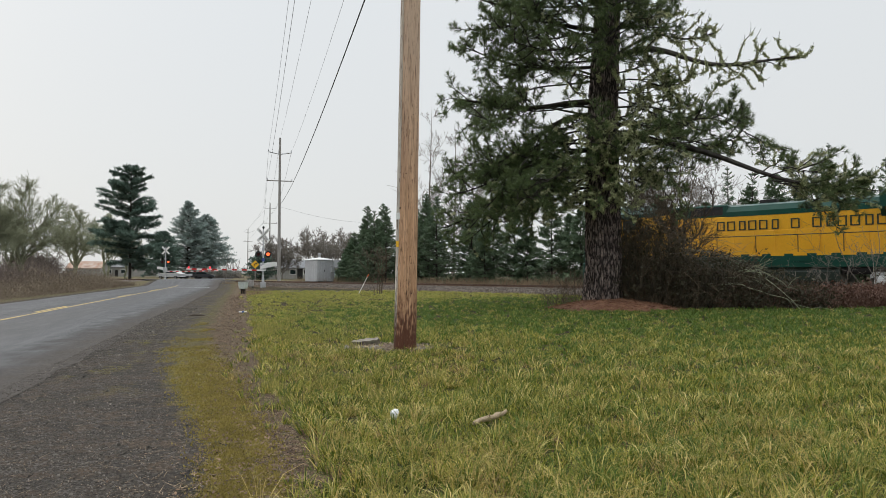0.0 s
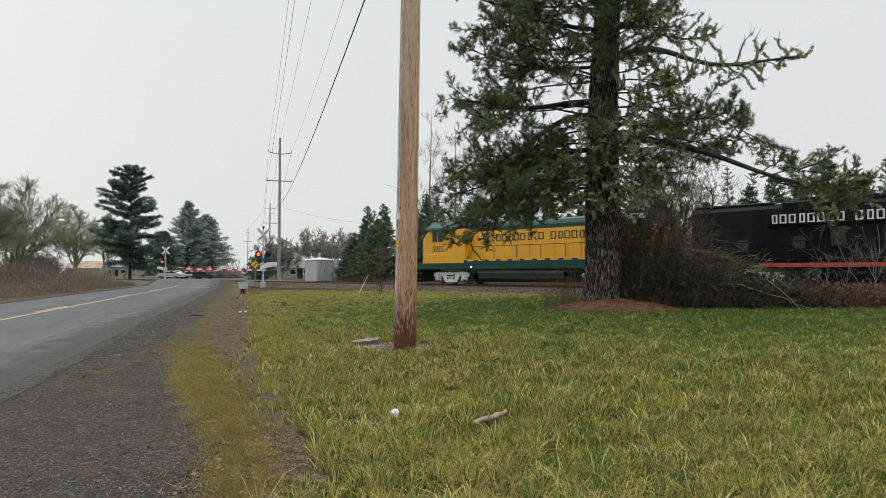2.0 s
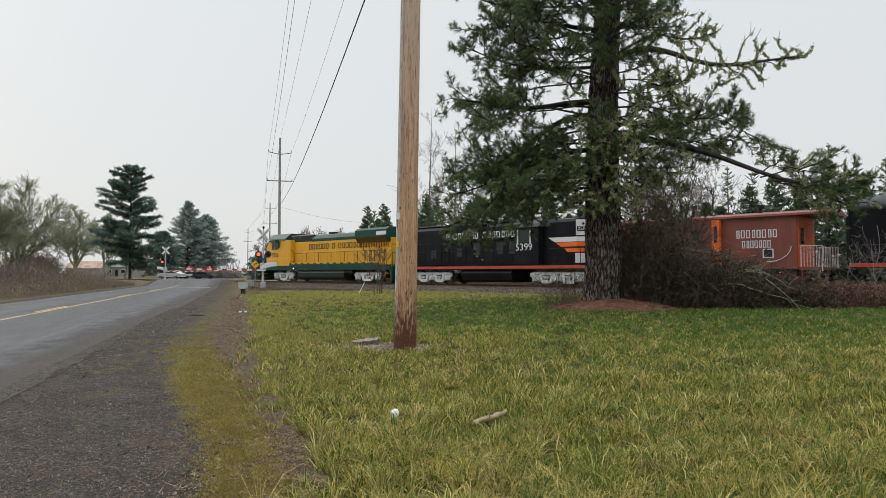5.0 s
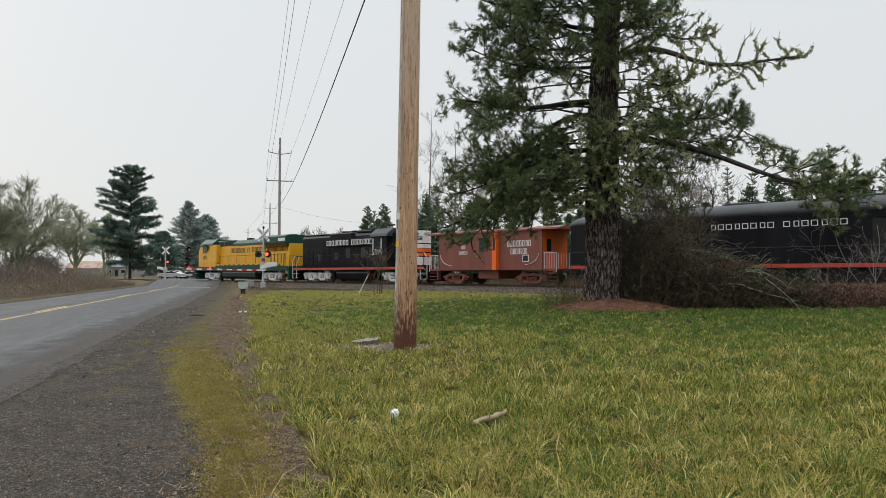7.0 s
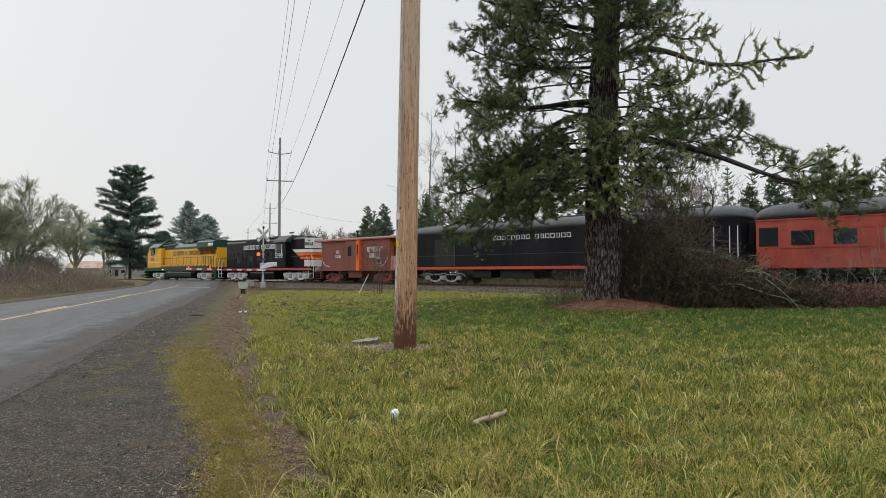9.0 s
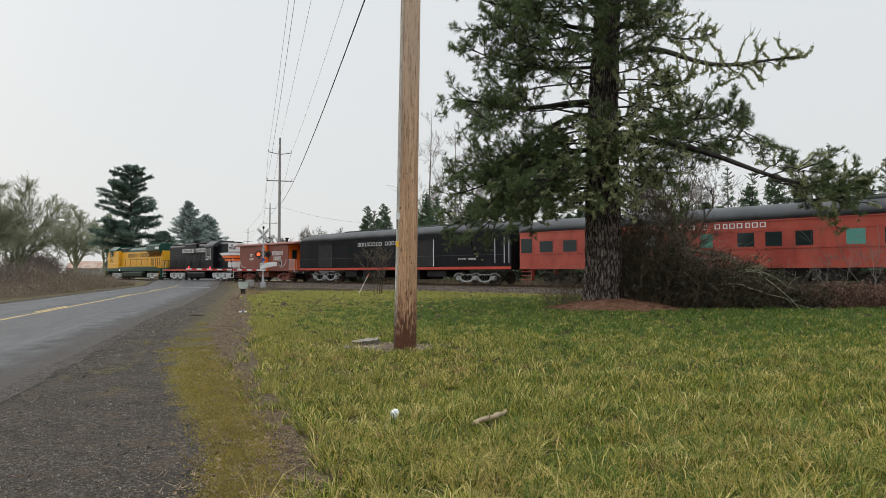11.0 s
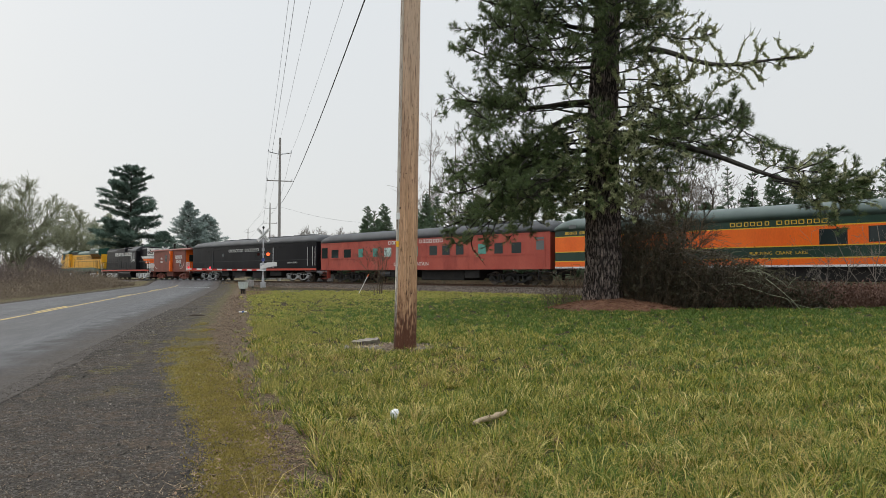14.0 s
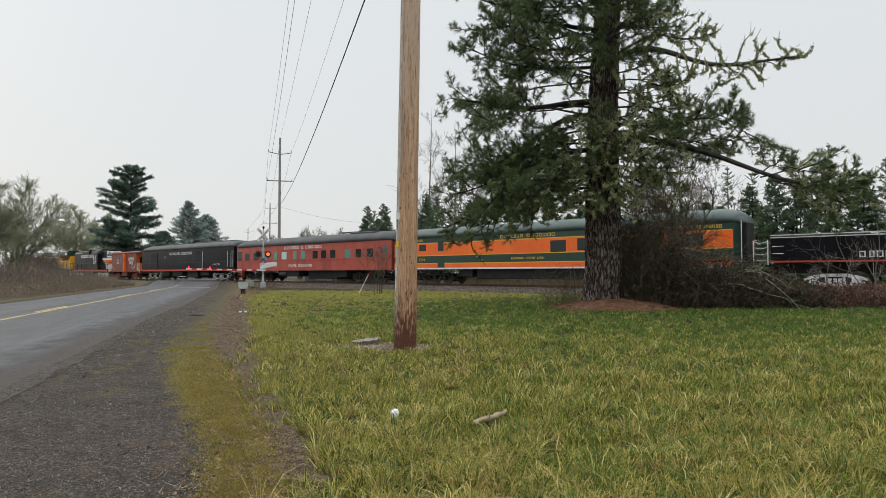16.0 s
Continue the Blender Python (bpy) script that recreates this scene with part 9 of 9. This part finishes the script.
# bark chips and dead stalks in the soil
def bark_chips():
    rs = np.random.RandomState(31)
    n = 900
    x, y = -1.0 + rs.randn(n) * 0.42, 11.7 + rs.randn(n) * 0.26
    c = np.stack([x, y, [gz(p, q) + 0.034 for p, q in zip(x, y)]], 1)
    a, long = rs.rand(n) * 6.283, rs.rand(n) < 0.35
    d = np.stack([np.cos(a), np.sin(a), rs.uniform(-0.05, 0.25, n)], 1) * np.where(long, rs.uniform(0.06, 0.16, n), rs.uniform(0.02, 0.05, n))[:, None]
    s = np.stack([-np.sin(a), np.cos(a), rs.uniform(-0.3, 0.3, n)], 1) * np.where(long, 0.004, rs.uniform(0.008, 0.02, n))[:, None]
    V = np.stack([c - s, c + s, c + d + s * 0.6, c + d - s * 0.6], 1).reshape(-1, 3)
    solid("bark_chips", fast_mesh("bark_chips", V, np.arange(len(V)).reshape(-1, 4), surf("bark_chip", (0.09, 0.055, 0.035), (0.40, 0.31, 0.21), 5.0, 0.9, per_piece=0.6)), None, "bark chips and dead stalks in the soil", "bark chips", kind="stuff")


bark_chips()
# soil patch
g = G()
n = 30
for i in range(5):
    for k in range(n):
        a = 2 * math.pi * k / n
        r = i / 4 * (1 + 0.2 * noise.noise(Vector((math.cos(a) * 2, math.sin(a) * 2, 8))))
        x, y = -0.95 + 0.85 * r * math.cos(a), 11.7 + 0.6 * r * math.sin(a)
        g.v.append((x, y, gz(x, y) + 0.03 * (1 - (i / 4) ** 2) - 0.004))
g.f = [(i * n + k, i * n + (k + 1) % n, i * n + n + (k + 1) % n, i * n + n + k) for i in range(4) for k in range(n)]
solid("soil_patch", g, surf("bare_soil", (0.075, 0.043, 0.027), (0.19, 0.125, 0.085), 14.0, 0.95, bump=0.8, fine=50, stain=(0.10, 0.085, 0.03), stain_amt=0.4, stain_scale=3), "bare brown soil patch round the pole", "soil", kind="structure", smooth=True)

# pale rubble at the foot of the ballast
for b, d in ((-242, 43.5), (-237, 43.8), (-231, 43.2), (-226, 43.6), (-221, 43.9), (-246, 43.3), (-163, 42.6), (-158, 42.4), (-233, 44.2), (-217, 43.4)):
    x, y = spot(b, d)
    ob = solid("rubble", bpy.data.objects["rock"].data, None, "pale broken rubble at the ballast foot", "rubble", "rubble by the track")
    k = rs.uniform(2.2, 4.2)
    ob.matrix_basis = pose(x, y, gz(x, y) + 0.03, 0, 0, rs.uniform(0, 360)) @ Matrix.Diagonal((k * 1.3, k, k, 1))

# litter
lx, ly = (700 - 784) / 1150 * 6.12, 6.12
litter = thing("crumpled_paper", "crumpled white paper lying in the grass", "litter", at=pose(lx, ly, gz(lx, ly)))
bm = bmesh.new()
bmesh.ops.create_icosphere(bm, subdivisions=3, radius=0.042)
for v in bm.verts:
    v.co *= 1 + 0.35 * noise.noise(v.co * 42)
    v.co.z = v.co.z * 1.1 + 0.085
me = bpy.data.meshes.new("paper")
bm.to_mesh(me)
bm.free()
me.materials.append(surf("white_paper", (0.85, 0.85, 0.86), (0.78, 0.78, 0.80), 20, 0.7, bump=0.2))
part("paper", me, None, litter)
bx, by = (870 - 784) / 1150 * 5.98, 5.98
stick = thing("fallen_branch", "short pale broken branch lying on the grass", "branch", at=pose(bx, by, gz(bx, by) + 0.07, 0, 0, 32))
part("wood", G().tube([(-0.22, -0.02, -0.02), (-0.19, -0.015, -0.012), (-0.12, 0.012, 0.0), (-0.04, 0.0, 0.006), (0.02, -0.006, 0.014), (0.07, 0.02, 0.02), (0.15, 0.035, 0.022), (0.21, 0.065, 0.034)], [0.014, 0.026, 0.019, 0.027, 0.021, 0.028, 0.018, 0.016], 10).tube([(-0.02, 0.0, 0.01), (-0.05, -0.03, 0.05)], [0.013, 0.006], 7), surf("pale_dead_wood", (0.32, 0.24, 0.15), (0.45, 0.35, 0.23), 6.0, 0.85, bump=0.5, fine=50, stain=(0.18, 0.12, 0.08), stain_amt=0.6, stain_scale=8), stick, smooth=True)
tx, ty = spot(-307, 22.3)
trash = thing("roadside_litter", "scrap of white and blue plastic on the verge", "litter", at=pose(tx, ty, gz(tx, ty)))
part("wrapper", G().box(-0.13, 0.12, -0.08, 0.06, 0.0, 0.05, 0.02), WHITE, trash)
part("band", G().box(-0.02, 0.06, -0.085, 0.065, 0.0, 0.056, 0.01), surf("blue_plastic", (0.05, 0.12, 0.35), (0.06, 0.14, 0.4), 3, 0.4), trash)
mx, my = spot(-378, 21.0)
solid("soil_clod", G().tube([(mx - 0.28, my, gz(mx, my) - 0.01), (mx - 0.1, my, gz(mx, my) + 0.02), (mx + 0.15, my + 0.02, gz(mx, my) + 0.015), (mx + 0.3, my, gz(mx, my) - 0.01)], [0.02, 0.05, 0.045, 0.02], 8), surf("dark_soil", (0.06, 0.045, 0.035), (0.10, 0.08, 0.06), 8, 0.95, bump=0.8), "dark clod of soil on the verge", "soil clod", smooth=True)


# ---- houses and vehicles beyond the track ----
def house(name, label, x, y, w, d, h, rise, wall, roof, turn, wins, group="", door=None):
    ob = thing(name, label, "house", group, at=pose(x, y, gz(x, y), 0, 0, turn))
    part("wall", G().box(-w / 2, w / 2, -d / 2, d / 2, -0.3, h), wall, ob)
    part("gable", G().sweep([(-d / 2, h), (d / 2, h), (0, h + rise)], -w / 2, w / 2), wall, ob)
    g = G()
    for s in (-1, 1):
        ey, ez = s * (d / 2 + 0.4), h - 0.4 * rise / (d / 2)
        g.raw([(-w / 2 - 0.35, ey, ez), (w / 2 + 0.35, ey, ez), (w / 2 + 0.35, 0, h + rise), (-w / 2 - 0.35, 0, h + rise),
               (-w / 2 - 0.35, ey, ez + 0.14), (w / 2 + 0.35, ey, ez + 0.14), (w / 2 + 0.35, 0, h + rise + 0.14), (-w / 2 - 0.35, 0, h + rise + 0.14)],
              [(0, 1, 2, 3), (4, 5, 6, 7), (0, 1, 5, 4), (1, 2, 6, 5), (3, 0, 4, 7)])
    part("roof", g, roof, ob)
    for wx, wz, ww, wh in wins:
        f = part("window", G().box(wx - ww / 2 - 0.08, wx + ww / 2 + 0.08, -d / 2 - 0.05, -d / 2, wz - wh / 2 - 0.08, wz + wh / 2 + 0.08), WHITE, ob)
        part("pane", G().box(wx - ww / 2, wx + ww / 2, -d / 2 - 0.06, -d / 2 - 0.05, wz - wh / 2, wz + wh / 2), GLASS, f)
    if door:
        part("door", G().box(door - 0.45, door + 0.45, -d / 2 - 0.04, -d / 2, 0, 2.05), UNDER, ob)
    return ob


TAN = surf("grey_beige_siding", (0.28, 0.275, 0.255), (0.34, 0.33, 0.305), 1.5, 0.8, bump=0.1)
SHINGLE = surf("grey_shingle_roof", (0.17, 0.175, 0.18), (0.23, 0.235, 0.24), 1.0, 0.9, bump=0.3)
RUSTROOF = surf("rusty_tin_roof", (0.36, 0.22, 0.15), (0.46, 0.38, 0.32), 0.6, 0.8, bump=0.2, stain=(0.30, 0.13, 0.07), stain_amt=0.7, stain_scale=0.5)
house("house", "beige single-storey house with grey shingle roof", *spot(-236, 114), 7.0, 6.0, 2.0, 1.2, TAN, SHINGLE, 20, ((-2.4, 1.25, 1.2, 0.8), (0.2, 1.25, 0.9, 0.8), (2.5, 1.25, 0.9, 0.8)), "houses beyond the track", 1.4)
house("house", "white house partly hidden behind the evergreens", *spot(-156, 122), 3.6, 4.0, 2.2, 1.2, TAN, SHINGLE, -30, ((-0.9, 1.3, 0.8, 0.9), (0.9, 1.3, 0.8, 0.9)), "houses beyond the track")
house("house", "grey-white house with a grey gable roof", *spot(-497, 203), 7.4, 7.0, 3.0, 2.1, TAN, SHINGLE, 8, ((-1.8, 1.6, 1.0, 1.0), (2.1, 1.6, 1.2, 1.0)), "houses beyond the track", 0.2)
house("house", "grey-white outbuilding with a grey roof", *spot(-461, 206), 7.6, 7.0, 3.0, 2.2, TAN, SHINGLE, 20, ((1.4, 1.6, 1.0, 0.9),), "houses beyond the track")
house("shed", "low shed with a rust-streaked tin roof", *spot(-545, 196), 9.8, 7.0, 2.6, 1.9, TAN, RUSTROOF, 5, ((-2.4, 1.5, 1.0, 0.8),), "houses beyond the track")
house("shed", "white garage beside the crossing road", *spot(-428, 217), 6.3, 7.0, 3.3, 0.6, WHITE, SHINGLE, 0, ((1.6, 1.6, 1.0, 0.8),), "houses beyond the track", -1.2)


def parked_car(x, y, turn, mat, label):
    ob = thing("parked_car", label, "car", "parked cars", at=pose(x, y, gz(x, y) + 0.02, 0, 0, turn))
    body = [(-2.2, 0.35), (-2.25, 0.75), (-2.1, 0.92), (-1.1, 1.0), (1.0, 1.0), (2.0, 0.86), (2.25, 0.68), (2.2, 0.35)]
    part("body", G().side(body, -0.88, 0.88), mat, ob)
    part("cabin", G().side([(-1.7, 0.98), (-1.15, 1.42), (0.35, 1.42), (1.05, 0.98)], -0.76, 0.76), mat, ob)
    for s in (-1, 1):
        part("side_window", G().side([(-1.45, 1.02), (-1.08, 1.36), (0.28, 1.36), (0.80, 1.02)], s * 0.765, s * 0.775), GLASS, ob)
    part("windscreen", G().raw([(1.03, -0.7, 1.0), (1.03, 0.7, 1.0), (0.40, 0.66, 1.41), (0.40, -0.66, 1.41)], [(0, 1, 2, 3)]), GLASS, ob, at=pose(0.012, 0, 0.012))
    for wx in (-1.4, 1.4):
        for s in (-1, 1):
            part("wheel", G().tube([(wx, s * 0.72, 0.32), (wx, s * 0.90, 0.32)], 0.32, 16), UNDER, ob)
    return ob


parked_car(*spot(-163, 100), 200, surf("pale_blue_car_paint", (0.38, 0.44, 0.50), (0.42, 0.48, 0.54), 1, 0.25, metal=0.3, bump=0), "pale blue parked car by the houses")
parked_car(*spot(-418, 112), 170, WHITE, "white parked car beyond the crossing")
parked_car(*spot(-368, 140), 10, surf("dark_car_paint", (0.03, 0.03, 0.035), (0.04, 0.04, 0.045), 1, 0.3, bump=0), "dark parked car beyond the crossing")
parked_car(*spot(-385, 140), 10, surf("black_car_paint", (0.02, 0.02, 0.022), (0.03, 0.03, 0.032), 1, 0.3, bump=0), "black parked car beyond the crossing")

gr = thing("guard_rail", "grey steel guard rail beside the road beyond the track", "guard rail", at=pose(*spot(-412, 101), gz(*spot(-412, 101)), 0, 0, 6))
part("beam", G().box(-2.6, 2.6, -0.06, 0.0, 0.45, 0.78, 0.05), GALV, gr)
for x in (-2.2, 0, 2.2):
    part("post", G().box(x - 0.08, x + 0.08, 0.0, 0.15, -0.1, 0.75), GREYPOLE, gr)
hx, hy = spot(-372, 150)
canes("far_hedge", "dark low hedge beyond the crossing", "hedge", ((hx + rb.uniform(-9, 9), hy + rb.uniform(-2, 2), 1.2, rb.uniform(1.0, 2.2)) for i in range(900)), TWIG, 31, 0.7, 0.03, 5, FIRLEAF, 10)
canes("far_scrub", "grey-brown scrub along the field edge behind the track", "scrub", ((*spot(rb.uniform(-340, 720), rb.uniform(128, 190)), 2.4, rb.uniform(1.5, 5.0)) for i in range(1300)), TWIG, 32, 0.7, 0.05, 5)


# ---- what moves ----
def motions():
    for c in CARS:
        off = c["centre"]
        walk(c, [(t, pose(*rail_at(off - train_s(t)), 0, 0, HEADING)) for t in [0.5 * i for i in range(33)]])
    for w, a, r in WHEELSETS:
        walk(w, [(2 * i / FPS, pose(a, 0, r, 0, math.degrees(train_s(2 * i / FPS) / r), 0)) for i in range(241)])
    # the two red lights of each signal flash in turn
    for lamp, y, side in LAMP_PARTS:
        rows, t0, on = [(0.0, pose(0.42 * side, y, 2.55))], 0.45, 1
        while t0 < 16:
            rows += [(t0 - 1 / FPS, pose(0.42 * side * on, y, 2.55)), (t0, pose(-0.42 * side * on, y, 2.55))]
            on, t0 = -on, t0 + 0.71
        rows.append((16.0, pose(0.42 * side * on, y, 2.55)))
        walk(lamp, rows)


motions()
